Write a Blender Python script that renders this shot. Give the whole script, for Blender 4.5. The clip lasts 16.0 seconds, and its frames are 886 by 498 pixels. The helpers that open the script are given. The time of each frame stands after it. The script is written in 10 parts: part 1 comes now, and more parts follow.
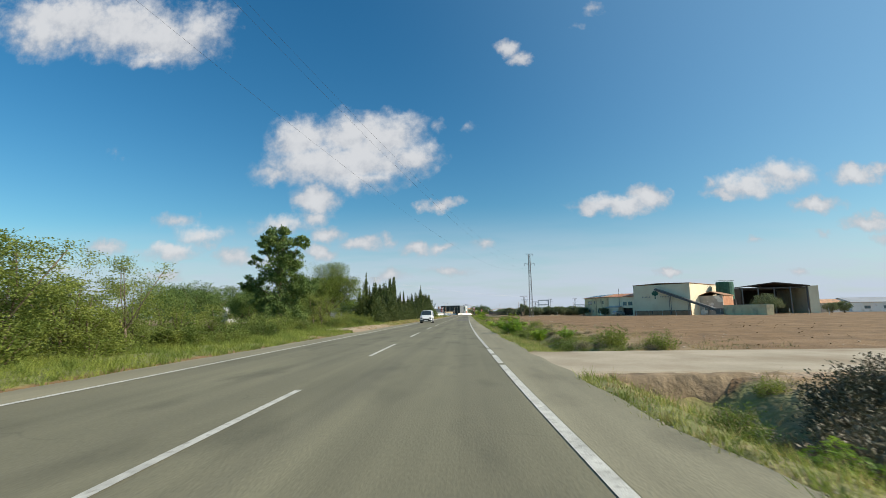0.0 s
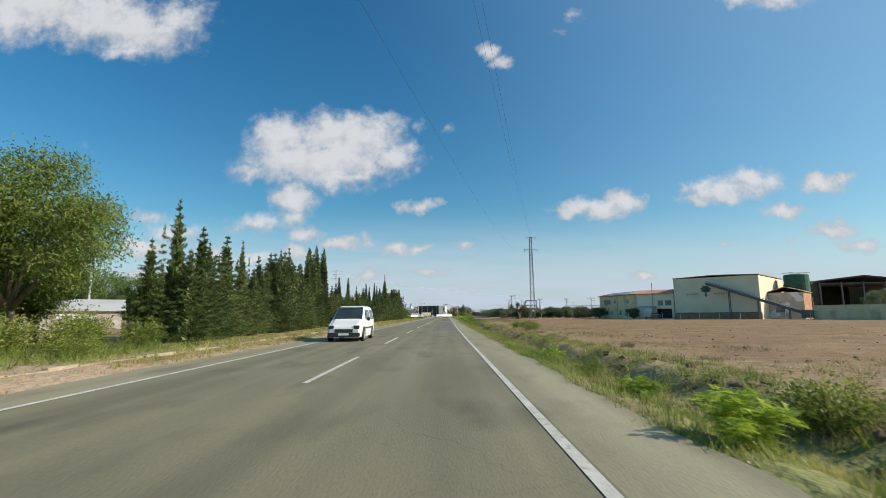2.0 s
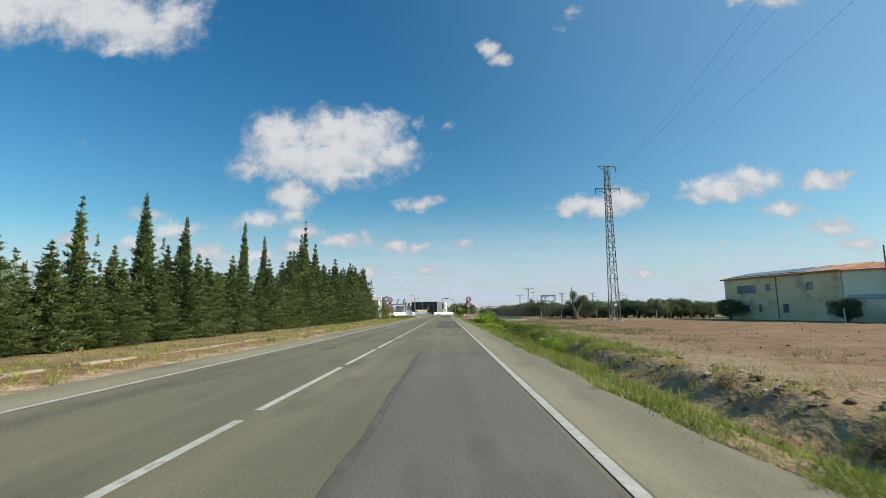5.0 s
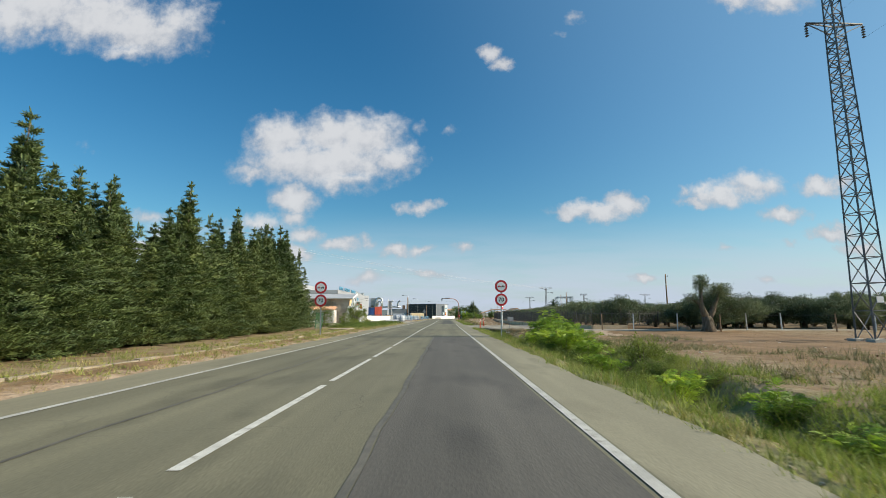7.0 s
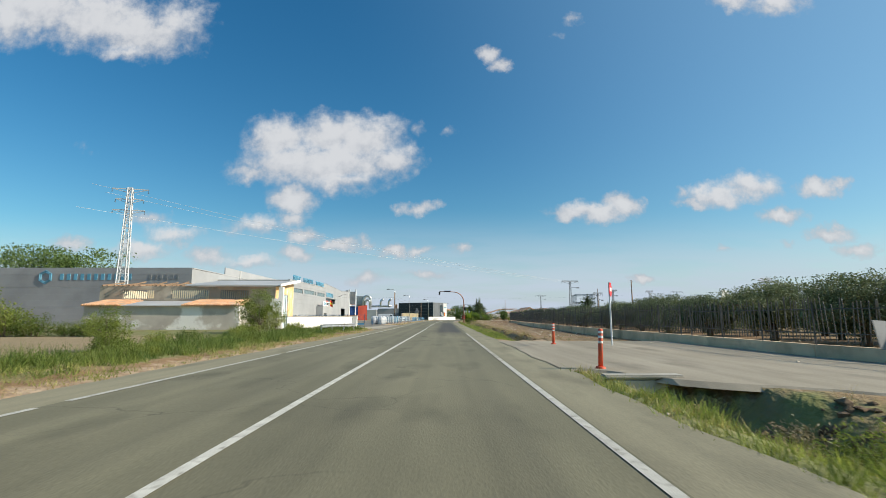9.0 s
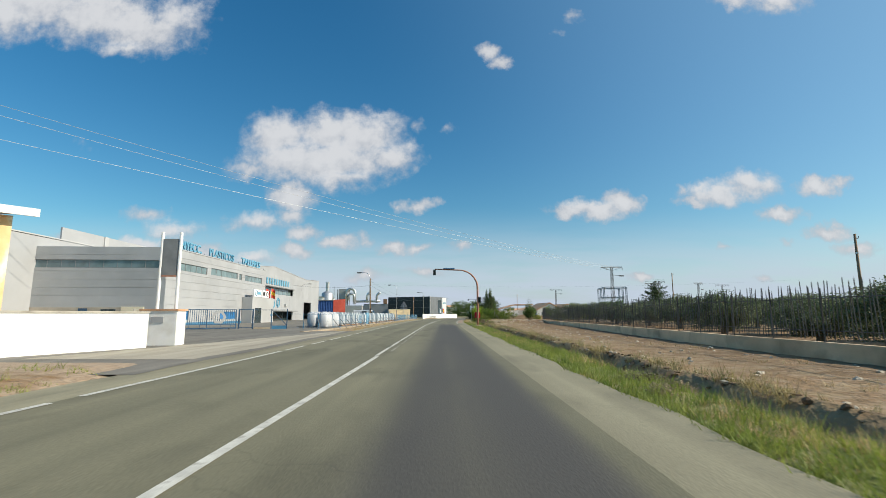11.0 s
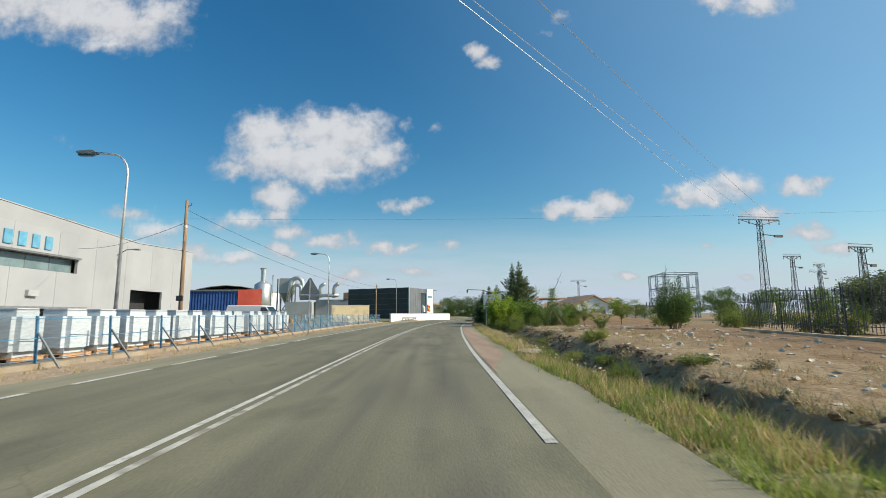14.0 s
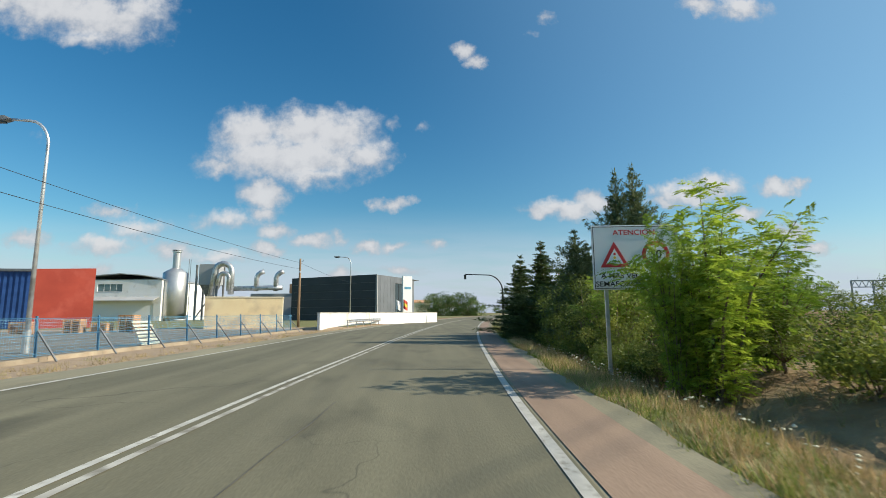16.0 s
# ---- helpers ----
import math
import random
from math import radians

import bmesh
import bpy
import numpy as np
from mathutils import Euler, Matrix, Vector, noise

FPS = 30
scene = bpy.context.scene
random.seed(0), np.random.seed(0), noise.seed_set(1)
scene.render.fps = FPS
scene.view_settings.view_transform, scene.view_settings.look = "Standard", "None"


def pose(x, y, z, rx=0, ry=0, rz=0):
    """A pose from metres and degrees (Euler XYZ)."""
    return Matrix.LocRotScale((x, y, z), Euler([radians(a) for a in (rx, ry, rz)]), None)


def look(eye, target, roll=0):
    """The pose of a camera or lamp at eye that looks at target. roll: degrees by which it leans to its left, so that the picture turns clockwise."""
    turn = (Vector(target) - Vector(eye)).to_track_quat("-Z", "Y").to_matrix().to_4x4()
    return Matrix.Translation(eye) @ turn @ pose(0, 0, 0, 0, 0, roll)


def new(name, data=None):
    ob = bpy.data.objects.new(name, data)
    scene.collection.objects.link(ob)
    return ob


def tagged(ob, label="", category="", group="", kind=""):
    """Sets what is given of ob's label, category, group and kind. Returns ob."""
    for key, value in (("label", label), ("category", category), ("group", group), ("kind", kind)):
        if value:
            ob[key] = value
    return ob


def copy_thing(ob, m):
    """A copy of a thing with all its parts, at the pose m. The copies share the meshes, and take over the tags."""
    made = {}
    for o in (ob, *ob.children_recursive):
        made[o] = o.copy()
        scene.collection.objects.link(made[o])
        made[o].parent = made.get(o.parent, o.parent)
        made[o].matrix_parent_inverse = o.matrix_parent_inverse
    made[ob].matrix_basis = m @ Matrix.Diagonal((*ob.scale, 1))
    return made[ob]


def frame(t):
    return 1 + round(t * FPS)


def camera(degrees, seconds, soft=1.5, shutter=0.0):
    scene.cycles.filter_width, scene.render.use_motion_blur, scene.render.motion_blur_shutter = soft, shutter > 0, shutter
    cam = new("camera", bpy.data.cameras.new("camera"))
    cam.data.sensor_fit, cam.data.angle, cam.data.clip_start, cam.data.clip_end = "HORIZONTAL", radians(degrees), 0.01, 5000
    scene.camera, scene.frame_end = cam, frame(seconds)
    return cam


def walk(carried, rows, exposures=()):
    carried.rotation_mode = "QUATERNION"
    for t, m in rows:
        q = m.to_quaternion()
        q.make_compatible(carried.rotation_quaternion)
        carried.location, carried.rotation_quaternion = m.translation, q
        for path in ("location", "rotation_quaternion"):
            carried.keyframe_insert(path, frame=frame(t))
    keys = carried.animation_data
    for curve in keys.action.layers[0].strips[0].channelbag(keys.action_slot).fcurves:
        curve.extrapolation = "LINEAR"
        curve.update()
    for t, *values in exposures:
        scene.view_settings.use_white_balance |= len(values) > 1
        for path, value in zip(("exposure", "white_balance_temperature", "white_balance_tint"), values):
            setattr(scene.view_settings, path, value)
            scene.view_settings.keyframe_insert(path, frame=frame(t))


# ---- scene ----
# ---------------------------------------------------------------- camera
cam = camera(87.0, 16.0, soft=0.8, shutter=0.06)
# seconds, x, y, z, rx, ry, rz
PATH = [
    (0.0, 0.00, 0.00, 1.30, 97.89, 0.82, 2.82),
    (0.5, -0.28, 10.76, 1.30, 98.08, 0.60, 1.87),
    (1.0, -0.50, 21.54, 1.30, 97.70, 0.50, 1.28),
    (1.5, -0.63, 32.33, 1.30, 97.88, 0.48, 0.73),
    (2.0, -0.70, 43.10, 1.30, 98.00, 0.44, 0.20),
    (2.5, -0.73, 53.81, 1.30, 97.96, 0.59, 0.11),
    (3.0, -0.74, 64.45, 1.30, 97.79, 0.33, 0.22),
    (3.5, -0.75, 75.00, 1.30, 97.79, 0.29, 0.32),
    (4.0, -0.76, 85.51, 1.30, 97.67, 0.53, 0.20),
    (4.5, -0.76, 96.02, 1.30, 97.69, 0.48, 0.16),
    (5.0, -0.76, 106.52, 1.30, 97.72, 0.43, 0.14),
    (5.5, -0.77, 116.96, 1.30, 97.74, 0.38, 0.09),
    (6.0, -0.77, 127.33, 1.30, 97.77, 0.33, 0.01),
    (6.5, -0.77, 137.59, 1.30, 97.79, 0.28, -0.04),
    (7.0, -0.78, 147.71, 1.30, 98.18, 0.15, 0.14),
    (7.5, -0.80, 157.84, 1.30, 98.05, -0.35, 0.38),
    (8.0, -0.79, 168.00, 1.30, 98.10, -0.44, 0.17),
    (8.5, -0.78, 178.17, 1.30, 98.22, 0.17, 0.04),
    (9.0, -0.75, 188.34, 1.30, 98.29, 0.17, -0.02),
    (9.5, -0.72, 198.52, 1.30, 98.21, 0.13, -0.06),
    (10.0, -0.68, 208.70, 1.30, 98.13, 0.09, -0.09),
    (10.5, -0.63, 218.88, 1.30, 98.05, 0.05, -0.11),
    (11.0, -0.57, 229.07, 1.30, 97.97, 0.01, -0.12),
    (11.5, -0.50, 239.26, 1.30, 97.89, -0.03, -0.19),
    (12.0, -0.40, 249.45, 1.30, 97.92, -0.17, -0.47),
    (12.5, -0.28, 259.63, 1.30, 97.83, -0.19, -0.83),
    (13.0, -0.12, 269.73, 1.30, 98.06, -0.53, -1.13),
    (13.5, 0.10, 279.72, 1.30, 97.78, -0.17, -1.38),
    (14.0, 0.36, 289.60, 1.30, 97.91, 0.26, -1.55),
    (14.5, 0.67, 299.42, 1.30, 97.67, 0.77, -1.77),
    (15.0, 1.03, 309.21, 1.30, 97.82, 0.22, -2.15),
    (15.5, 1.44, 318.96, 1.30, 98.02, 0.36, -2.65),
    (16.0, 1.89, 328.68, 1.30, 97.80, 0.41, -3.17),
]
walk(cam, [(r[0], pose(*r[1:])) for r in PATH])
scene.view_settings.exposure = 0.53

# ---------------------------------------------------------------- sky and sun
SUN_EL, SUN_AZ = radians(32.0), radians(-8.0)
to_sun = Vector((math.cos(SUN_EL) * math.cos(SUN_AZ), math.cos(SUN_EL) * math.sin(SUN_AZ), math.sin(SUN_EL)))
sun = new("sun", bpy.data.lights.new("sun", "SUN"))
sun.data.energy, sun.data.angle, sun.data.color = 3.8, radians(0.53), (1.0, 0.9, 0.73)
sun.matrix_world = look(to_sun * 200, (0, 0, 0))

# clouds as soft ellipses on the sky: east over ahead, up over ahead, half width, half height, thickness
CLOUDS_HIGH = [(-0.956, 0.717, 0.159, 0.069, 1), (-0.808, 0.694, 0.132, 0.072, 1), (-0.699, 0.658, 0.112, 0.06, 1), (-0.61, 0.687, 0.072, 0.057, 0.7), (-0.734, 0.606, 0.059, 0.02, 0.7), (-1.004, 0.681, 0.079, 0.057, 0.9), (-0.573, 0.63, 0.039, 0.035, 0.35), (-0.256, 0.337, 0.145, 0.055, 1), (-0.365, 0.392, 0.066, 0.05, 1), (-0.338, 0.34, 0.101, 0.047, 1), (-0.175, 0.387, 0.078, 0.061, 1), (-0.245, 0.403, 0.076, 0.05, 1), (-0.118, 0.346, 0.06, 0.037, 0.9), (-0.416, 0.314, 0.053, 0.018, 0.75), (-0.223, 0.295, 0.077, 0.023, 0.8), (-0.145, 0.442, 0.064, 0.016, 0.5), (-0.062, 0.418, 0.023, 0.017, 0.4), (0.016, 0.411, 0.013, 0.009, 0.35)]
CLOUDS_WEST = [(-0.328, 0.257, 0.042, 0.026, 0.9), (-0.406, 0.202, 0.064, 0.019, 0.75), (-0.332, 0.217, 0.037, 0.015, 0.6), (-0.3, 0.181, 0.032, 0.014, 0.8), (-0.32, 0.139, 0.027, 0.014, 0.8), (-0.226, 0.156, 0.042, 0.01, 0.75), (-0.167, 0.161, 0.017, 0.007, 0.5), (-0.103, 0.144, 0.024, 0.011, 0.9), (-0.048, 0.142, 0.02, 0.006, 0.6), (-0.048, 0.237, 0.037, 0.01, 0.7), (-0.092, 0.239, 0.015, 0.008, 0.5), (0.041, 0.151, 0.02, 0.007, 0.6), (-0.645, 0.213, 0.052, 0.016, 0.7), (-0.583, 0.18, 0.059, 0.021, 0.7), (-0.656, 0.145, 0.056, 0.019, 0.85), (-0.508, 0.129, 0.051, 0.018, 0.75), (-0.419, 0.117, 0.063, 0.012, 0.7), (-0.808, 0.158, 0.044, 0.015, 0.7), (-0.163, 0.082, 0.039, 0.01, 0.6), (-0.033, 0.089, 0.051, 0.006, 0.7), (-0.661, 0.097, 0.036, 0.007, 0.6), (-0.918, 0.112, 0.061, 0.017, 0.5), (-0.797, 0.37, 0.028, 0.018, 0.25)]
CLOUDS_EAST = [(0.335, 0.225, 0.082, 0.019, 1), (0.394, 0.24, 0.035, 0.023, 1), (0.277, 0.22, 0.035, 0.011, 0.9), (0.594, 0.262, 0.067, 0.023, 0.95), (0.678, 0.281, 0.06, 0.026, 0.95), (0.559, 0.244, 0.042, 0.011, 0.8), (0.525, 0.266, 0.01, 0.015, 0.5), (0.833, 0.28, 0.042, 0.017, 0.95), (0.881, 0.292, 0.022, 0.01, 0.7), (0.743, 0.218, 0.04, 0.014, 0.95), (0.842, 0.175, 0.041, 0.014, 0.95), (0.899, 0.139, 0.039, 0.01, 0.7), (0.42, 0.086, 0.015, 0.005, 0.9), (0.691, 0.076, 0.017, 0.005, 0.6), (0.604, 0.144, 0.01, 0.005, 0.5), (0.748, 0.156, 0.012, 0.005, 0.4), (0.783, 0.724, 0.069, 0.026, 0.9), (0.674, 0.73, 0.045, 0.017, 0.7), (0.11, 0.595, 0.021, 0.013, 0.85), (0.131, 0.57, 0.018, 0.015, 0.85), (0.302, 0.689, 0.022, 0.011, 0.4), (0.269, 0.651, 0.018, 0.007, 0.25)]


def build_sky():
    w = bpy.data.worlds.new("world")
    scene.world = w
    w.use_nodes = True
    nt = w.node_tree
    N, L = nt.nodes, nt.links

    def math_node(op, a, b=None, c=None):
        n = N.new("ShaderNodeMath")
        n.operation = op
        for i, v in enumerate((a, b, c)):
            if v is None:
                continue
            if isinstance(v, (int, float)):
                n.inputs[i].default_value = v
            else:
                L.new(v, n.inputs[i])
        return n.outputs[0]

    def rng(v, a, b, c, d):
        n = N.new("ShaderNodeMapRange")
        n.interpolation_type = 'SMOOTHSTEP'
        L.new(v, n.inputs[0])
        for i, q in enumerate((a, b, c, d)):
            n.inputs[i + 1].default_value = q
        return n.outputs[0]

    sky = N.new("ShaderNodeTexSky")
    sky.sky_type, sky.sun_disc = 'NISHITA', False
    sky.sun_elevation, sky.sun_rotation = SUN_EL, radians(90) - SUN_AZ
    sky.air_density, sky.dust_density, sky.ozone_density, sky.altitude = 1.0, 1.5, 1.7, 200
    tc = N.new("ShaderNodeTexCoord")
    sep = N.new("ShaderNodeSeparateXYZ")
    L.new(tc.outputs["Generated"], sep.inputs[0])
    ahead = math_node('MAXIMUM', sep.outputs[1], 0.02)
    u, v = math_node('DIVIDE', sep.outputs[0], ahead), math_node('DIVIDE', sep.outputs[2], ahead)
    comb = N.new("ShaderNodeCombineXYZ")
    L.new(u, comb.inputs[0])
    L.new(v, comb.inputs[1])
    # billowing outlines
    warp = N.new("ShaderNodeTexNoise")
    warp.inputs["Scale"].default_value, warp.inputs["Detail"].default_value, warp.inputs["Roughness"].default_value = 17.0, 5.0, 0.6
    L.new(comb.outputs[0], warp.inputs["Vector"])
    off = N.new("ShaderNodeVectorMath")
    off.operation = 'MULTIPLY_ADD'
    L.new(warp.outputs["Color"], off.inputs[0])
    off.inputs[1].default_value, off.inputs[2].default_value = (0.075, 0.06, 0), (-0.0375, -0.03, 0)
    pos = N.new("ShaderNodeVectorMath")
    L.new(comb.outputs[0], pos.inputs[0])
    L.new(off.outputs[0], pos.inputs[1])
    dens, low = None, None
    for cu, cv, ru, rv, deep in CLOUDS_HIGH + CLOUDS_WEST + CLOUDS_EAST:
        # small clouds are less torn than large ones
        small_one = ru < 0.05
        ma = N.new("ShaderNodeMapping")
        ma.vector_type = 'TEXTURE'
        ma.inputs["Location"].default_value = (cu, cv, 0)
        ma.inputs["Scale"].default_value = (ru * 1.5 + 0.012, rv * 1.5 + 0.008, 1)
        L.new(pos.outputs[0], ma.inputs[0])
        g = N.new("ShaderNodeTexGradient")
        g.gradient_type = 'SPHERICAL'
        L.new(ma.outputs[0], g.inputs[0])
        thick = math_node('MULTIPLY', g.outputs["Fac"], deep * (1.25 if small_one else 1.05))
        dens = thick if dens is None else math_node('SMOOTH_MAX', dens, thick, 0.08)
        if ru > 0.055:
            sp = N.new("ShaderNodeSeparateXYZ")
            L.new(ma.outputs[0], sp.inputs[0])
            shade = math_node('MULTIPLY', g.outputs["Fac"], math_node('MULTIPLY_ADD', sp.outputs[1], 0.55, 0.5))
            low = shade if low is None else math_node('MAXIMUM', low, shade)
    low = math_node('MAXIMUM', low, math_node('MULTIPLY', dens, 0.42))
    fine = N.new("ShaderNodeTexNoise")
    fine.inputs["Scale"].default_value, fine.inputs["Detail"].default_value, fine.inputs["Roughness"].default_value = 26.0, 9.0, 0.6
    L.new(comb.outputs[0], fine.inputs["Vector"])
    ragged = math_node('MULTIPLY_ADD', math_node('SUBTRACT', fine.outputs["Fac"], 0.5), 0.95, dens)
    ragged = math_node('MULTIPLY', ragged, rng(dens, 0.0, 0.22, 0.0, 1.0))
    cover = rng(ragged, 0.1, 0.78, 0.0, 0.93)
    # a bank of thin cloud low over the horizon
    bank = N.new("ShaderNodeTexNoise")
    bank.inputs["Scale"].default_value, bank.inputs["Detail"].default_value = 5.0, 6.0
    st = N.new("ShaderNodeMapping")
    st.inputs["Scale"].default_value = (1.0, 7.0, 1.0)
    L.new(comb.outputs[0], st.inputs[0])
    L.new(st.outputs[0], bank.inputs["Vector"])
    band = math_node('MULTIPLY', rng(v, 0.02, 0.24, 1.0, 0.0), rng(bank.outputs["Fac"], 0.3, 0.6, 0.68, 0.98))
    # lit tops, greyer undersides
    lum = rng(math_node('MULTIPLY_ADD', math_node('SUBTRACT', fine.outputs["Fac"], 0.5), 0.7, low), 0.06, 0.5, 0.0, 1.0)
    cc = N.new("ShaderNodeMix")
    cc.data_type = 'RGBA'
    L.new(lum, cc.inputs["Factor"])
    cc.inputs["A"].default_value, cc.inputs["B"].default_value = (3.2, 3.4, 3.75, 1), (4.95, 5.0, 5.1, 1)
    hz = N.new("ShaderNodeMix")
    hz.data_type = 'RGBA'
    L.new(band, hz.inputs["Factor"])
    hs = N.new("ShaderNodeHueSaturation")
    hs.inputs["Saturation"].default_value = 1.4
    L.new(sky.outputs[0], hs.inputs["Color"])
    cy = N.new("ShaderNodeMix")
    cy.data_type, cy.blend_type = 'RGBA', 'MULTIPLY'
    cy.inputs["Factor"].default_value = 1.0
    L.new(hs.outputs[0], cy.inputs["A"])
    cy.inputs["B"].default_value = (0.8, 1.0, 0.9, 1)
    # the air whitens towards the sun
    way = N.new("ShaderNodeVectorMath")
    way.operation = 'DOT_PRODUCT'
    L.new(tc.outputs["Generated"], way.inputs[0])
    way.inputs[1].default_value = to_sun
    veil = N.new("ShaderNodeMix")
    veil.data_type = 'RGBA'
    L.new(rng(way.outputs["Value"], 0.0, 1.0, 0.0, 0.5), veil.inputs["Factor"])
    L.new(cy.outputs["Result"], veil.inputs["A"])
    veil.inputs["B"].default_value = (2.0, 3.45, 4.8, 1)
    L.new(veil.outputs["Result"], hz.inputs["A"])
    hz.inputs["B"].default_value = (3.75, 4.3, 5.15, 1)
    mx = N.new("ShaderNodeMix")
    mx.data_type = 'RGBA'
    L.new(cover, mx.inputs["Factor"])
    L.new(hz.outputs["Result"], mx.inputs["A"])
    L.new(cc.outputs["Result"], mx.inputs["B"])
    bg = N["Background"]
    bg.inputs["Strength"].default_value = 0.1
    L.new(mx.outputs["Result"], bg.inputs["Color"])


build_sky()

# ---------------------------------------------------------------- materials
PALER = 1.25


def material(name, dark, light, scale=2.0, rough=0.85, bump=0.3, metal=0.0, fine=40.0, stretch=(1, 1, 1), vary=0.12, spread=(0.35, 0.65), dirt=None, dirt_scale=0.6, dirt_at=(0.52, 0.7), island=False, through_light=0.0, depth=0.02):
    dark, light, dirt = (c and tuple(min(q * PALER, 0.84) for q in c) for c in (dark, light, dirt))
    m = bpy.data.materials.new(name)
    m.use_nodes = True
    nt = m.node_tree
    N, L = nt.nodes, nt.links
    b = N["Principled BSDF"]
    b.inputs["Roughness"].default_value, b.inputs["Metallic"].default_value = rough, metal
    geo = N.new("ShaderNodeNewGeometry")
    mp = N.new("ShaderNodeMapping")
    mp.inputs["Scale"].default_value = stretch
    L.new(geo.outputs["Position"], mp.inputs[0])

    def noise_at(s, detail=4.0):
        n = N.new("ShaderNodeTexNoise")
        n.inputs["Scale"].default_value, n.inputs["Detail"].default_value = s, detail
        L.new(mp.outputs[0], n.inputs["Vector"])
        return n.outputs["Fac"]

    def ramp(v, a, b2):
        n = N.new("ShaderNodeMapRange")
        L.new(v, n.inputs[0])
        n.inputs[1].default_value, n.inputs[2].default_value = a, b2
        return n.outputs[0]

    def mix(f, a, c, mode='MIX'):
        n = N.new("ShaderNodeMix")
        n.data_type, n.blend_type = 'RGBA', mode
        if isinstance(f, float):
            n.inputs["Factor"].default_value = f
        else:
            L.new(f, n.inputs["Factor"])
        for k, q in (("A", a), ("B", c)):
            if isinstance(q, tuple):
                n.inputs[k].default_value = (*q, 1)
            else:
                L.new(q, n.inputs[k])
        return n.outputs["Result"]

    col = mix(ramp(noise_at(scale), *spread), dark, light)
    small = noise_at(fine, 3.0)
    if dirt:
        col = mix(ramp(noise_at(dirt_scale, 5.0), *dirt_at), col, dirt)
    hsv = N.new("ShaderNodeHueSaturation")
    L.new(col, hsv.inputs["Color"])
    if island:
        rnd = geo.outputs["Random Per Island"]
        # plants differ from one another in tone
        oi = N.new("ShaderNodeObjectInfo")
        tone = N.new("ShaderNodeMapRange")
        L.new(oi.outputs["Random"], tone.inputs[0])
        tone.inputs[3].default_value, tone.inputs[4].default_value = 0.72, 1.18
        own = N.new("ShaderNodeHueSaturation")
        hue = N.new("ShaderNodeMapRange")
        L.new(oi.outputs["Random"], hue.inputs[0])
        hue.inputs[3].default_value, hue.inputs[4].default_value = 0.515, 0.485
        L.new(hue.outputs[0], own.inputs["Hue"])
        L.new(tone.outputs[0], own.inputs["Value"])
        L.new(col, own.inputs["Color"])
        L.new(own.outputs[0], hsv.inputs["Color"])
    else:
        oi = N.new("ShaderNodeObjectInfo")
        rnd = oi.outputs["Random"]
    add = N.new("ShaderNodeMath")
    add.operation = 'ADD'
    L.new(rnd, add.inputs[0])
    L.new(small, add.inputs[1])
    mr = N.new("ShaderNodeMapRange")
    L.new(add.outputs[0], mr.inputs[0])
    mr.inputs[1].default_value, mr.inputs[2].default_value = 0.2, 1.8
    mr.inputs[3].default_value, mr.inputs[4].default_value = 1 - vary * 1.6, 1 + vary * 1.6
    L.new(mr.outputs[0], hsv.inputs["Value"])
    L.new(hsv.outputs[0], b.inputs["Base Color"])
    if bump:
        bp = N.new("ShaderNodeBump")
        bp.inputs["Strength"].default_value, bp.inputs["Distance"].default_value = bump, depth
        L.new(small, bp.inputs["Height"])
        L.new(bp.outputs[0], b.inputs["Normal"])
    if through_light:
        tr = N.new("ShaderNodeBsdfTranslucent")
        L.new(hsv.outputs[0], tr.inputs["Color"])
        ms = N.new("ShaderNodeMixShader")
        ms.inputs[0].default_value = through_light
        L.new(b.outputs[0], ms.inputs[1])
        L.new(tr.outputs[0], ms.inputs[2])
        L.new(ms.outputs[0], N["Material Output"].inputs["Surface"])
    return m


def glass_material(name, tint=(0.02, 0.03, 0.035)):
    return material(name, tint, tuple(c * 1.6 for c in tint), 0.7, 0.06, 0.0, vary=0.05)


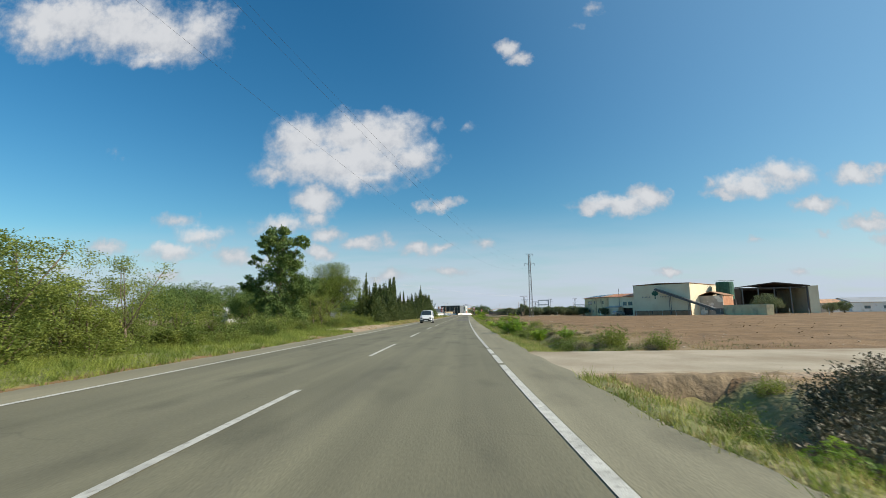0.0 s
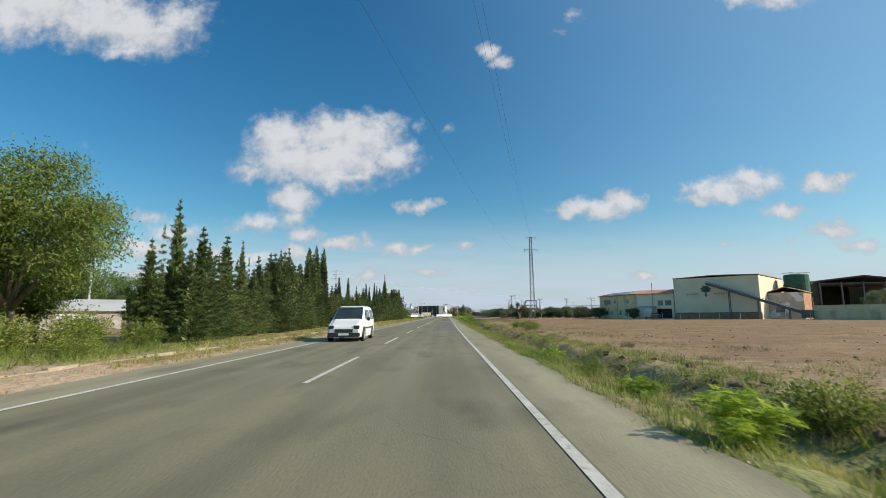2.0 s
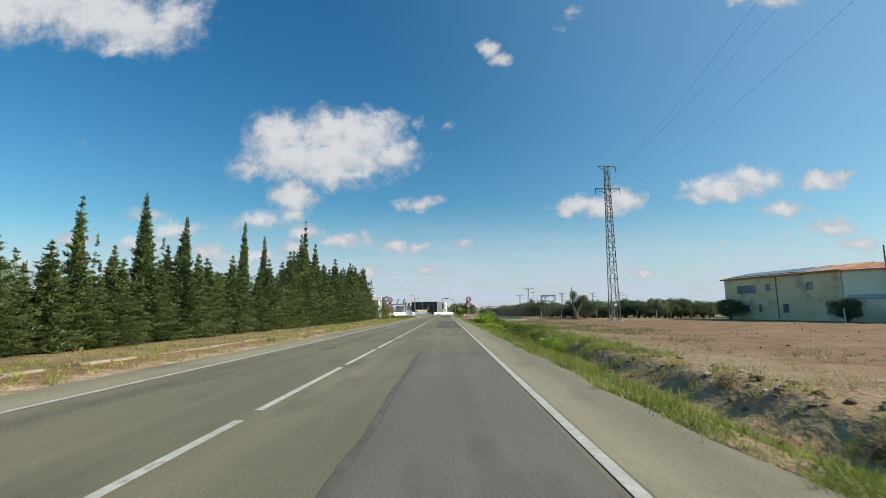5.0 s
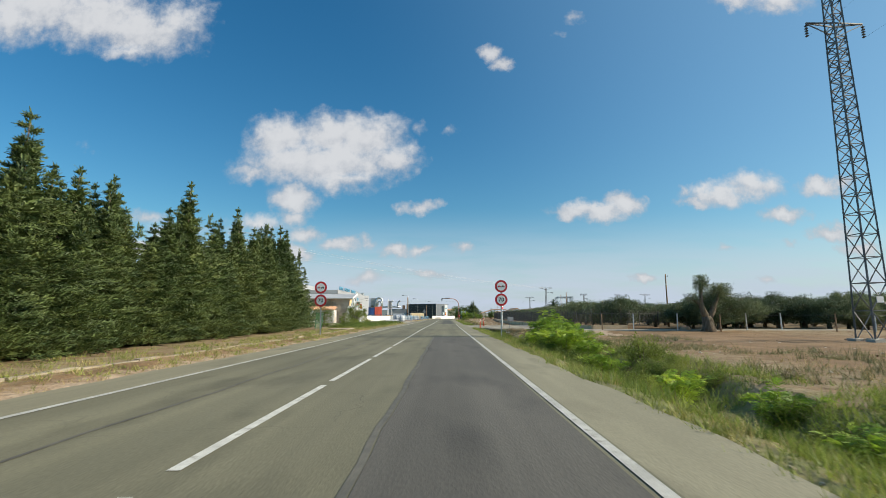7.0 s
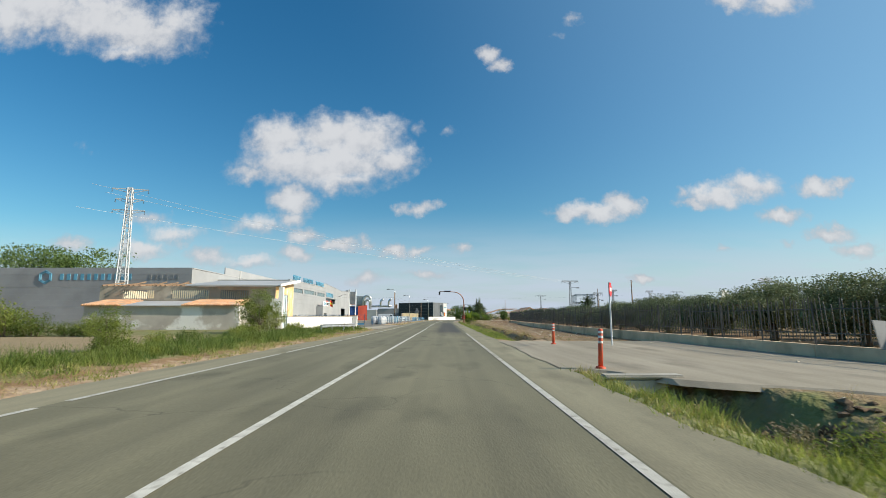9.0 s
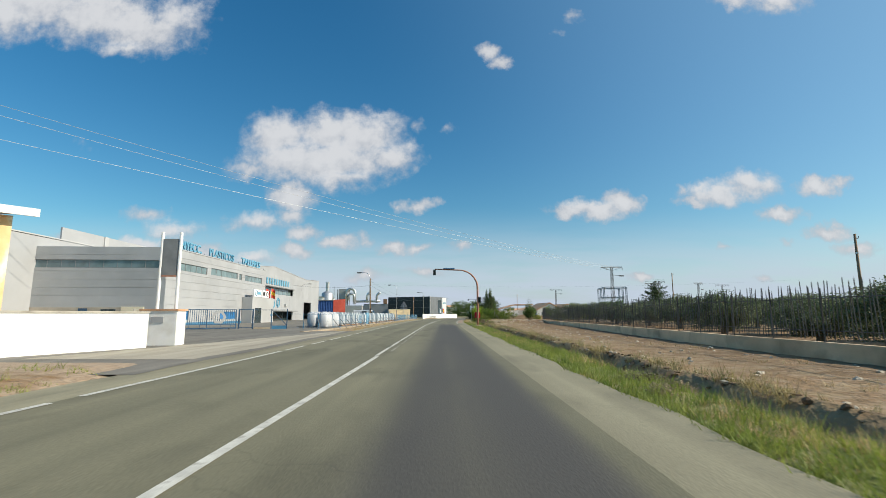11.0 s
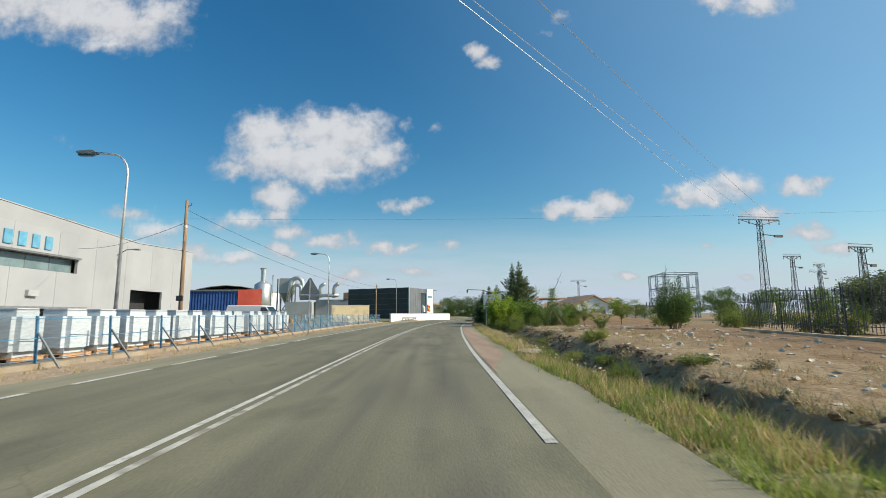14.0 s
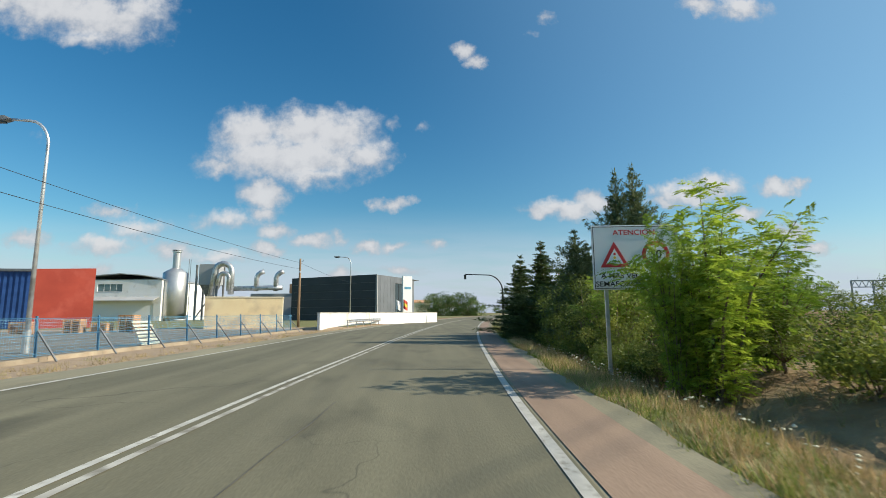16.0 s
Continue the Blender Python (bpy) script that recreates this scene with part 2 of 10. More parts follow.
def asphalt_material(name, dark, light, crack=True, stained=False):
    m = material(name, dark, light, 0.45, 0.86, 0.6, fine=38.0, vary=0.2, stretch=(1, 0.35, 1), spread=(0.3, 0.7), dirt=tuple(c * 0.8 for c in dark), dirt_scale=0.9, depth=0.006)
    nt = m.node_tree
    N, L = nt.nodes, nt.links
    hsv = next(n for n in N if n.type == 'HUE_SAT')
    src = hsv.inputs["Color"].links[0].from_socket
    geo = next(n for n in N if n.type == 'NEW_GEOMETRY')
    # tyre tracks and drips along the lanes
    mp = N.new("ShaderNodeMapping")
    mp.inputs["Scale"].default_value = (1.5, 0.03, 1)
    L.new(geo.outputs["Position"], mp.inputs[0])
    st = N.new("ShaderNodeTexNoise")
    st.inputs["Scale"].default_value, st.inputs["Detail"].default_value = 1.0, 3.0
    L.new(mp.outputs[0], st.inputs["Vector"])
    r = N.new("ShaderNodeMapRange")
    L.new(st.outputs["Fac"], r.inputs[0])
    for i, q in enumerate((0.3, 0.7, 0.82, 1.14)):
        r.inputs[i + 1].default_value = q
    mul = N.new("ShaderNodeMix")
    mul.data_type, mul.blend_type = 'RGBA', 'MULTIPLY'
    mul.inputs["Factor"].default_value = 1.0
    L.new(src, mul.inputs["A"])
    L.new(r.outputs[0], mul.inputs["B"])
    out = mul.outputs["Result"]
    if crack:
        wob = N.new("ShaderNodeTexNoise")
        wob.inputs["Scale"].default_value = 1.2
        L.new(geo.outputs["Position"], wob.inputs["Vector"])
        wa = N.new("ShaderNodeVectorMath")
        wa.operation = 'MULTIPLY_ADD'
        wa.inputs[1].default_value = (1.2, 1.2, 0)
        L.new(wob.outputs["Color"], wa.inputs[0])
        L.new(geo.outputs["Position"], wa.inputs[2])
        vo = N.new("ShaderNodeTexVoronoi")
        vo.feature = 'DISTANCE_TO_EDGE'
        vo.inputs["Scale"].default_value = 0.3
        L.new(wa.outputs[0], vo.inputs["Vector"])
        lt = N.new("ShaderNodeMapRange")
        L.new(vo.outputs["Distance"], lt.inputs[0])
        for i, q in enumerate((0.001, 0.005, 0.4, 0.0)):
            lt.inputs[i + 1].default_value = q
        gate = N.new("ShaderNodeTexNoise")
        gate.inputs["Scale"].default_value = 0.16
        L.new(geo.outputs["Position"], gate.inputs["Vector"])
        gr = N.new("ShaderNodeMapRange")
        L.new(gate.outputs["Fac"], gr.inputs[0])
        gr.inputs[1].default_value, gr.inputs[2].default_value = 0.5, 0.62
        gm = N.new("ShaderNodeMath")
        gm.operation = 'MULTIPLY'
        L.new(lt.outputs[0], gm.inputs[0])
        L.new(gr.outputs[0], gm.inputs[1])
        cm = N.new("ShaderNodeMix")
        cm.data_type = 'RGBA'
        L.new(gm.outputs[0], cm.inputs["Factor"])
        L.new(out, cm.inputs["A"])
        cm.inputs["B"].default_value = (0.02, 0.019, 0.018, 1)
        out = cm.outputs["Result"]
    if stained:
        at = N.new("ShaderNodeAttribute")
        at.attribute_name = "wear"
        br = N.new("ShaderNodeTexNoise")
        br.inputs["Scale"].default_value, br.inputs["Detail"].default_value = 0.8, 4.0
        L.new(mp.outputs[0], br.inputs["Vector"])
        am = N.new("ShaderNodeMath")
        am.operation = 'MULTIPLY_ADD'
        L.new(br.outputs["Fac"], am.inputs[0])
        am.inputs[1].default_value = 0.5
        L.new(at.outputs["Fac"], am.inputs[2])
        ar = N.new("ShaderNodeMapRange")
        ar.interpolation_type = 'SMOOTHSTEP'
        L.new(am.outputs[0], ar.inputs[0])
        for i, q in enumerate((0.28, 1.2, 0.0, 0.95)):
            ar.inputs[i + 1].default_value = q
        sm = N.new("ShaderNodeMix")
        sm.data_type = 'RGBA'
        L.new(ar.outputs[0], sm.inputs["Factor"])
        L.new(out, sm.inputs["A"])
        sm.inputs["B"].default_value = (0.078, 0.073, 0.068, 1)
        out = sm.outputs["Result"]
    L.new(out, hsv.inputs["Color"])
    return m


ASPHALT = asphalt_material("asphalt", (0.152, 0.142, 0.09), (0.208, 0.192, 0.122), True, True)
ASPHALT_NEW = asphalt_material("asphalt_patch", (0.095, 0.088, 0.074), (0.128, 0.117, 0.096), False)
SHOULDER = asphalt_material("shoulder_asphalt", (0.198, 0.18, 0.118), (0.258, 0.234, 0.155), False)
RED_SHOULDER = asphalt_material("red_shoulder", (0.2, 0.138, 0.096), (0.255, 0.178, 0.124), False)
SEAL = material("bitumen_seal", (0.075, 0.07, 0.056), (0.115, 0.106, 0.082), 3, 0.7, 0.1)
PAINT = material("road_paint", (0.37, 0.36, 0.32), (0.49, 0.48, 0.43), 3.0, 0.75, 0.3, fine=60, dirt=(0.2, 0.185, 0.15), dirt_scale=9.0, dirt_at=(0.55, 0.75))
PAINT_WORN = material("worn_road_paint", (0.3, 0.285, 0.245), (0.42, 0.405, 0.355), 3.0, 0.8, 0.3, fine=60, dirt=(0.19, 0.175, 0.14), dirt_scale=2.6, dirt_at=(0.48, 0.62))
PAINT_GHOST = material("ghost_road_paint", (0.2, 0.186, 0.15), (0.29, 0.27, 0.225), 3.0, 0.85, 0.3, fine=60, dirt=(0.17, 0.158, 0.12), dirt_scale=1.8, dirt_at=(0.42, 0.56))
SOIL_DAMP = material("torn_earth", (0.16, 0.115, 0.07), (0.27, 0.2, 0.125), 1.5, 0.95, 0.8, fine=8.0, depth=0.06, vary=0.2, dirt=(0.1, 0.075, 0.048), dirt_scale=2.0)
SOIL = material("ploughed_soil", (0.13, 0.077, 0.035), (0.19, 0.116, 0.055), 0.5, 0.95, 0.9, fine=7.0, depth=0.08, vary=0.2, dirt=(0.215, 0.136, 0.07), dirt_scale=0.15)
CONCRETE = material("concrete", (0.3, 0.28, 0.24), (0.42, 0.39, 0.34), 1.2, 0.9, 0.5, dirt=(0.2, 0.18, 0.15), dirt_scale=1.4, dirt_at=(0.55, 0.75))
SAND = material("sandy_concrete", (0.25, 0.205, 0.15), (0.34, 0.285, 0.21), 1.5, 0.95, 0.6, dirt=(0.25, 0.19, 0.13), dirt_scale=1.2)
ROCK = material("pale_stone", (0.34, 0.29, 0.22), (0.5, 0.44, 0.35), 3, 0.9, 0.6, vary=0.2)
PLASTER_CREAM = material("cream_render", (0.63, 0.54, 0.39), (0.7, 0.61, 0.46), 0.3, 0.9, 0.2, dirt=(0.54, 0.45, 0.32), dirt_scale=0.35, dirt_at=(0.55, 0.8))
PLASTER_YELLOW = material("yellowish_render", (0.62, 0.48, 0.28), (0.7, 0.56, 0.35), 0.4, 0.9, 0.2, dirt=(0.45, 0.35, 0.23), dirt_scale=0.5)
PLASTER_WHITE = material("white_render", (0.66, 0.64, 0.6), (0.76, 0.74, 0.7), 0.5, 0.9, 0.25, dirt=(0.46, 0.43, 0.38), dirt_scale=0.6, dirt_at=(0.56, 0.78))
PLASTER_OLD = material("peeling_grey_render", (0.34, 0.3, 0.265), (0.42, 0.38, 0.335), 0.6, 0.92, 0.5, dirt=(0.62, 0.6, 0.57), dirt_scale=0.35, dirt_at=(0.5, 0.56))
# render darkened as shade for walls away from the sun, with random stains
PLASTER_SHADED = material("shaded_stained_render", (0.3, 0.255, 0.2), (0.4, 0.345, 0.275), 0.6, 0.92, 0.4, dirt=(0.22, 0.185, 0.145), dirt_scale=0.5)
PLASTER_PEACH = material("peach_render", (0.6, 0.37, 0.18), (0.7, 0.5, 0.28), 0.8, 0.92, 0.4, dirt=(0.72, 0.66, 0.55), dirt_scale=0.8)
BROWN_BASE = material("brown_plinth", (0.22, 0.13, 0.08), (0.3, 0.18, 0.11), 0.8, 0.9, 0.4)
BRICK_RED = material("red_tile", (0.36, 0.15, 0.09), (0.48, 0.22, 0.13), 1.0, 0.85, 0.4, dirt=(0.55, 0.4, 0.3), dirt_scale=0.5, island=True)
TERRACOTTA = material("terracotta_roof", (0.42, 0.22, 0.12), (0.58, 0.34, 0.2), 1.4, 0.9, 0.5, dirt=(0.3, 0.24, 0.19), dirt_scale=1.0)
CLAD_WHITE = material("white_cladding", (0.285, 0.29, 0.3), (0.325, 0.33, 0.34), 0.25, 0.55, 0.05, vary=0.04, dirt=(0.27, 0.27, 0.272), dirt_scale=0.3, dirt_at=(0.55, 0.9))
CLAD_GREY = material("grey_cladding", (0.32, 0.32, 0.32), (0.39, 0.39, 0.39), 0.25, 0.55, 0.05, vary=0.05, dirt=(0.34, 0.33, 0.32), dirt_scale=0.3, dirt_at=(0.55, 0.9))
CLAD_DULL = material("dull_grey_cladding", (0.235, 0.235, 0.24), (0.28, 0.28, 0.285), 0.25, 0.75, 0.05, vary=0.05, dirt=(0.2, 0.2, 0.2), dirt_scale=0.3, dirt_at=(0.55, 0.9))
CLAD_BLACK = material("black_cladding", (0.016, 0.018, 0.022), (0.024, 0.027, 0.032), 0.4, 0.45, 0.04, vary=0.08)
CLAD_SLATE = material("slate_grey_cladding", (0.1, 0.11, 0.12), (0.13, 0.14, 0.155), 0.4, 0.5, 0.04)
RED_PAINT = material("red_sheet_metal", (0.19, 0.026, 0.016), (0.24, 0.036, 0.022), 0.4, 0.9, 0.08, dirt=(0.26, 0.05, 0.036), dirt_scale=0.5)
BLUE_SHEET = material("blue_tarpaulin", (0.015, 0.055, 0.19), (0.028, 0.085, 0.26), 1.0, 0.55, 0.3, fine=5, depth=0.06)
BLUE_PAINT = material("blue_painted_steel", (0.035, 0.13, 0.24), (0.06, 0.19, 0.31), 2.0, 0.5, 0.1)
NAVY_PAINT = material("navy_painted_steel", (0.018, 0.05, 0.1), (0.035, 0.085, 0.15), 2.0, 0.55, 0.1)
SILO_STEEL = material("dull_stainless_steel", (0.36, 0.37, 0.38), (0.43, 0.44, 0.45), 0.6, 0.42, 0.04, metal=0.6)
BLUE_MESH = material("blue_debris_netting", (0.12, 0.3, 0.46), (0.2, 0.4, 0.56), 2.0, 0.8, 0.3)
BLUE_LETTER = material("blue_letters", (0.08, 0.25, 0.37), (0.13, 0.32, 0.44), 2.0, 0.45, 0.05)
STEEL = material("galvanised_steel", (0.42, 0.43, 0.44), (0.56, 0.57, 0.58), 3.0, 0.42, 0.1, metal=0.7, dirt=(0.3, 0.29, 0.28), dirt_scale=2)
STEEL_PYLON = material("weathered_lattice_steel", (0.085, 0.09, 0.095), (0.14, 0.145, 0.15), 3.0, 0.6, 0.1, metal=0.3)
STEEL_PALE = material("pale_lattice_steel", (0.4, 0.41, 0.42), (0.5, 0.51, 0.52), 3.0, 0.6, 0.1, metal=0.2)
SUBSTEEL = material("substation_steel", (0.16, 0.2, 0.22), (0.24, 0.28, 0.3), 3.0, 0.6, 0.1, metal=0.2)
RUST = material("rust_red_mast_paint", (0.34, 0.15, 0.1), (0.46, 0.24, 0.17), 6.0, 0.75, 0.3, dirt=(0.5, 0.36, 0.28), dirt_scale=3.0, dirt_at=(0.58, 0.75))
# brown sheet darkened to hold the shade of the barn's inside
BROWN_SHADED = material("shaded_brown_sheet", (0.045, 0.036, 0.03), (0.075, 0.058, 0.048), 0.8, 0.8, 0.2)
DARK = material("dark_iron", (0.018, 0.02, 0.022), (0.03, 0.032, 0.034), 3.0, 0.55, 0.1)
PALE_STAKE = material("dark_fence_pale", (0.035, 0.036, 0.035), (0.075, 0.074, 0.07), 3.0, 0.6, 0.1, vary=0.25)
WOOD_POLE = material("creosoted_pole", (0.16, 0.1, 0.06), (0.27, 0.18, 0.11), 2.0, 0.9, 0.4, stretch=(4, 4, 0.5), fine=20)
WOOD = material("pallet_wood", (0.36, 0.2, 0.1), (0.5, 0.3, 0.16), 2.0, 0.85, 0.3, vary=0.2)
WHITE_PAINT = material("white_paint", (0.72, 0.72, 0.71), (0.8, 0.8, 0.79), 1.0, 0.45, 0.02, vary=0.03)
CAR_WHITE = material("white_car_paint", (0.58, 0.585, 0.59), (0.63, 0.635, 0.64), 0.8, 0.25, 0.0, vary=0.02)
CAR_RED = material("red_car_paint", (0.4, 0.02, 0.03), (0.45, 0.03, 0.035), 0.8, 0.25, 0.0, vary=0.02)
CAR_SILVER = material("silver_car_paint", (0.38, 0.39, 0.4), (0.42, 0.43, 0.44), 0.8, 0.3, 0.0, metal=0.6, vary=0.02)
TYRE = material("tyre_rubber", (0.02, 0.02, 0.02), (0.035, 0.034, 0.033), 6.0, 0.9, 0.2)
# black plastic parts, and sheets that stand for shade inside openings
PLASTIC_SHADE_BLACK = material("black_plastic_and_shade", (0.025, 0.025, 0.027), (0.035, 0.035, 0.037), 4.0, 0.6, 0.1)
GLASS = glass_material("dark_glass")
WINDOW = glass_material("window_glass", (0.1, 0.14, 0.15))
BLUE_WINDOW = glass_material("blue_window_glass", (0.02, 0.1, 0.24))
SIGN_WHITE = material("sign_white", (0.72, 0.72, 0.72), (0.78, 0.78, 0.78), 2.0, 0.5, 0.02, vary=0.04)
SIGN_RED = material("sign_red", (0.42, 0.02, 0.025), (0.5, 0.03, 0.035), 3.0, 0.5, 0.02)
SIGN_BLACK = material("sign_black", (0.012, 0.012, 0.012), (0.02, 0.02, 0.02), 3.0, 0.6, 0.02)
SIGN_BACK = material("sign_back_grey", (0.16, 0.165, 0.17), (0.22, 0.225, 0.23), 2.0, 0.6, 0.05, metal=0.3)
ORANGE_POST = material("orange_red_plastic", (0.56, 0.075, 0.03), (0.66, 0.11, 0.045), 3.0, 0.6, 0.05, dirt=(0.42, 0.1, 0.06), dirt_scale=4)
GREEN_TANK = material("green_netting", (0.015, 0.07, 0.05), (0.03, 0.11, 0.08), 1.5, 0.8, 0.3)
BAG_WHITE = material("white_woven_plastic", (0.36, 0.375, 0.4), (0.44, 0.455, 0.48), 1.2, 0.6, 0.15, fine=9.0, depth=0.02, vary=0.06)
WRAP = material("white_stretch_wrap", (0.36, 0.4, 0.43), (0.45, 0.49, 0.52), 4.0, 0.42, 0.3, fine=14.0, depth=0.03, stretch=(1, 1, 4))
WIRE = material("wire_black", (0.012, 0.012, 0.014), (0.02, 0.02, 0.022), 2.0, 0.6, 0.0)
WIRE_BRIGHT = material("bare_aluminium_wire", (0.42, 0.43, 0.44), (0.52, 0.53, 0.54), 2.0, 0.5, 0.0, metal=0.3)
SOLAR = material("solar_panel", (0.015, 0.02, 0.04), (0.03, 0.035, 0.06), 2.0, 0.2, 0.0)
FLAG_RED = material("red_flag_cloth", (0.5, 0.05, 0.03), (0.6, 0.08, 0.04), 3.0, 0.8, 0.2)
FLAG_YELLOW = material("yellow_flag_cloth", (0.7, 0.42, 0.03), (0.78, 0.5, 0.05), 3.0, 0.8, 0.2)
BARK = material("bark", (0.1, 0.075, 0.05), (0.19, 0.145, 0.1), 3.0, 0.95, 0.8, stretch=(3, 3, 0.7), fine=18, depth=0.05)
BARK_GREY = material("grey_bark", (0.17, 0.15, 0.13), (0.28, 0.25, 0.21), 3.0, 0.95, 0.8, stretch=(3, 3, 0.7), fine=18, depth=0.05)


def leaves(name, dark, light, extra=None, at=(0.6, 0.75), glow=0.25):
    return material(name, dark, light, 1.1, 0.6, 0.0, vary=0.28, island=True, through_light=glow, fine=6.0, dirt=extra, dirt_scale=0.9, dirt_at=at)


LEAF_CONIFER = leaves("conifer_sprays", (0.048, 0.076, 0.022), (0.115, 0.152, 0.042), glow=0.15)
LEAF_FIR = leaves("fir_sprays", (0.07, 0.1, 0.045), (0.15, 0.19, 0.085), glow=0.2)
LEAF_CYPRESS = leaves("cypress_sprays", (0.05, 0.082, 0.024), (0.11, 0.15, 0.045), glow=0.15)
LEAF_TREE = leaves("broad_leaves", (0.055, 0.105, 0.022), (0.13, 0.19, 0.048), glow=0.35)
LEAF_AUTUMN = leaves("yellowing_leaves", (0.12, 0.165, 0.03), (0.25, 0.3, 0.06), (0.26, 0.18, 0.06), (0.62, 0.76), glow=0.45)
LEAF_OLIVE = leaves("olive_leaves", (0.075, 0.105, 0.045), (0.165, 0.195, 0.095), glow=0.25)
LEAF_BUSH = leaves("bush_leaves", (0.1, 0.145, 0.026), (0.215, 0.25, 0.05), glow=0.42)
LEAF_BRIGHT = leaves("bright_green_leaves", (0.17, 0.27, 0.025), (0.31, 0.41, 0.055), glow=0.45)
LEAF_WILD = leaves("mid_green_leaves", (0.1, 0.17, 0.025), (0.2, 0.29, 0.05), glow=0.4)
LEAF_DULL = leaves("dusty_weeds", (0.16, 0.145, 0.075), (0.27, 0.235, 0.14), (0.3, 0.24, 0.155), (0.5, 0.62))
GRASS = leaves("green_grass", (0.12, 0.165, 0.03), (0.25, 0.28, 0.07), (0.42, 0.34, 0.14), (0.55, 0.68), glow=0.35)
GRASS_LUSH = leaves("lush_grass", (0.1, 0.155, 0.028), (0.26, 0.3, 0.06), glow=0.5)
WALL_WARM = material("weathered_wall_concrete", (0.5, 0.37, 0.235), (0.62, 0.47, 0.31), 0.8, 0.9, 0.4, dirt=(0.34, 0.25, 0.16), dirt_scale=0.7)
TRACK = material("sandy_track", (0.32, 0.268, 0.19), (0.41, 0.345, 0.255), 0.5, 0.95, 0.3, fine=14, depth=0.015, dirt=(0.26, 0.2, 0.13), dirt_scale=0.35)
LEAF_BRAMBLE = leaves("dark_brush", (0.06, 0.062, 0.034), (0.12, 0.112, 0.065), (0.15, 0.12, 0.08), (0.55, 0.7), glow=0.1)
GRASS_DRY = leaves("dry_grass", (0.3, 0.22, 0.1), (0.48, 0.37, 0.18), (0.16, 0.2, 0.05), (0.58, 0.7))

# ---------------------------------------------------------------- mesh helpers
class Build:
    """Collects points and faces of one mesh."""

    def __init__(self):
        self.v, self.f = [], []

    def quad(self, *pts):
        n = len(self.v)
        self.v += [tuple(p) for p in pts]
        self.f.append(tuple(range(n, n + len(pts))))
        return self

    def box(self, x0, x1, y0, y1, z0, z1, m=None):
        n = len(self.v)
        pts = [Vector((x, y, z)) for z in (z0, z1) for y in (y0, y1) for x in (x0, x1)]
        self.v += [tuple(m @ p) if m else tuple(p) for p in pts]
        self.f += [tuple(n + i for i in q) for q in ((0, 2, 3, 1), (4, 5, 7, 6), (0, 1, 5, 4), (2, 6, 7, 3), (0, 4, 6, 2), (1, 3, 7, 5))]
        return self

    def beam(self, a, b, w, h=None):
        """A square bar from a to b."""
        a, b = Vector(a), Vector(b)
        d = (b - a)
        q = d.to_track_quat("Z", "Y").to_matrix().to_4x4()
        h = h or w
        return self.box(-w / 2, w / 2, -h / 2, h / 2, 0, d.length, Matrix.Translation(a) @ q)

    def tube(self, pts, radii, n=8, caps=True):
        pts = [Vector(p) for p in pts]
        if isinstance(radii, (int, float)):
            radii = [radii] * len(pts)
        start = len(self.v)
        prev = None
        for i, p in enumerate(pts):
            d = (pts[min(i + 1, len(pts) - 1)] - pts[max(i - 1, 0)]).normalized()
            side = prev - prev.dot(d) * d if prev else d.orthogonal()
            side = side.normalized() if side.length > 1e-6 else d.orthogonal().normalized()
            prev = side
            up = d.cross(side)
            for k in range(n):
                a = 2 * math.pi * k / n
                self.v.append(tuple(p + radii[i] * (math.cos(a) * side + math.sin(a) * up)))
        for i in range(len(pts) - 1):
            for k in range(n):
                a, b = start + i * n + k, start + i * n + (k + 1) % n
                self.f.append((a, b, b + n, a + n))
        if caps:
            self.f.append(tuple(start + k for k in reversed(range(n))))
            self.f.append(tuple(start + (len(pts) - 1) * n + k for k in range(n)))
        return self

    def prism(self, outline, y0, y1, axis="y"):
        """An outline (x, z) drawn out along y, or (x, y) along z, or (y, z) along x."""
        n, k = len(self.v), len(outline)
        put = {"y": lambda a, b, c: (a, c, b), "z": lambda a, b, c: (a, b, c), "x": lambda a, b, c: (c, a, b)}[axis]
        for c in (y0, y1):
            self.v += [put(a, b, c) for a, b in outline]
        self.f.append(tuple(range(n, n + k)))
        self.f.append(tuple(n + k + i for i in reversed(range(k))))
        self.f += [(n + i, n + k + i, n + k + (i + 1) % k, n + (i + 1) % k) for i in range(k)]
        return self

    def disc(self, c, r, thick, axis="y", n=28):
        o = [(r * math.cos(2 * math.pi * i / n), r * math.sin(2 * math.pi * i / n)) for i in range(n)]
        if axis == "y":
            return self.prism([(c[0] + a, c[2] + b) for a, b in o], c[1] - thick / 2, c[1] + thick / 2)
        if axis == "x":
            return self.prism([(c[1] + a, c[2] + b) for a, b in o], c[0] - thick / 2, c[0] + thick / 2, "x")
        return self.prism([(c[0] + a, c[1] + b) for a, b in o], c[2] - thick / 2, c[2] + thick / 2, "z")


def mesh_of(name, b, mat, bevel=0.0, smooth=False, weld=False):
    me = bpy.data.meshes.new(name)
    me.from_pydata(b.v, [], b.f)
    bm = bmesh.new()
    bm.from_mesh(me)
    if weld:
        bmesh.ops.remove_doubles(bm, verts=bm.verts, dist=0.0005)
    bmesh.ops.recalc_face_normals(bm, faces=bm.faces)
    if bevel:
        edges = [e for e in bm.edges if len(e.link_faces) == 2 and e.calc_face_angle(0) > 0.5]
        bmesh.ops.bevel(bm, geom=edges, offset=bevel, segments=2, affect='EDGES', clamp_overlap=True)
    if smooth:
        for f in bm.faces:
            f.smooth = True
    bm.to_mesh(me)
    bm.free()
    me.materials.append(mat)
    return me


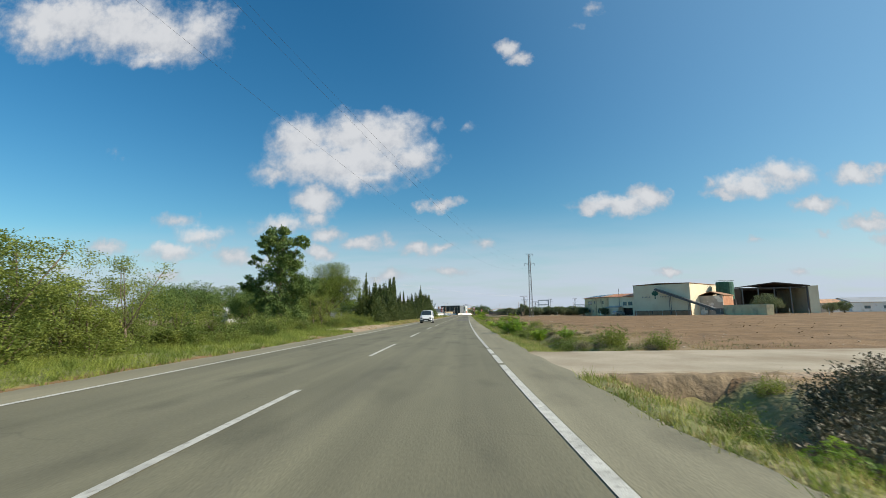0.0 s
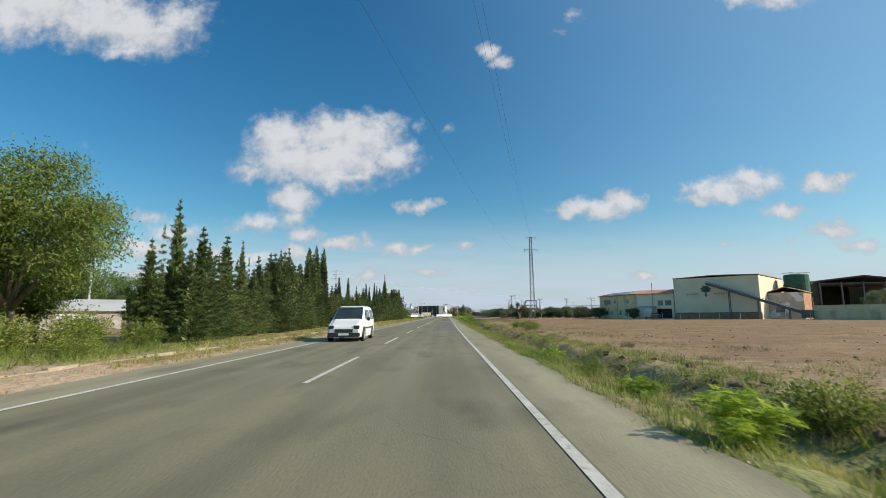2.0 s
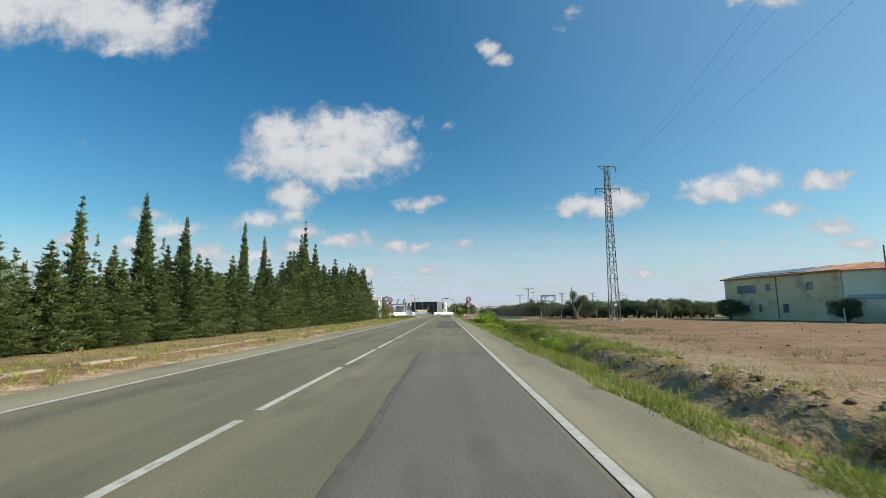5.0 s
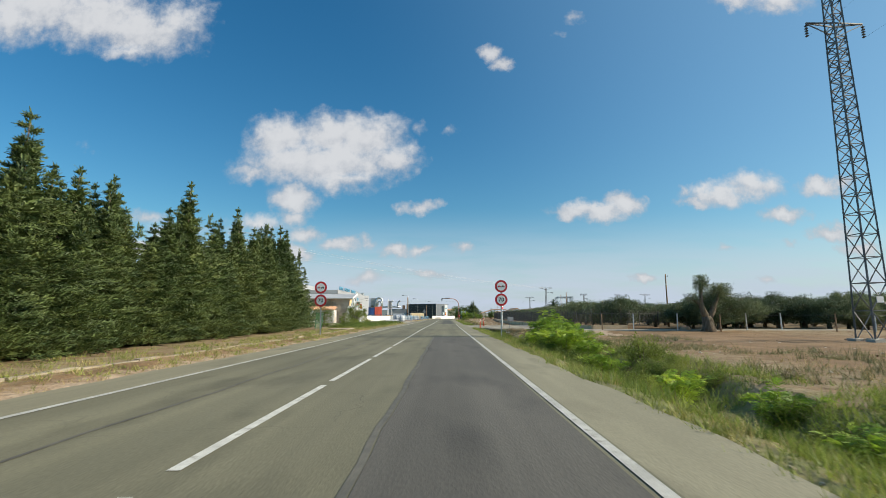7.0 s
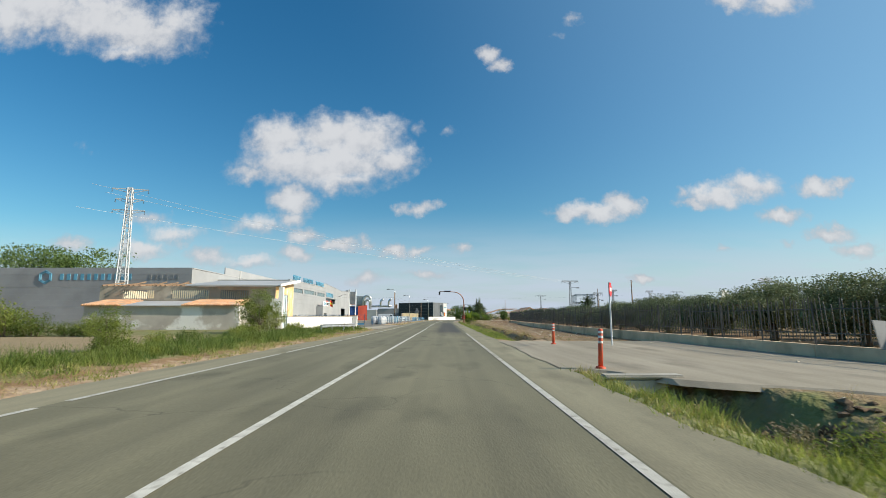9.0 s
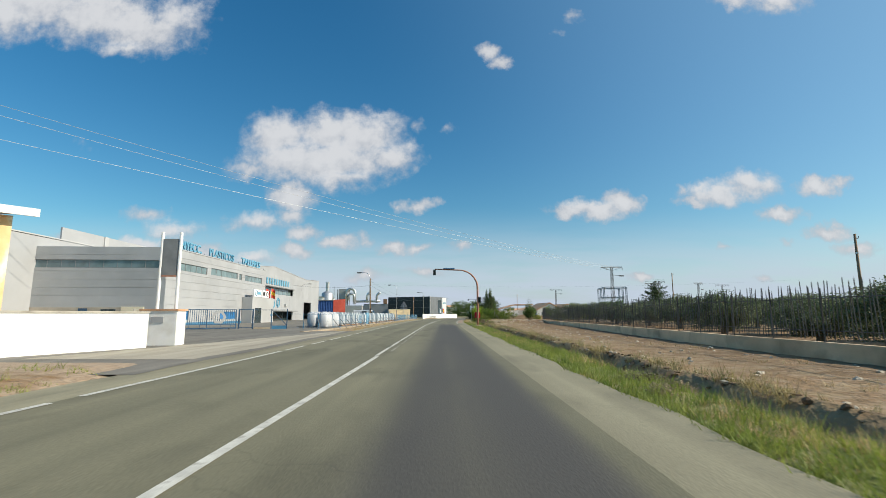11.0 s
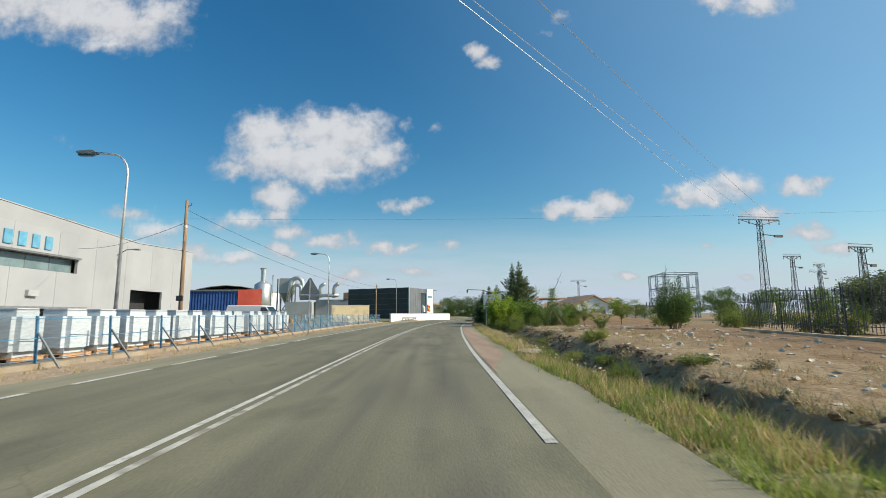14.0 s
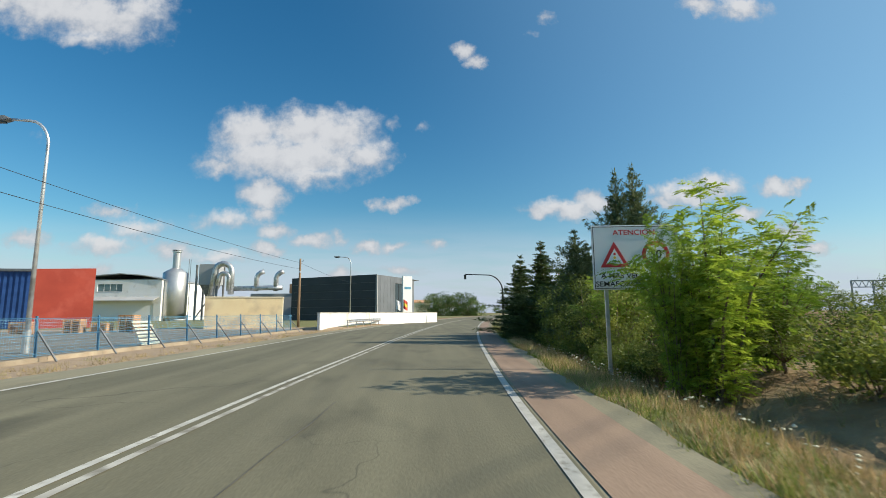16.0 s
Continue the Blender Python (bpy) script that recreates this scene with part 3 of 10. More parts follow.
def thing(name, m, label, category, group="", kind=""):
    """An empty at the base of a thing, to which its parts belong."""
    ob = new(name)
    ob.matrix_basis = m
    ob.empty_display_size = 0.2
    return tagged(ob, label, category, group, kind)


def part(name, b, mat, parent, label="", bevel=0.0, smooth=False, kind="", weld=False):
    me = b if isinstance(b, bpy.types.Mesh) else mesh_of(name, b, mat, bevel, smooth, weld)
    ob = new(name, me)
    ob.parent = parent
    return tagged(ob, label, kind=kind)


def solid(name, b, mat, label, category, group="", kind="", bevel=0.0, smooth=False, m=None):
    ob = new(name, mesh_of(name, b, mat, bevel, smooth))
    if m:
        ob.matrix_basis = m
    return tagged(ob, label, category, group, kind)


def lettering(text, size, depth, mat, parent, m, name="lettering", align="LEFT", label="", width=1.0):
    cu = bpy.data.curves.new(name, "FONT")
    cu.body, cu.size, cu.extrude, cu.align_x, cu.align_y = text, size, depth, align, "CENTER"
    cu.offset = size * 0.012
    tmp = bpy.data.objects.new(name, cu)
    scene.collection.objects.link(tmp)
    me = bpy.data.meshes.new_from_object(tmp.evaluated_get(bpy.context.evaluated_depsgraph_get()))
    bpy.data.objects.remove(tmp)
    bpy.data.curves.remove(cu)
    me.materials.clear()
    me.materials.append(mat)
    ob = new(name, me)
    ob.parent = parent
    ob.matrix_basis = m @ Matrix.Diagonal((width, 1, 1, 1))
    return tagged(ob, label)


def along(p0, p1, z=0.0):
    """A frame at p0 whose x runs to p1; y is to its left, so a facade seen from its right has y inwards."""
    a = math.degrees(math.atan2(p1[1] - p0[1], p1[0] - p0[0]))
    return pose(p0[0], p0[1], z, 0, 0, a), math.hypot(p1[0] - p0[0], p1[1] - p0[1])


# ---------------------------------------------------------------- the road's lines
ROAD_Y = [-60, 0, 8, 28, 45, 70, 92, 142, 172, 195, 245, 266, 287, 306, 318, 336, 350, 364, 378, 400, 430, 480, 620, 900]
ROAD_C = [-1.2, -2.75, -2.98, -3.25, -3.42, -3.43, -3.38, -3.13, -3.0, -3.0, -2.58, -2.56, -2.48, -2.12, -1.75, -0.75, 0.55, 2.1, 3.9, 7.3, 13.2, 24.5, 60.0, 140.0]
ROAD_R = [2.6, 1.25, 0.95, 0.6, 0.5, 0.46, 0.52, 0.82, 0.93, 0.97, 1.2, 1.3, 1.45, 1.8, 2.3, 3.35, 4.7, 6.4, 8.4, 12.0, 18.2, 29.8, 65.0, 145.0]
ROAD_L = [-5.2, -7.1, -7.15, -7.08, -7.03, -6.92, -6.83, -6.58, -6.45, -6.7, -6.27, -6.36, -6.48, -6.4, -6.15, -5.5, -4.6, -3.4, -1.6, 2.2, 8.4, 19.8, 55.0, 135.0]


def smooth_line(ys, xs):
    yy = np.arange(-60.0, 901.0, 1.0)
    xx = np.interp(yy, ys, xs)
    k = np.hanning(15)
    k /= k.sum()
    pad = np.concatenate([xx[0] + (xx[1] - xx[0]) * np.arange(-7, 0), xx, xx[-1] + (xx[-1] - xx[-2]) * np.arange(1, 8)])
    sm = np.convolve(pad, k, "valid")
    return lambda y: float(np.interp(y, yy, sm))


XC, XR, XL = smooth_line(ROAD_Y, ROAD_C), smooth_line(ROAD_Y, ROAD_R), smooth_line(ROAD_Y, ROAD_L)


def XS(y):
    """Edge of the asphalt on the right."""
    return XR(y) + 1.32 + 0.06 * math.sin(y * 0.7) + 0.05 * math.sin(y * 1.9)


def XT(y):
    """Edge of the asphalt on the left."""
    return XL(y) - 1.35 - 0.06 * math.sin(y * 0.6) - 0.04 * math.sin(y * 2.3)


def step01(a, b, v):
    t = min(max((v - a) / (b - a), 0.0), 1.0)
    return t * t * (3 - 2 * t)


def nz(x, y, s, seed=0.0):
    return noise.noise(Vector((x * s, y * s, seed)))


def DRIVE_FRONT(r):
    """Where the driveway begins, by the distance from the asphalt's edge."""
    return float(np.interp(r, [0, 0.6, 1.5, 3.0, 4.2, 5.6, 7.6, 10, 40], [200.6, 200.2, 198.6, 197.4, 196.7, 195.0, 192.2, 190.2, 188.6]))


def ditch_depth(y):
    d = 0.5 + 0.1 * step01(60, 140, y) + 0.05 * math.sin(y * 0.13)
    d *= 1 - step01(9.9, 10.5, y) * (1 - step01(16.3, 17.6, y))
    d *= 1 - step01(200.2, 200.6, y) * (1 - step01(216, 219, y))
    d *= 1 - 0.25 * step01(219, 240, y) * (1 - step01(285, 300, y))
    d *= 1 - 0.45 * step01(300, 314, y)
    d *= 1 - step01(372, 385, y)
    return d


def height(x, y):
    """The ground's height."""
    r, l = x - XS(y), XT(y) - x
    if r > 0:
        d = ditch_depth(y)
        field = -0.12 + 0.1 * nz(x, y, 0.05, 3.0) + 0.18 * step01(220, 300, y) + 0.28 * step01(298, 306, y) * (1 - step01(330, 345, y)) * step01(2.4, 4.5, r) * (1 - step01(14, 26, r))
        wide = 1.35 + 0.35 * nz(0, y, 0.3, 7.0)
        crisp = step01(219, 226, y) * (1 - step01(296, 304, y))
        down = step01(0.5 + 0.7 * crisp, wide + 0.6, r) * (1 - step01(wide + 1.1, wide + 2.3 - 0.75 * crisp, r))
        z = -0.03 - 0.05 * step01(0, 0.6, r) - d * down + field * step01(wide + 1.2, wide + 2.6, r)
        z += (0.07 - 0.045 * crisp) * nz(x, y, 0.9, 1.0) * step01(0.6, 1.6, r) + 0.05 * nz(x, y, 2.6, 2.0) * step01(0.4, 1.0, r) + (0.16 - 0.13 * crisp) * nz(x, y * 0.8, 1.5, 12.0) * step01(0.9, 1.6, r) * (1 - step01(3.6, 5.0, r))
        if 20 < y < 165 and r > 8:
            z += 0.05 * math.sin((x * 0.86 + y * 0.5) * 2 * math.pi / 0.9) * step01(8, 11, r) * (1 - step01(60, 90, r))
        track = step01(10.2, 10.7, y) * (1 - step01(16.2, 17.2, y)) * (1 - step01(70, 80, r))
        z = z * (1 - track) - 0.06 * track
        front = DRIVE_FRONT(r)
        soft_edge = 0.2 + 1.7 * step01(2.4, 3.2, r)
        slab = step01(front - soft_edge, front - 0.1, y) * (1 - step01(213.6, 216.5, y)) * (1 - step01(34, 40, r))
        z = z * (1 - slab) - 0.02 * slab
        z += 1.3 * math.exp(-(((x - 22) / 6.0) ** 2 + ((y - 352) / 7.0) ** 2)) + 0.9 * math.exp(-(((x - 30) / 7.0) ** 2 + ((y - 372) / 9.0) ** 2))
        return z
    if l > 0:
        z = -0.03 + 0.12 * step01(0.2, 1.4, l) + 0.05 * nz(x, y, 0.8, 5.0) * step01(0.3, 1.2, l) + 0.02 * nz(x, y, 2.4, 6.0) * step01(0.2, 0.8, l)
        yard = step01(240, 244, y) * (1 - step01(368, 372, y))
        return z * (1 - yard) + yard * (-0.05 - 0.03 * step01(0.3, 1.0, l))
    return -0.12


def build_ground():
    # columns measured from the asphalt's edges, closest together in the ditch and on the verges
    right = [0.0, 0.25, 0.5, 0.8] + [1.0 + 0.28 * i for i in range(16)] + [5.6 + 0.55 * i for i in range(14)] + [13.6 + 1.1 * i for i in range(24)] + [42, 48, 56, 66, 80, 100, 130, 170, 230, 320, 460, 700, 1100, 1800, 3000]
    left = [0.0, 0.3, 0.7, 1.1, 1.6, 2.2, 3.0, 4.0, 5.2, 6.6, 8.2, 10, 12, 15, 18, 22, 28, 36, 46, 60, 80, 110, 150, 220, 330, 500, 800, 1300, 2000, 3000]
    ys = [-900, -500, -300, -180, -110, -70, -45, -30, -20, -12] + [v for i in range(490) for v in ([-6 + 0.8 * i, -5.6 + 0.8 * i] if 237 < i < 262 else [-6 + 0.8 * i])] + [390 + 3 * i for i in range(30)] + [490, 520, 560, 620, 700, 800, 1000, 1300, 1800, 2500, 3500, 4600]
    verts, cols = [], []
    for y in ys:
        yc = min(max(y, -60), 900)
        row = [XT(yc) - l for l in reversed(left)] + [XS(yc) + r for r in right]
        cols = len(row)
        verts += [(x, y, height(x, y) if abs(x) < 400 and -60 < y < 700 else -0.15) for x in row]
    faces = [(j * cols + i, j * cols + i + 1, (j + 1) * cols + i + 1, (j + 1) * cols + i) for j in range(len(ys) - 1) for i in range(cols - 1)]
    me = bpy.data.meshes.new("ground")
    me.from_pydata(verts, [], faces)
    # how much of the soil shows: bare, green, straw, gravel
    layer = me.color_attributes.new("cover", 'FLOAT_COLOR', 'POINT')
    vals = np.zeros((len(verts), 4))
    for i, (x, y, z) in enumerate(verts):
        yc = min(max(y, -60), 900)
        r, l = x - XS(yc), XT(yc) - x
        green = straw = gravel = 0.0
        n = 0.5 + 0.5 * nz(x, y, 0.35, 9.0)
        if r >= 0:
            edge = 1.0 + 1.4 * (1 - step01(196, 222, y))
            bank = 1 - step01(edge, edge * 2.2, r)
            green = bank * (0.35 + 0.5 * n) * (1 - 0.6 * step01(60, 80, y) * (1 - step01(120, 150, y)))
            straw = (1 - step01(5, 12, r)) * (0.3 + 0.45 * (1 - n)) + 0.5 * step01(14, 30, r) * step01(165, 190, y)
            track = step01(9.9, 10.8, y) * (1 - step01(16, 17.2, y)) * (1 - step01(30, 60, r))
            drive = step01(-0.2, 0.4, y - DRIVE_FRONT(r)) * (1 - step01(214.5, 216.5, y - 0.25 * max(0, 6 - r))) * (1 - step01(9, 13, r))
            gravel = max(track, drive)
            far_drive = step01(186, 192, y + 0.55 * r) * (1 - step01(208, 214, y + 0.3 * r)) * step01(5, 7, r) * (1 - step01(10.5, 12, r))
            gravel = max(gravel, far_drive, 0.26 * step01(217, 224, y) * (1 - 0.75 * step01(292, 302, y)) * step01(2.6, 3.6, r) * (1 - step01(16, 24, r)))
        elif l >= 0:
            green = step01(0.4, 1.6, l) * (0.3 + 0.6 * n) * (1 - step01(60, 75, y) * (1 - step01(196, 202, y)) * 0.6)
            mown = step01(197, 202, y) * (1 - step01(217, 222, y)) * step01(5.2, 6.6, l)
            lush = 1 - step01(24, 36, y)
            green = max(green, lush * step01(0.1, 0.6, l) * 0.8)
            green *= 1 - mown
            straw = max(step01(0.3, 1.5, l) * (1 - n) * 0.9 * (1 - lush), mown)
            gravel = (1 - step01(0.4, 1.2, l)) * 0.6 * (1 - 0.7 * lush)
            pull_in = step01(36, 38, y) * (1 - step01(54, 57, y)) * (1 - step01(5, 8, l))
            yard = step01(236, 242, y) * (1 - step01(370, 374, y)) * (1 - step01(60, 90, l))
            gravel = max(gravel, pull_in, yard)
        k = max(0.0, 1 - gravel)
        vals[i] = (green * k, straw * k, gravel, 1.0)
    layer.data.foreach_set("color", vals.ravel())
    me.materials.append(ground_material())
    for p in me.polygons:
        p.use_smooth = True
    return tagged(new("ground", me), "brown stony soil with patchy grass and a roadside ditch", "ground", kind="structure")


def ground_material():
    m = material("soil_and_turf", (0.13, 0.077, 0.035), (0.195, 0.118, 0.055), 0.55, 0.95, 0.9, fine=6.0, depth=0.09, vary=0.16, dirt=(0.22, 0.138, 0.07), dirt_scale=0.2)
    nt = m.node_tree
    N, L = nt.nodes, nt.links
    hsv = next(n for n in N if n.type == 'HUE_SAT')
    col = hsv.inputs["Color"].links[0].from_socket
    at = N.new("ShaderNodeAttribute")
    at.attribute_name = "cover"
    sep = N.new("ShaderNodeSeparateColor")
    L.new(at.outputs["Color"], sep.inputs[0])
    geo = next(n for n in N if n.type == 'NEW_GEOMETRY')

    def layer(col, amount, a, b, scale):
        n1 = N.new("ShaderNodeTexNoise")
        n1.inputs["Scale"].default_value, n1.inputs["Detail"].default_value = scale, 5.0
        L.new(geo.outputs["Position"], n1.inputs["Vector"])
        c = N.new("ShaderNodeMix")
        c.data_type = 'RGBA'
        L.new(n1.outputs["Fac"], c.inputs["Factor"])
        c.inputs["A"].default_value, c.inputs["B"].default_value = (*a, 1), (*b, 1)
        s = N.new("ShaderNodeMath")
        s.operation = 'ADD'
        L.new(amount, s.inputs[0])
        L.new(n1.outputs["Fac"], s.inputs[1])
        r = N.new("ShaderNodeMapRange")
        L.new(s.outputs[0], r.inputs[0])
        r.inputs[1].default_value, r.inputs[2].default_value = 0.75, 1.15
        f = N.new("ShaderNodeMix")
        f.data_type = 'RGBA'
        L.new(r.outputs[0], f.inputs["Factor"])
        L.new(col, f.inputs["A"])
        L.new(c.outputs["Result"], f.inputs["B"])
        return f.outputs["Result"]

    col = layer(col, sep.outputs[1], (0.225, 0.165, 0.09), (0.33, 0.25, 0.14), 1.7)
    col = layer(col, sep.outputs[0], (0.12, 0.135, 0.045), (0.23, 0.23, 0.075), 1.3)
    col = layer(col, sep.outputs[2], (0.3, 0.215, 0.14), (0.43, 0.325, 0.225), 2.0)
    L.new(col, hsv.inputs["Color"])
    return m


def strip(name, mat, left, right, y0, y1, z, label, step=1.0, cross=1, parent=None, kind="structure", skirt=0.0):
    """A flat band between two lines along the road."""
    b = Build()
    n = max(1, int(math.ceil((y1 - y0) / step)))
    for j in range(n + 1):
        y = y0 + (y1 - y0) * j / n
        a, c = left(y), right(y)
        if j == 0 and skirt:
            b.v += [(a + (c - a) * i / cross, y - 0.5 - 0.12 * math.sin(i * 1.9), z - skirt) for i in range(cross + 1)]
        b.v += [(a + (c - a) * i / cross, y, z) for i in range(cross + 1)]
    n += 1 if skirt else 0
    w = cross + 1
    b.f = [(j * w + i, j * w + i + 1, (j + 1) * w + i + 1, (j + 1) * w + i) for j in range(n) for i in range(cross)]
    me = bpy.data.meshes.new(name)
    me.from_pydata(b.v, [], b.f)
    me.materials.append(mat)
    ob = new(name, me)
    if parent:
        ob.parent = parent
        return tagged(ob, label)
    return tagged(ob, label, name.replace("_", " "), kind=kind)


ground = build_ground()
road = strip("road", ASPHALT, lambda y: XL(y) - 0.05, lambda y: XR(y) + 0.1, -60, 900, 0.0, "worn grey-brown asphalt country road with two lanes", 1.0, 36)


def wear_road():
    """Dark rubber along the wheel paths and over one worn stretch of the right lane."""
    me = road.data
    layer = me.color_attributes.new("wear", 'FLOAT_COLOR', 'POINT')
    vals = np.ones((len(me.vertices), 4))
    for i, v in enumerate(me.vertices):
        x, y = v.co.x, min(max(v.co.y, -60), 900)
        c, r, l = XC(y), XR(y), XL(y)
        a = 0.0
        for q in (c + 0.95, r - 0.85, c - 0.95, l + 0.85):
            a = max(a, 0.16 * math.exp(-((x - q) / 0.32) ** 2))
        dark = step01(c + 0.8, c + 1.9, x) * (1 - step01(r - 0.5, r + 0.05, x))
        a += 0.8 * dark * step01(224, 232, y) * (1 - step01(280, 298, y))
        a += 0.4 * step01(c + 0.2, c + 0.9, x) * (1 - step01(r - 0.9, r - 0.2, x)) * step01(284, 294, y) * (1 - step01(318, 330, y)) * (0.5 + nz(x * 2.5, y * 0.25, 1.0, 8.0))
        vals[i] = (a, a, a, 1)
    layer.data.foreach_set("color", vals.ravel())


wear_road()
strip("shoulder_right", SHOULDER, lambda y: XR(y) + 0.02, XS, -60, 900, -0.005, "pale asphalt shoulder with a crumbling edge", 0.6, 2)
strip("shoulder_left", SHOULDER, XT, lambda y: XL(y) + 0.03, -60, 900, -0.005, "pale asphalt shoulder with a crumbling edge", 0.6, 2)
strip("shoulder_red", RED_SHOULDER, lambda y: XR(y) + 0.14, lambda y: XR(y) + 0.14 + 0.85 * step01(300, 306, y), 300, 420, 0.003, "reddish brown surfaced shoulder strip", 1.0, 1)


def wob(y, a=0.03):
    return a * math.sin(y * 1.3) + a * 0.6 * math.sin(y * 3.1 + 1)


# darker resurfaced stretches of the right lane, with sealed edges
strip("asphalt_patch", ASPHALT_NEW, lambda y: XC(y) + 1.72 + wob(y, 0.02), lambda y: XR(y) - 0.12, 82.0, 122.0, 0.004, "dark resurfaced patch in the right lane", 1.0, 1)
strip("asphalt_patch", ASPHALT_NEW, lambda y: XC(y) + 1.6 + wob(y, 0.02), lambda y: XR(y) - 0.12, 146.5, 178.0, 0.004, "dark resurfaced patch in the right lane", 1.0, 1)
strip("bitumen_seal", SEAL, lambda y: XC(y) + 1.4 + wob(y, 0.02), lambda y: XC(y) + 1.418 + wob(y, 0.022), 308.0, 336.0, 0.006, "narrow black crack seal along the lane", 0.5, 1)
for y0, y1, off in ((82.0, 122.0, 1.66), (146.5, 178.0, 1.54)):
    strip("bitumen_seal", SEAL, lambda y: XC(y) + off - 0.03 + wob(y, 0.02), lambda y: XC(y) + off + 0.05 + wob(y, 0.02), y0, y1, 0.006, "black bitumen seam along the lane", 0.7, 1)
for y0, x0, x1 in ((81.9, -1.75, 0.4), (146.4, -1.6, 0.6), (176.6, -6.2, 2.0), (226.0, -1.2, 1.0)):
    strip("bitumen_seal", SEAL, lambda y: x0, lambda y: x1, y0, y0 + 0.12, 0.0055, "black bitumen joint across the lane", 0.2, 1)
strip("bitumen_seal", SEAL, lambda y: XC(y) + 0.36 + wob(y, 0.03), lambda y: XC(y) + 0.385 + wob(y, 0.034), 60, 96, 0.005, "black bitumen seam along the lane", 0.7, 1)
strip("bitumen_seal", SEAL, lambda y: XL(y) + 1.7 + wob(y, 0.03), lambda y: XL(y) + 1.76 + wob(y, 0.03), 138, 172, 0.005, "black bitumen seam along the lane", 0.7, 1)

# asphalt yard before the factory, with a paler strip at its mouth
YARD = asphalt_material("yard_asphalt", (0.125, 0.115, 0.095), (0.175, 0.16, 0.135), False)
APRON = asphalt_material("yard_concrete", (0.36, 0.32, 0.245), (0.44, 0.395, 0.31), False)
FENCE_LINE = lambda y: float(np.interp(y, [264, 273, 286, 300, 313, 323, 346, 359, 368], [-10.9, -10.45, -10.4, -10.1, -9.7, -9.5, -9.6, -8.4, -7.6]))
strip("yard", YARD, lambda y: -60.0, lambda y: XT(y) + 0.35, 239.5, 266.0, 0.003, "grey asphalt factory yard", 2.0, 4)
strip("yard", YARD, lambda y: -60.0, FENCE_LINE, 266.0, 371.0, 0.003, "grey asphalt factory yard", 2.0, 4)
strip("yard_apron", APRON, lambda y: XT(y) - 5.2 + 0.2 * (y - 243), lambda y: XT(y) - 0.15, 243.0, 266.0, 0.007, "pale concrete apron before the gate", 1.0, 2)
strip("farm_track", TRACK, lambda y: XS(y) - 0.1, lambda y: XS(y) + 72.0, 10.8, 16.2, -0.02, "pale sandy farm track into the field", 0.5, 40, skirt=0.3)
DRIVE = asphalt_material("driveway_asphalt", (0.19, 0.165, 0.122), (0.245, 0.215, 0.165), False)


def driveway():
    """Worn asphalt that swings in from the road and runs off before the fence's wall."""
    b = Build()
    rows = [-0.1 + 0.45 * i for i in range(76)]
    for r in rows:
        y0 = DRIVE_FRONT(r) + 0.1 * math.sin(r * 2.3)
        x = XS(min(y0, 213)) + r
        y1 = float(np.interp(x, [3, 10.9, 11.05, 11.9, 13.5, 17, 40], [213.6, 213.6, 203.0, 198.5, 193.7, 193.4, 193.0]))
        b.v.append((x - 0.1 * (r > 4), y0 - 0.3, -0.09))
        for k in range(9):
            y = y0 + (y1 - y0) * k / 8
            b.v.append((XS(y) + r, y, 0.012))
    b.f = [(i * 10 + k, (i + 1) * 10 + k, (i + 1) * 10 + k + 1, i * 10 + k + 1) for i in range(75) for k in range(9)]
    me = bpy.data.meshes.new("driveway")
    me.from_pydata(b.v, [], b.f)
    me.materials.append(DRIVE)
    tagged(new("driveway", me), "grey asphalt driveway beside the fence", "driveway", kind="structure")


driveway()

# painted lines
def line_mark(y0, y1, at, w, mat=PAINT, z=0.008):
    return strip("lane_marking", mat, lambda y: at(y) - w / 2, lambda y: at(y) + w / 2, y0, y1, z, "white painted road line, chipped and worn", 1.5, 1)


for k in range(-4, 8):
    line_mark(2.6 + 12.45 * k, 8.35 + 12.45 * k, XC, 0.12)
y = 96.4
while y < 183:
    line_mark(y, y + 4.95, XC, 0.12)
    y += 5.55
line_mark(185.2, 244.0, XC, 0.13)
for k in range(6):
    line_mark(244.2 + 4.2 * k, 247.9 + 4.2 * k, lambda y: XC(y) - 0.06, 0.12)
    line_mark(246.0 + 4.2 * k, 249.0 + 4.2 * k, lambda y: XC(y) + 0.22, 0.09, PAINT_GHOST)
line_mark(269.4, 420, lambda y: XC(y) - 0.08, 0.1)
line_mark(269.4, 292, lambda y: XC(y) + 0.15, 0.08, PAINT_GHOST)
line_mark(292, 420, lambda y: XC(y) + 0.14, 0.1, PAINT_WORN)
for y0, y1 in ((-60, 12.1), (12.5, 15.0), (15.4, 17.4), (17.7, 202.5)):
    line_mark(y0, y1, XR, 0.15 if y0 < 17 else 0.125)
line_mark(202.5, 226, XR, 0.14, PAINT_WORN)
line_mark(294.5, 470, XR, 0.13)
for y0, y1 in ((-60, 39.2), (40.2, 43.1), (43.7, 92.4), (92.8, 95.1), (95.5, 195.4)):
    line_mark(y0, y1, XL, 0.13)
y = 196.0
while y < 246:
    line_mark(y, min(y + 9.6, 246), XL, 0.13)
    y += 10.2
y = 246.4
while y < 316:
    line_mark(y, y + 2.5, XL, 0.13)
    y += 3.5
line_mark(317, 470, XL, 0.13)

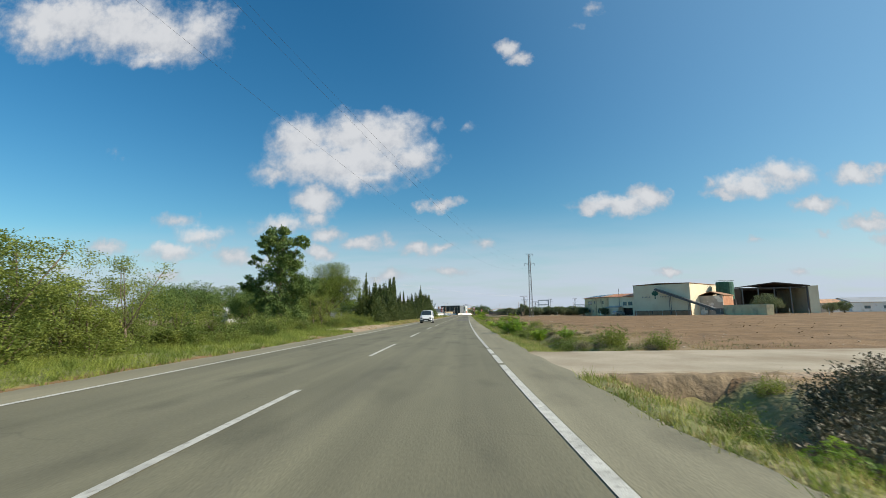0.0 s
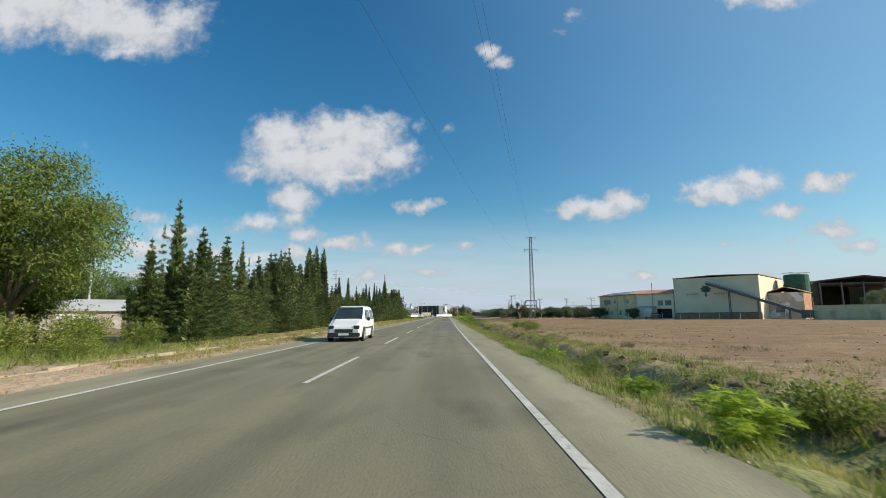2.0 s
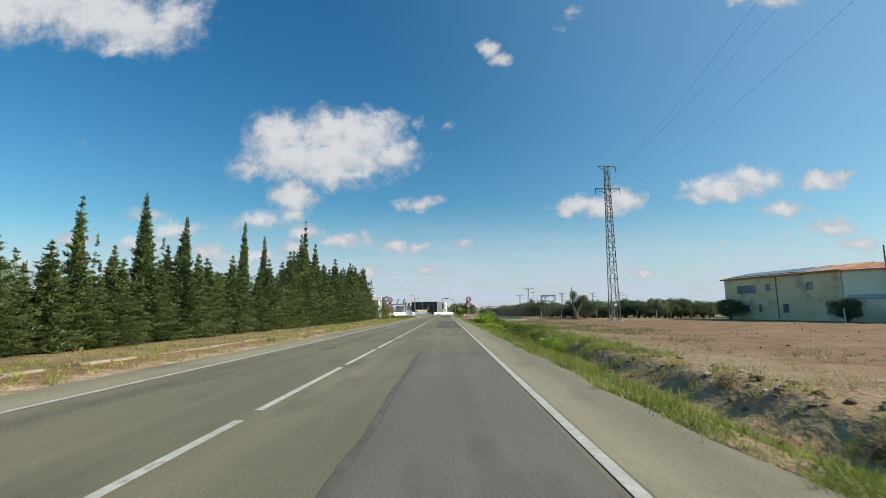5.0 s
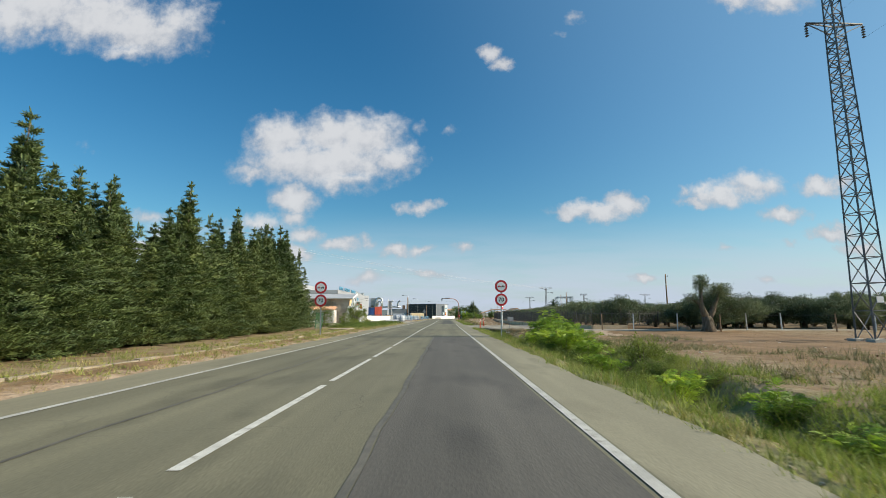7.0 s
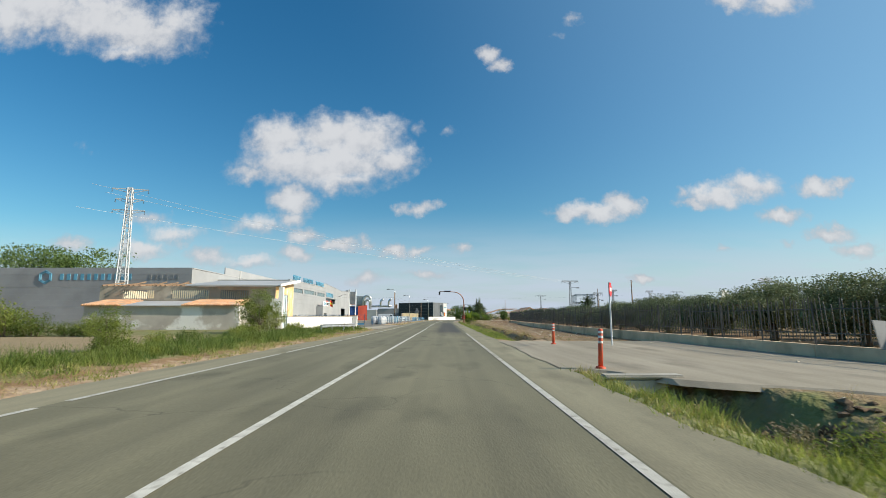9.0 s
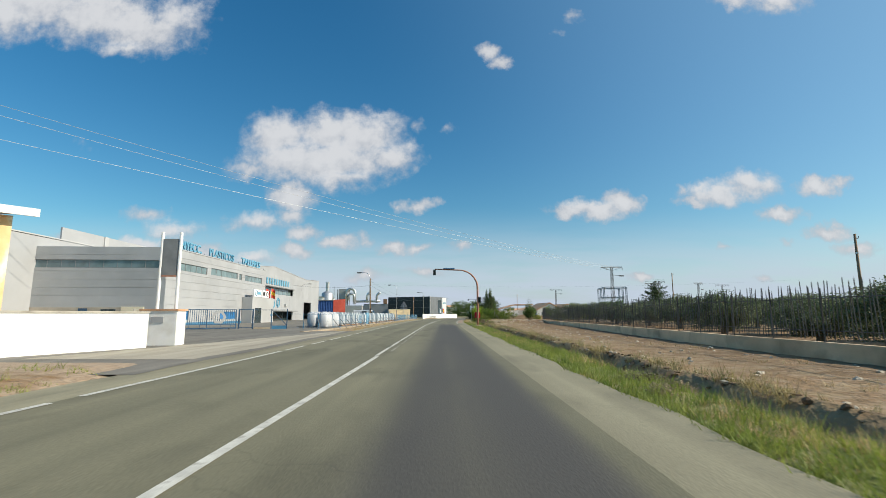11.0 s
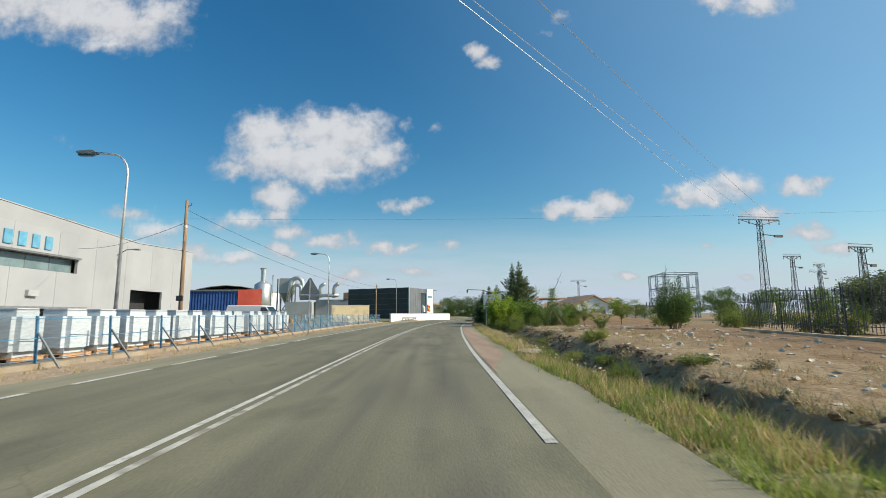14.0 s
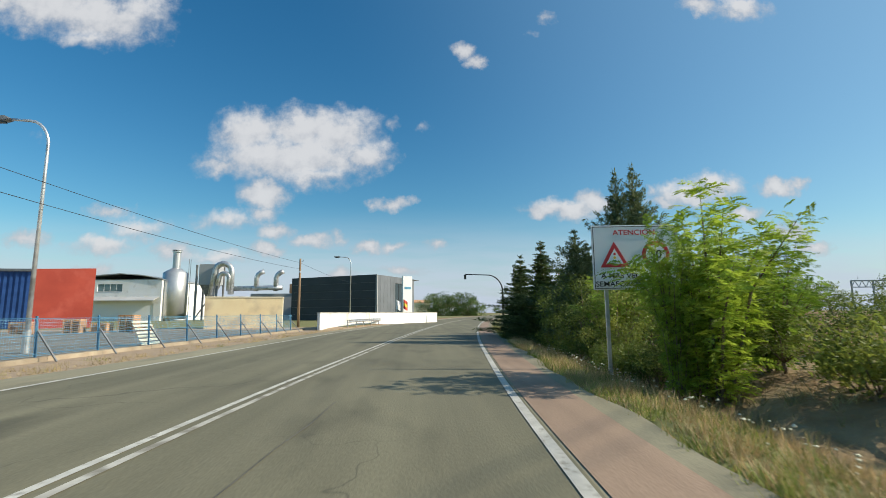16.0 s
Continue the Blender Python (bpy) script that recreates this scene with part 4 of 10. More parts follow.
# ---------------------------------------------------------------- parts of buildings
def wall_cells(b, x0, x1, z0, z1, y0, y1, holes):
    xs = sorted({x0, x1, *[min(max(h[i], x0), x1) for h in holes for i in (0, 1)]})
    zs = sorted({z0, z1, *[min(max(h[i], z0), z1) for h in holes for i in (2, 3)]})
    for xa, xb in zip(xs, xs[1:]):
        run = None
        for za, zb in zip(zs, zs[1:]):
            cx, cz = (xa + xb) / 2, (za + zb) / 2
            if any(h[0] < cx < h[1] and h[2] < cz < h[3] for h in holes):
                if run:
                    b.box(xa, xb, y0, y1, *run)
                run = None
            else:
                run = (run[0] if run else za, zb)
        if run:
            b.box(xa, xb, y0, y1, *run)
    return b


def facade(parent, x0, x1, z0, z1, mat, holes=(), y=0.0, thick=0.25, name="wall", label=""):
    return part(name, wall_cells(Build(), x0, x1, z0, z1, y, y + thick, list(holes)), mat, parent, label, weld=True)


def panelled(parent, x0, x1, z0, z1, mat, holes=(), row=1.0, y=0.0, upright=False):
    """Cladding in separate panels with open joints before a dark backing."""
    core = wall_cells(Build(), x0, x1, z0, z1, y + 0.06, y + 0.26, list(holes))
    part("wall", core, CLAD_GREY, parent, weld=True)

    def cut(b):
        """Each box of a cut panel becomes a panel of its own."""
        for k in range(len(b.v) // 8):
            o = Build()
            o.v, o.f = b.v[8 * k:8 * k + 8], [tuple(i - 8 * k for i in f) for f in b.f[6 * k:6 * k + 6]]
            part("panel", o, mat, parent)

    if upright:
        n = max(1, round((x1 - x0) / row))
        for i in range(n):
            a, c = x0 + (x1 - x0) * i / n, x0 + (x1 - x0) * (i + 1) / n
            cut(wall_cells(Build(), a + 0.012, c - 0.012, z0, z1, y, y + 0.058, list(holes)))
    else:
        n = max(1, round((z1 - z0) / row))
        for i in range(n):
            a, c = z0 + (z1 - z0) * i / n, z0 + (z1 - z0) * (i + 1) / n
            cut(wall_cells(Build(), x0, x1, a + 0.012, c - 0.012, y, y + 0.058, list(holes)))


def window(parent, x0, x1, z0, z1, n=1, glass=None, frame_mat=None, y=0.0, bar=0.06, sill=True):
    w = part("window", Build().box(x0, x1, y + 0.1, y + 0.16, z0, z0 + bar), frame_mat or WHITE_PAINT, parent)
    part("head_rail", Build().box(x0, x1, y + 0.1, y + 0.16, z1 - bar, z1), frame_mat or WHITE_PAINT, w)
    for i in range(n + 1):
        c = x0 + bar / 2 + (x1 - x0 - bar) * i / n
        part("mullion", Build().box(c - bar / 2, c + bar / 2, y + 0.1, y + 0.16, z0 + bar, z1 - bar), frame_mat or WHITE_PAINT, w)
    for i in range(n):
        a = x0 + bar / 2 + (x1 - x0 - bar) * i / n
        c = x0 + bar / 2 + (x1 - x0 - bar) * (i + 1) / n
        part("pane", Build().box(a + bar / 2, c - bar / 2, y + 0.125, y + 0.14, z0 + bar, z1 - bar), glass or WINDOW, w)
    if sill:
        part("sill", Build().box(x0 - 0.05, x1 + 0.05, y - 0.05, y + 0.12, z0 - 0.06, z0), CONCRETE, w)
    return w


def shell(parent, x0, x1, y0, y1, z0, z1, mat, front=True):
    """The side and rear walls of a block whose front stands at y0."""
    part("wall", Build().box(x0, x0 + 0.25, y0 + 0.262, y1, z0, z1), mat, parent)
    part("wall", Build().box(x1 - 0.25, x1, y0 + 0.262, y1, z0, z1), mat, parent)
    part("wall", Build().box(x0 + 0.252, x1 - 0.252, y1 - 0.25, y1, z0, z1), mat, parent)


def bars_of_text(parent, x0, x1, z0, z1, n, mat, y=-0.06, depth=0.05, gap=0.25):
    """Lettering that stands for a name, as plain upright bars."""
    w = (x1 - x0) / n
    for i in range(n):
        part("sign_bar", Build().box(x0 + w * i, x0 + w * (i + 1 - gap), y, y + depth, z0, z1), mat, parent)


# ---------------------------------------------------------------- farm co-operative across the field
def farm_hall():
    m, L = along((55.2, 157.4), (67.5, 144.7))
    t = thing("farm_hall", m, "large cream rendered farm hall with brown plinth", "building")
    facade(t, 0, L, 1.15, 9.4, PLASTER_CREAM)
    facade(t, 0, L, -0.3, 1.12, BROWN_BASE, name="plinth", label="brown plinth")
    shell(t, 0, L, 0, 24, -0.3, 9.3, PLASTER_CREAM)
    part("roof", Build().prism([(-0.15, 9.44), (L / 2, 9.75), (L + 0.15, 9.44), (L + 0.15, 9.6), (L / 2, 9.92), (-0.15, 9.6)], -0.12, 24.2), BROWN_BASE, t, "brown metal roof edge")
    part("gutter", Build().box(0.05, L - 0.05, -0.06, -0.01, 1.14, 1.3).box(L * 0.33, L * 0.33 + 0.12, -0.06, -0.01, 0.2, 1.12).box(L * 0.66, L * 0.66 + 0.12, -0.06, -0.01, 0.2, 1.12), DARK, t, "dark pipe along the wall")
    bars_of_text(t, 2.9, 5.6, 5.4, 5.8, 6, SIGN_BACK, gap=0.6)
    bars_of_text(t, 8.8, 12.2, 5.4, 5.8, 7, SIGN_BACK, gap=0.6)
    rim = [(7.1 + math.cos(a) * (1.0 + 0.16 * math.sin(a * 7) + 0.06 * math.sin(a * 12 + 1)), 6.7 + math.sin(a) * (0.78 + 0.11 * math.sin(a * 7))) for a in [-1.3 + 5.74 * i / 40 for i in range(41)]]
    part("emblem", Build().prism([(6.98, 5.9), (6.85, 5.0), (7.35, 5.0), (7.22, 5.9)] + rim, -0.07, -0.03), GREEN_TANK, t, "dark green tree-shaped emblem")


farm_hall()


def conveyor():
    t = thing("grain_conveyor", pose(0, 0, 0), "long dark inclined belt conveyor on steel legs", "conveyor")
    a, c = Vector((59.6, 151.0, 7.9)), Vector((72.4, 138.6, 0.9))
    side = Vector((0.7, 0.72, 0)) * 0.55
    part("belt", Build().beam(a, c, 1.0, 0.12), PLASTIC_SHADE_BLACK, t)
    for s in (-1, 1):
        part("side_rail", Build().beam(a + s * side, c + s * side, 0.1, 0.5), STEEL_PYLON, t)
    part("cover", Build().beam(a + Vector((0, 0, 0.5)), c + Vector((0, 0, 0.5)), 1.15, 0.06), SIGN_BACK, t)
    for f in (0.25, 0.55, 0.85):
        p = a.lerp(c, f)
        for s in (-1, 1):
            q = p + s * side
            part("leg", Build().beam(q, (q.x, q.y, -0.2), 0.14), STEEL_PYLON, t)
    part("hopper", Build().prism([(-1.2, 1.9), (1.2, 1.9), (0.5, 0.3), (-0.5, 0.3)], -1.0, 1.0), SIGN_BACK, t).matrix_basis = pose(72.6, 138.4, -0.2, 0, 0, 45)


conveyor()


def farmhouse():
    m, L = along((46.0, 184.6), (49.4, 165.6))
    t = thing("farmhouse", m, "cream two-storey farmhouse with solar panels on its roof", "house")
    holes = [(2.6, 6.2, 3.9, 5.1), (8.0, 8.9, 4.1, 5.1), (3.0, 4.8, 1.0, 2.1), (6.4, 7.1, 1.0, 2.1), (10.6, 11.6, 0.9, 2.1), (14.5, 15.5, 4.0, 5.0)]
    facade(t, 0, L, -0.3, 6.1, PLASTER_YELLOW, holes)
    for h in holes:
        window(t, *h, n=max(1, round((h[1] - h[0]) / 0.9)), frame_mat=BROWN_BASE)
    shell(t, 0, L, 0, 10, -0.3, 6.1, PLASTER_YELLOW)
    part("eave", Build().box(-0.4, L + 0.3, -0.45, 0.0, 6.1, 6.32), BRICK_RED, t, "dark red eave")
    part("roof", Build().prism([(-0.45, 6.32), (5, 7.35), (10.4, 6.32), (10.4, 6.2), (-0.45, 6.2)], -0.4, L + 0.3, "x"), TERRACOTTA, t)
    for i in range(7):
        part("solar_panel", Build().prism([(0.3, 6.5), (4.4, 7.28), (4.4, 7.34), (0.3, 6.56)], 0.5 + 1.75 * i, 2.15 + 1.75 * i, "x"), SOLAR, t, "dark blue solar panel")
    part("skylight_strip", Build().prism([(0.0, 6.43), (4.9, 7.37), (4.9, 7.43), (0.0, 6.49)], 12.9, 14.6, "x"), CLAD_WHITE, t, "pale translucent roof strip")
    part("downpipe", Build().tube([(9.9, -0.08, 0), (9.9, -0.08, 6.1)], 0.06), BROWN_BASE, t)


def workshop():
    m, L = along((49.4, 165.4), (55.6, 158.6))
    t = thing("workshop", m, "pale grey farm workshop with lean-to and tiled roof", "building")
    holes = [(5.2, 6.6, 3.2, 4.4), (7.0, 8.6, 3.2, 4.4), (4.9, 8.6, 0.0, 2.3)]
    facade(t, 0, L, -0.3, 6.2, PLASTER_CREAM, holes)
    window(t, *holes[0], n=2, frame_mat=SIGN_BACK)
    window(t, *holes[1], n=2, frame_mat=SIGN_BACK)
    # the bay stands open; a black sheet behind gives its darkness
    part("garage_door", Build().box(4.9, 8.6, 1.2, 1.26, -0.2, 2.3), PLASTIC_SHADE_BLACK, t, "black sheet for the shade inside the open garage bay")
    shell(t, 0, L, 0, 9, -0.3, 6.2, PLASTER_CREAM)
    part("roof", Build().prism([(-0.4, 6.2), (5, 7.3), (9.2, 6.4), (9.2, 6.25), (5, 7.15), (-0.4, 6.05)], -0.3, L + 0.2, "x"), BRICK_RED, t)
    part("lean_to_roof", Build().prism([(-3.0, 2.5), (0.0, 2.95), (0.0, 3.08), (-3.0, 2.62)], 0.4, 5.0, "x"), CLAD_WHITE, t, "white lean-to roof")
    part("lean_to_wall", Build().box(0.4, 5.0, -2.9, -2.7, -0.3, 2.45), PLASTER_CREAM, t)
    part("chimney_pipe", Build().tube([(4.2, -0.4, 2.9), (4.2, -0.4, 8.9)], 0.09), SIGN_BACK, t, "tall thin metal flue")


farmhouse()
workshop()


def open_hangar():
    m, L = along((88.0, 154.0), (106.0, 150.5))
    t = thing("open_hangar", m, "open-fronted hay barn with brown steel roof", "barn")
    D, z = 22, 8.2
    for i in range(5):
        x = 0.2 + (L - 0.4) * i / 4
        part("column", Build().box(x - 0.15, x + 0.15, 0.1, 0.4, -0.3, z), STEEL_PYLON, t)
    part("roof", Build().prism([(-0.4, z), (L / 2, z + 1.15), (L + 0.4, z), (L + 0.4, z + 0.3), (L / 2, z + 1.5), (-0.4, z + 0.3)], -0.5, D), BROWN_SHADED, t, "dark brown sheet roof")
    # inner walls in the darkened brown, in place of the barn's deep shade
    part("rear_wall", Build().box(0, L, D - 0.3, D, -0.3, z), BROWN_SHADED, t)
    part("side_wall", Build().box(L + 0.02, L + 2.6, -0.3, 0.0, -0.3, z + 0.1), PLASTER_CREAM, t, "cream end wall")
    part("side_wall", Build().box(L + 0.1, L + 0.35, 0.02, D, -0.3, z - 0.05), PLASTER_CREAM, t)
    part("side_wall", Build().box(-0.2, 0.0, 0.5, D, -0.3, z - 0.05), BROWN_SHADED, t)
    for i in range(6):
        part("purlin", Build().box(0.1, L - 0.1, 0.5 + 3.4 * i, 0.7 + 3.4 * i, z - 0.4, z - 0.15), STEEL_PYLON, t)


open_hangar()


def green_tank_tower():
    t = thing("silo_tower", pose(83.1, 154.5, 0, 0, 0, 12), "dark green netted silo on a steel frame", "silo")
    part("tank", Build().tube([(0, 0, 4.6), (0, 0, 9.9), (0, 0, 10.1)], [2.5, 2.5, 2.3], 20), GREEN_TANK, t)
    for x in (-2.1, 0, 2.1):
        for y in (-1.6, 1.6):
            part("leg", Build().beam((x, y, -0.3), (x, y, 4.6), 0.22), STEEL_PYLON, t)
    for y in (-1.65, 1.65):
        part("brace", Build().beam((-2.1, y, 0.2), (0, y, 4.4), 0.1), STEEL_PYLON, t)
        part("brace", Build().beam((0, y, 4.4), (2.1, y, 0.2), 0.1), STEEL_PYLON, t)
    part("rail", Build().tube([(-2.3, -1.5, 10.5), (2.3, -1.5, 10.5), (2.3, 1.5, 10.5), (-2.3, 1.5, 10.5), (-2.3, -1.5, 10.5)], 0.04), STEEL_PYLON, t)
    t2 = thing("farm_shed", pose(72.5, 149.5, 0, 0, 0, -46), "dull rendered shed between the hall and the silo", "shed")
    facade(t2, 0, 6.5, -0.3, 5.6, PLASTER_OLD, [(1.2, 3.0, 1.2, 2.4)])
    window(t2, 1.2, 3.0, 1.2, 2.4, 2, frame_mat=SIGN_BACK)
    shell(t2, 0, 6.5, 0, 9, -0.3, 5.6, BRICK_RED)
    part("roof", Build().prism([(-0.3, 5.6), (3.2, 6.7), (6.8, 5.6), (6.8, 5.75), (3.2, 6.9), (-0.3, 5.75)], -0.3, 9.2), BROWN_BASE, t2)


green_tank_tower()


def yard_wall(p0, p1, h, mat, label, name="yard_wall", cap=True, z=-0.3, thick=0.22):
    m, L = along(p0, p1)
    t = thing(name, m, label, "wall", kind="structure")
    part("wall", Build().box(0, L, 0, thick, z, h), mat, t)
    if cap:
        part("coping", Build().box(-0.03, L + 0.03, -0.04, thick + 0.04, h + 0.003, h + 0.07), CONCRETE, t)
    return t


yard_wall((73.0, 137.5), (75.6, 122.5), 2.5, PLASTER_YELLOW, "yellowish rendered yard wall")
yard_wall((75.6, 122.3), (77.2, 122.1), 2.45, PLASTER_YELLOW, "yellowish rendered yard wall")


def low_store(x, y, w, d, h, rot, mat, roof, label, name="storehouse", holes=()):
    t = thing(name, pose(x, y, 0, 0, 0, rot), label, "building")
    facade(t, 0, w, -0.3, h, mat, holes)
    for hh in holes:
        window(t, *hh, n=max(1, round((hh[1] - hh[0]) / 1.0)), frame_mat=SIGN_BACK)
    shell(t, 0, w, 0, d, -0.3, h, mat)
    part("roof", Build().prism([(-0.3, h), (d / 2, h + d * 0.13), (d + 0.3, h), (d + 0.3, h + 0.14), (d / 2, h + d * 0.13 + 0.16), (-0.3, h + 0.14)], -0.3, w + 0.3, "x"), roof, t)
    part("gable", Build().prism([(0.02, h), (d / 2, h + d * 0.13 - 0.02), (d - 0.02, h)], 0.02, 0.25, "x"), mat, t)
    part("gable", Build().prism([(0.02, h), (d / 2, h + d * 0.13 - 0.02), (d - 0.02, h)], w - 0.25, w - 0.02, "x"), mat, t)
    return t


low_store(140, 178, 26, 14, 3.2, -8, PLASTER_WHITE, CLAD_WHITE, "long low white storehouse across the fields", holes=[(4, 6, 1, 2), (10, 12, 1, 2)])
low_store(116, 170, 14, 10, 3.0, -8, PLASTER_OLD, TERRACOTTA, "small grey farm store with tiled roof")


def gabled_house(x, y, rot, label):
    """A bungalow whose white gable looks at the road."""
    t = thing("bungalow", pose(x, y, 0, 0, 0, rot), label, "house")
    w, d, h = 9.0, 16.0, 2.7
    facade(t, 0, w, -0.3, h, PLASTER_WHITE, [(1.5, 2.7, 1.0, 2.1), (6, 7.2, 1.0, 2.1)])
    window(t, 1.5, 2.7, 1.0, 2.1, 1, frame_mat=BROWN_BASE)
    window(t, 6, 7.2, 1.0, 2.1, 1, frame_mat=BROWN_BASE)
    part("gable", Build().prism([(0, h), (w, h), (w / 2, h + 2.4)], 0, 0.25), PLASTER_WHITE, t)
    shell(t, 0, w, 0, d, -0.3, h, PLASTER_WHITE)
    part("roof", Build().prism([(-0.5, h - 0.1), (w / 2, h + 2.55), (w + 0.5, h - 0.1), (w + 0.5, h + 0.1), (w / 2, h + 2.8), (-0.5, h + 0.1)], -0.4, d + 0.4), TERRACOTTA, t)
    part("roof", Build().prism([(-14, h - 0.1), (-14, h + 0.1), (-7, h + 2.2), (-0.6, h + 2.2), (-0.6, h + 1.9), (-7, h + 1.9)], 3, 12), TERRACOTTA, t)
    part("wall", Build().box(-13.6, -0.02, 3.4, 3.65, -0.3, h), PLASTER_OLD, t)
    return t


gabled_house(45, 416, 8, "brown-roofed bungalow with a white gable")
gabled_house(33, 395, 4, "brown-roofed bungalow with a white gable")

# ---------------------------------------------------------------- the ruined shed by the road
def ruined_shed():
    m, L = along((-38.0, 239.2), (-19.6, 241.0))
    t = thing("ruined_shed", m, "derelict shed with peach plaster, grilles and blue door", "shed")
    grilles = [(2.4, 5.6, 3.35, 4.35), (7.4, 11.4, 3.35, 4.35), (12.6, 15.6, 3.35, 4.35)]
    # the front's shade is put into its render, darker than the other walls
    facade(t, 0, L, -0.3, 4.75, PLASTER_SHADED, grilles)
    for x0, x1, z0, z1 in grilles:
        g = part("grille", Build().box(x0, x1, 0.1, 0.14, z0, z0 + 0.05).box(x0, x1, 0.1, 0.14, z1 - 0.05, z1), SIGN_BACK, t, "rusty window grille")
        n = int((x1 - x0) / 0.22)
        for i in range(n + 1):
            c = x0 + (x1 - x0 - 0.06) * i / n
            part("grille_bar", Build().box(c, c + 0.06, 0.11, 0.16, z0 + 0.05, z1 - 0.05), CONCRETE, g)
    part("wall", Build().box(0, 0.25, 0.26, 9.4, -0.3, 4.6), PLASTER_CREAM, t)
    part("wall", Build().box(0.26, L - 0.3, 9.2, 9.45, -0.3, 5.3), PLASTER_CREAM, t)
    # the gable end toward the road
    b = Build()
    wall_cells(b, 0.26, 9.45, -0.3, 4.75, 0, 0.25, [(2.6, 6.4, -0.2, 4.1)])
    b.prism([(0.26, 4.752), (9.45, 4.752), (9.45, 5.85)], 0, 0.25)
    end = part("gable_wall", b, PLASTER_PEACH, t, "peach plastered gable wall")
    end.matrix_basis = pose(L, 0, 0, 0, 0, 90)
    d = part("door", Build().box(2.6, 6.4, 0.08, 0.14, -0.2, 4.1), material("faded_blue_paint", (0.4, 0.5, 0.54), (0.52, 0.6, 0.63), 1.5, 0.7, 0.2, dirt=(0.6, 0.58, 0.52), dirt_scale=1.5), t, "faded light blue sliding door")
    d.matrix_basis = pose(L, 0, 0, 0, 0, 90)
    b = Build()
    for i in range(5):
        b.box(2.6 + 0.95 * i - 0.03, 2.6 + 0.95 * i + 0.03, 0.03, 0.08, -0.2, 4.1)
    part("door_batten", b, SIGN_BACK, d)
    part("buttress", Build().prism([(-0.4, -0.3), (1.0, -0.3), (1.0, 3.4), (0.3, 3.4)], 0.0, 0.5).box(1.02, 1.5, 0, 0.5, -0.3, 4.7), PLASTER_WHITE, t, "white corner buttress").matrix_basis = pose(L - 0.5, -0.52, 0)
    # roof, broken along its left half
    part("roof", Build().prism([(-0.5, 4.76), (9.9, 6.0), (9.9, 6.12), (-0.5, 4.9)], 9.0, L + 0.6, "x"), CLAD_GREY, t, "grey fibre cement roof")
    part("fascia", Build().prism([(-0.6, 4.72), (10.0, 5.92), (10.0, 6.3), (-0.6, 5.0)], L + 0.62, L + 0.75, "x"), PLASTER_WHITE, t, "white verge board")
    rnd = random.Random(8)
    for i in range(16):
        x = 0.4 + i * 0.54
        part("rafter", Build().beam((x, rnd.uniform(-0.5, 0.2), 4.8), (x + rnd.uniform(-0.4, 0.4), rnd.uniform(2.5, 7), rnd.uniform(4.9, 5.5)), 0.12), WOOD_POLE, t, "charred broken rafter")
    # low annex in front
    m2, L2 = along((-36.6, 235.4), (-21.6, 236.6))
    a = thing("lean_to_annex", m2, "low whitewashed annex with broken tiled roof", "shed")
    facade(a, 0, L2, -0.3, 2.45, PLASTER_OLD)
    part("wall", Build().box(0, 0.25, 0.26, 3.6, -0.3, 2.5), PLASTER_OLD, a)
    part("wall", Build().box(L2 - 0.25, L2, 0.26, 3.6, -0.3, 2.5), PLASTER_OLD, a)
    for x0, x1 in ((-0.2, 3.6), (9.4, 13.4), (13.5, L2 + 0.1)):
        r = part("roof", Build().prism([(-0.3, 2.46), (3.7, 3.1), (3.7, 3.2), (-0.3, 2.56)], x0, x1, "x"), TERRACOTTA, a, "patch of terracotta tiles")
        for i in range(int((x1 - x0) / 0.24)):
            x = x0 + 0.12 + 0.24 * i
            part("roof_tile", Build().tube([(x, -0.36, 2.58), (x, 3.7, 3.23)], 0.085, 6), TERRACOTTA, r)
    part("roof", Build().prism([(-0.3, 2.46), (3.7, 3.05), (3.7, 3.12), (-0.3, 2.54)], 3.62, 9.38, "x"), CLAD_GREY, a, "grey sheet roof")


ruined_shed()

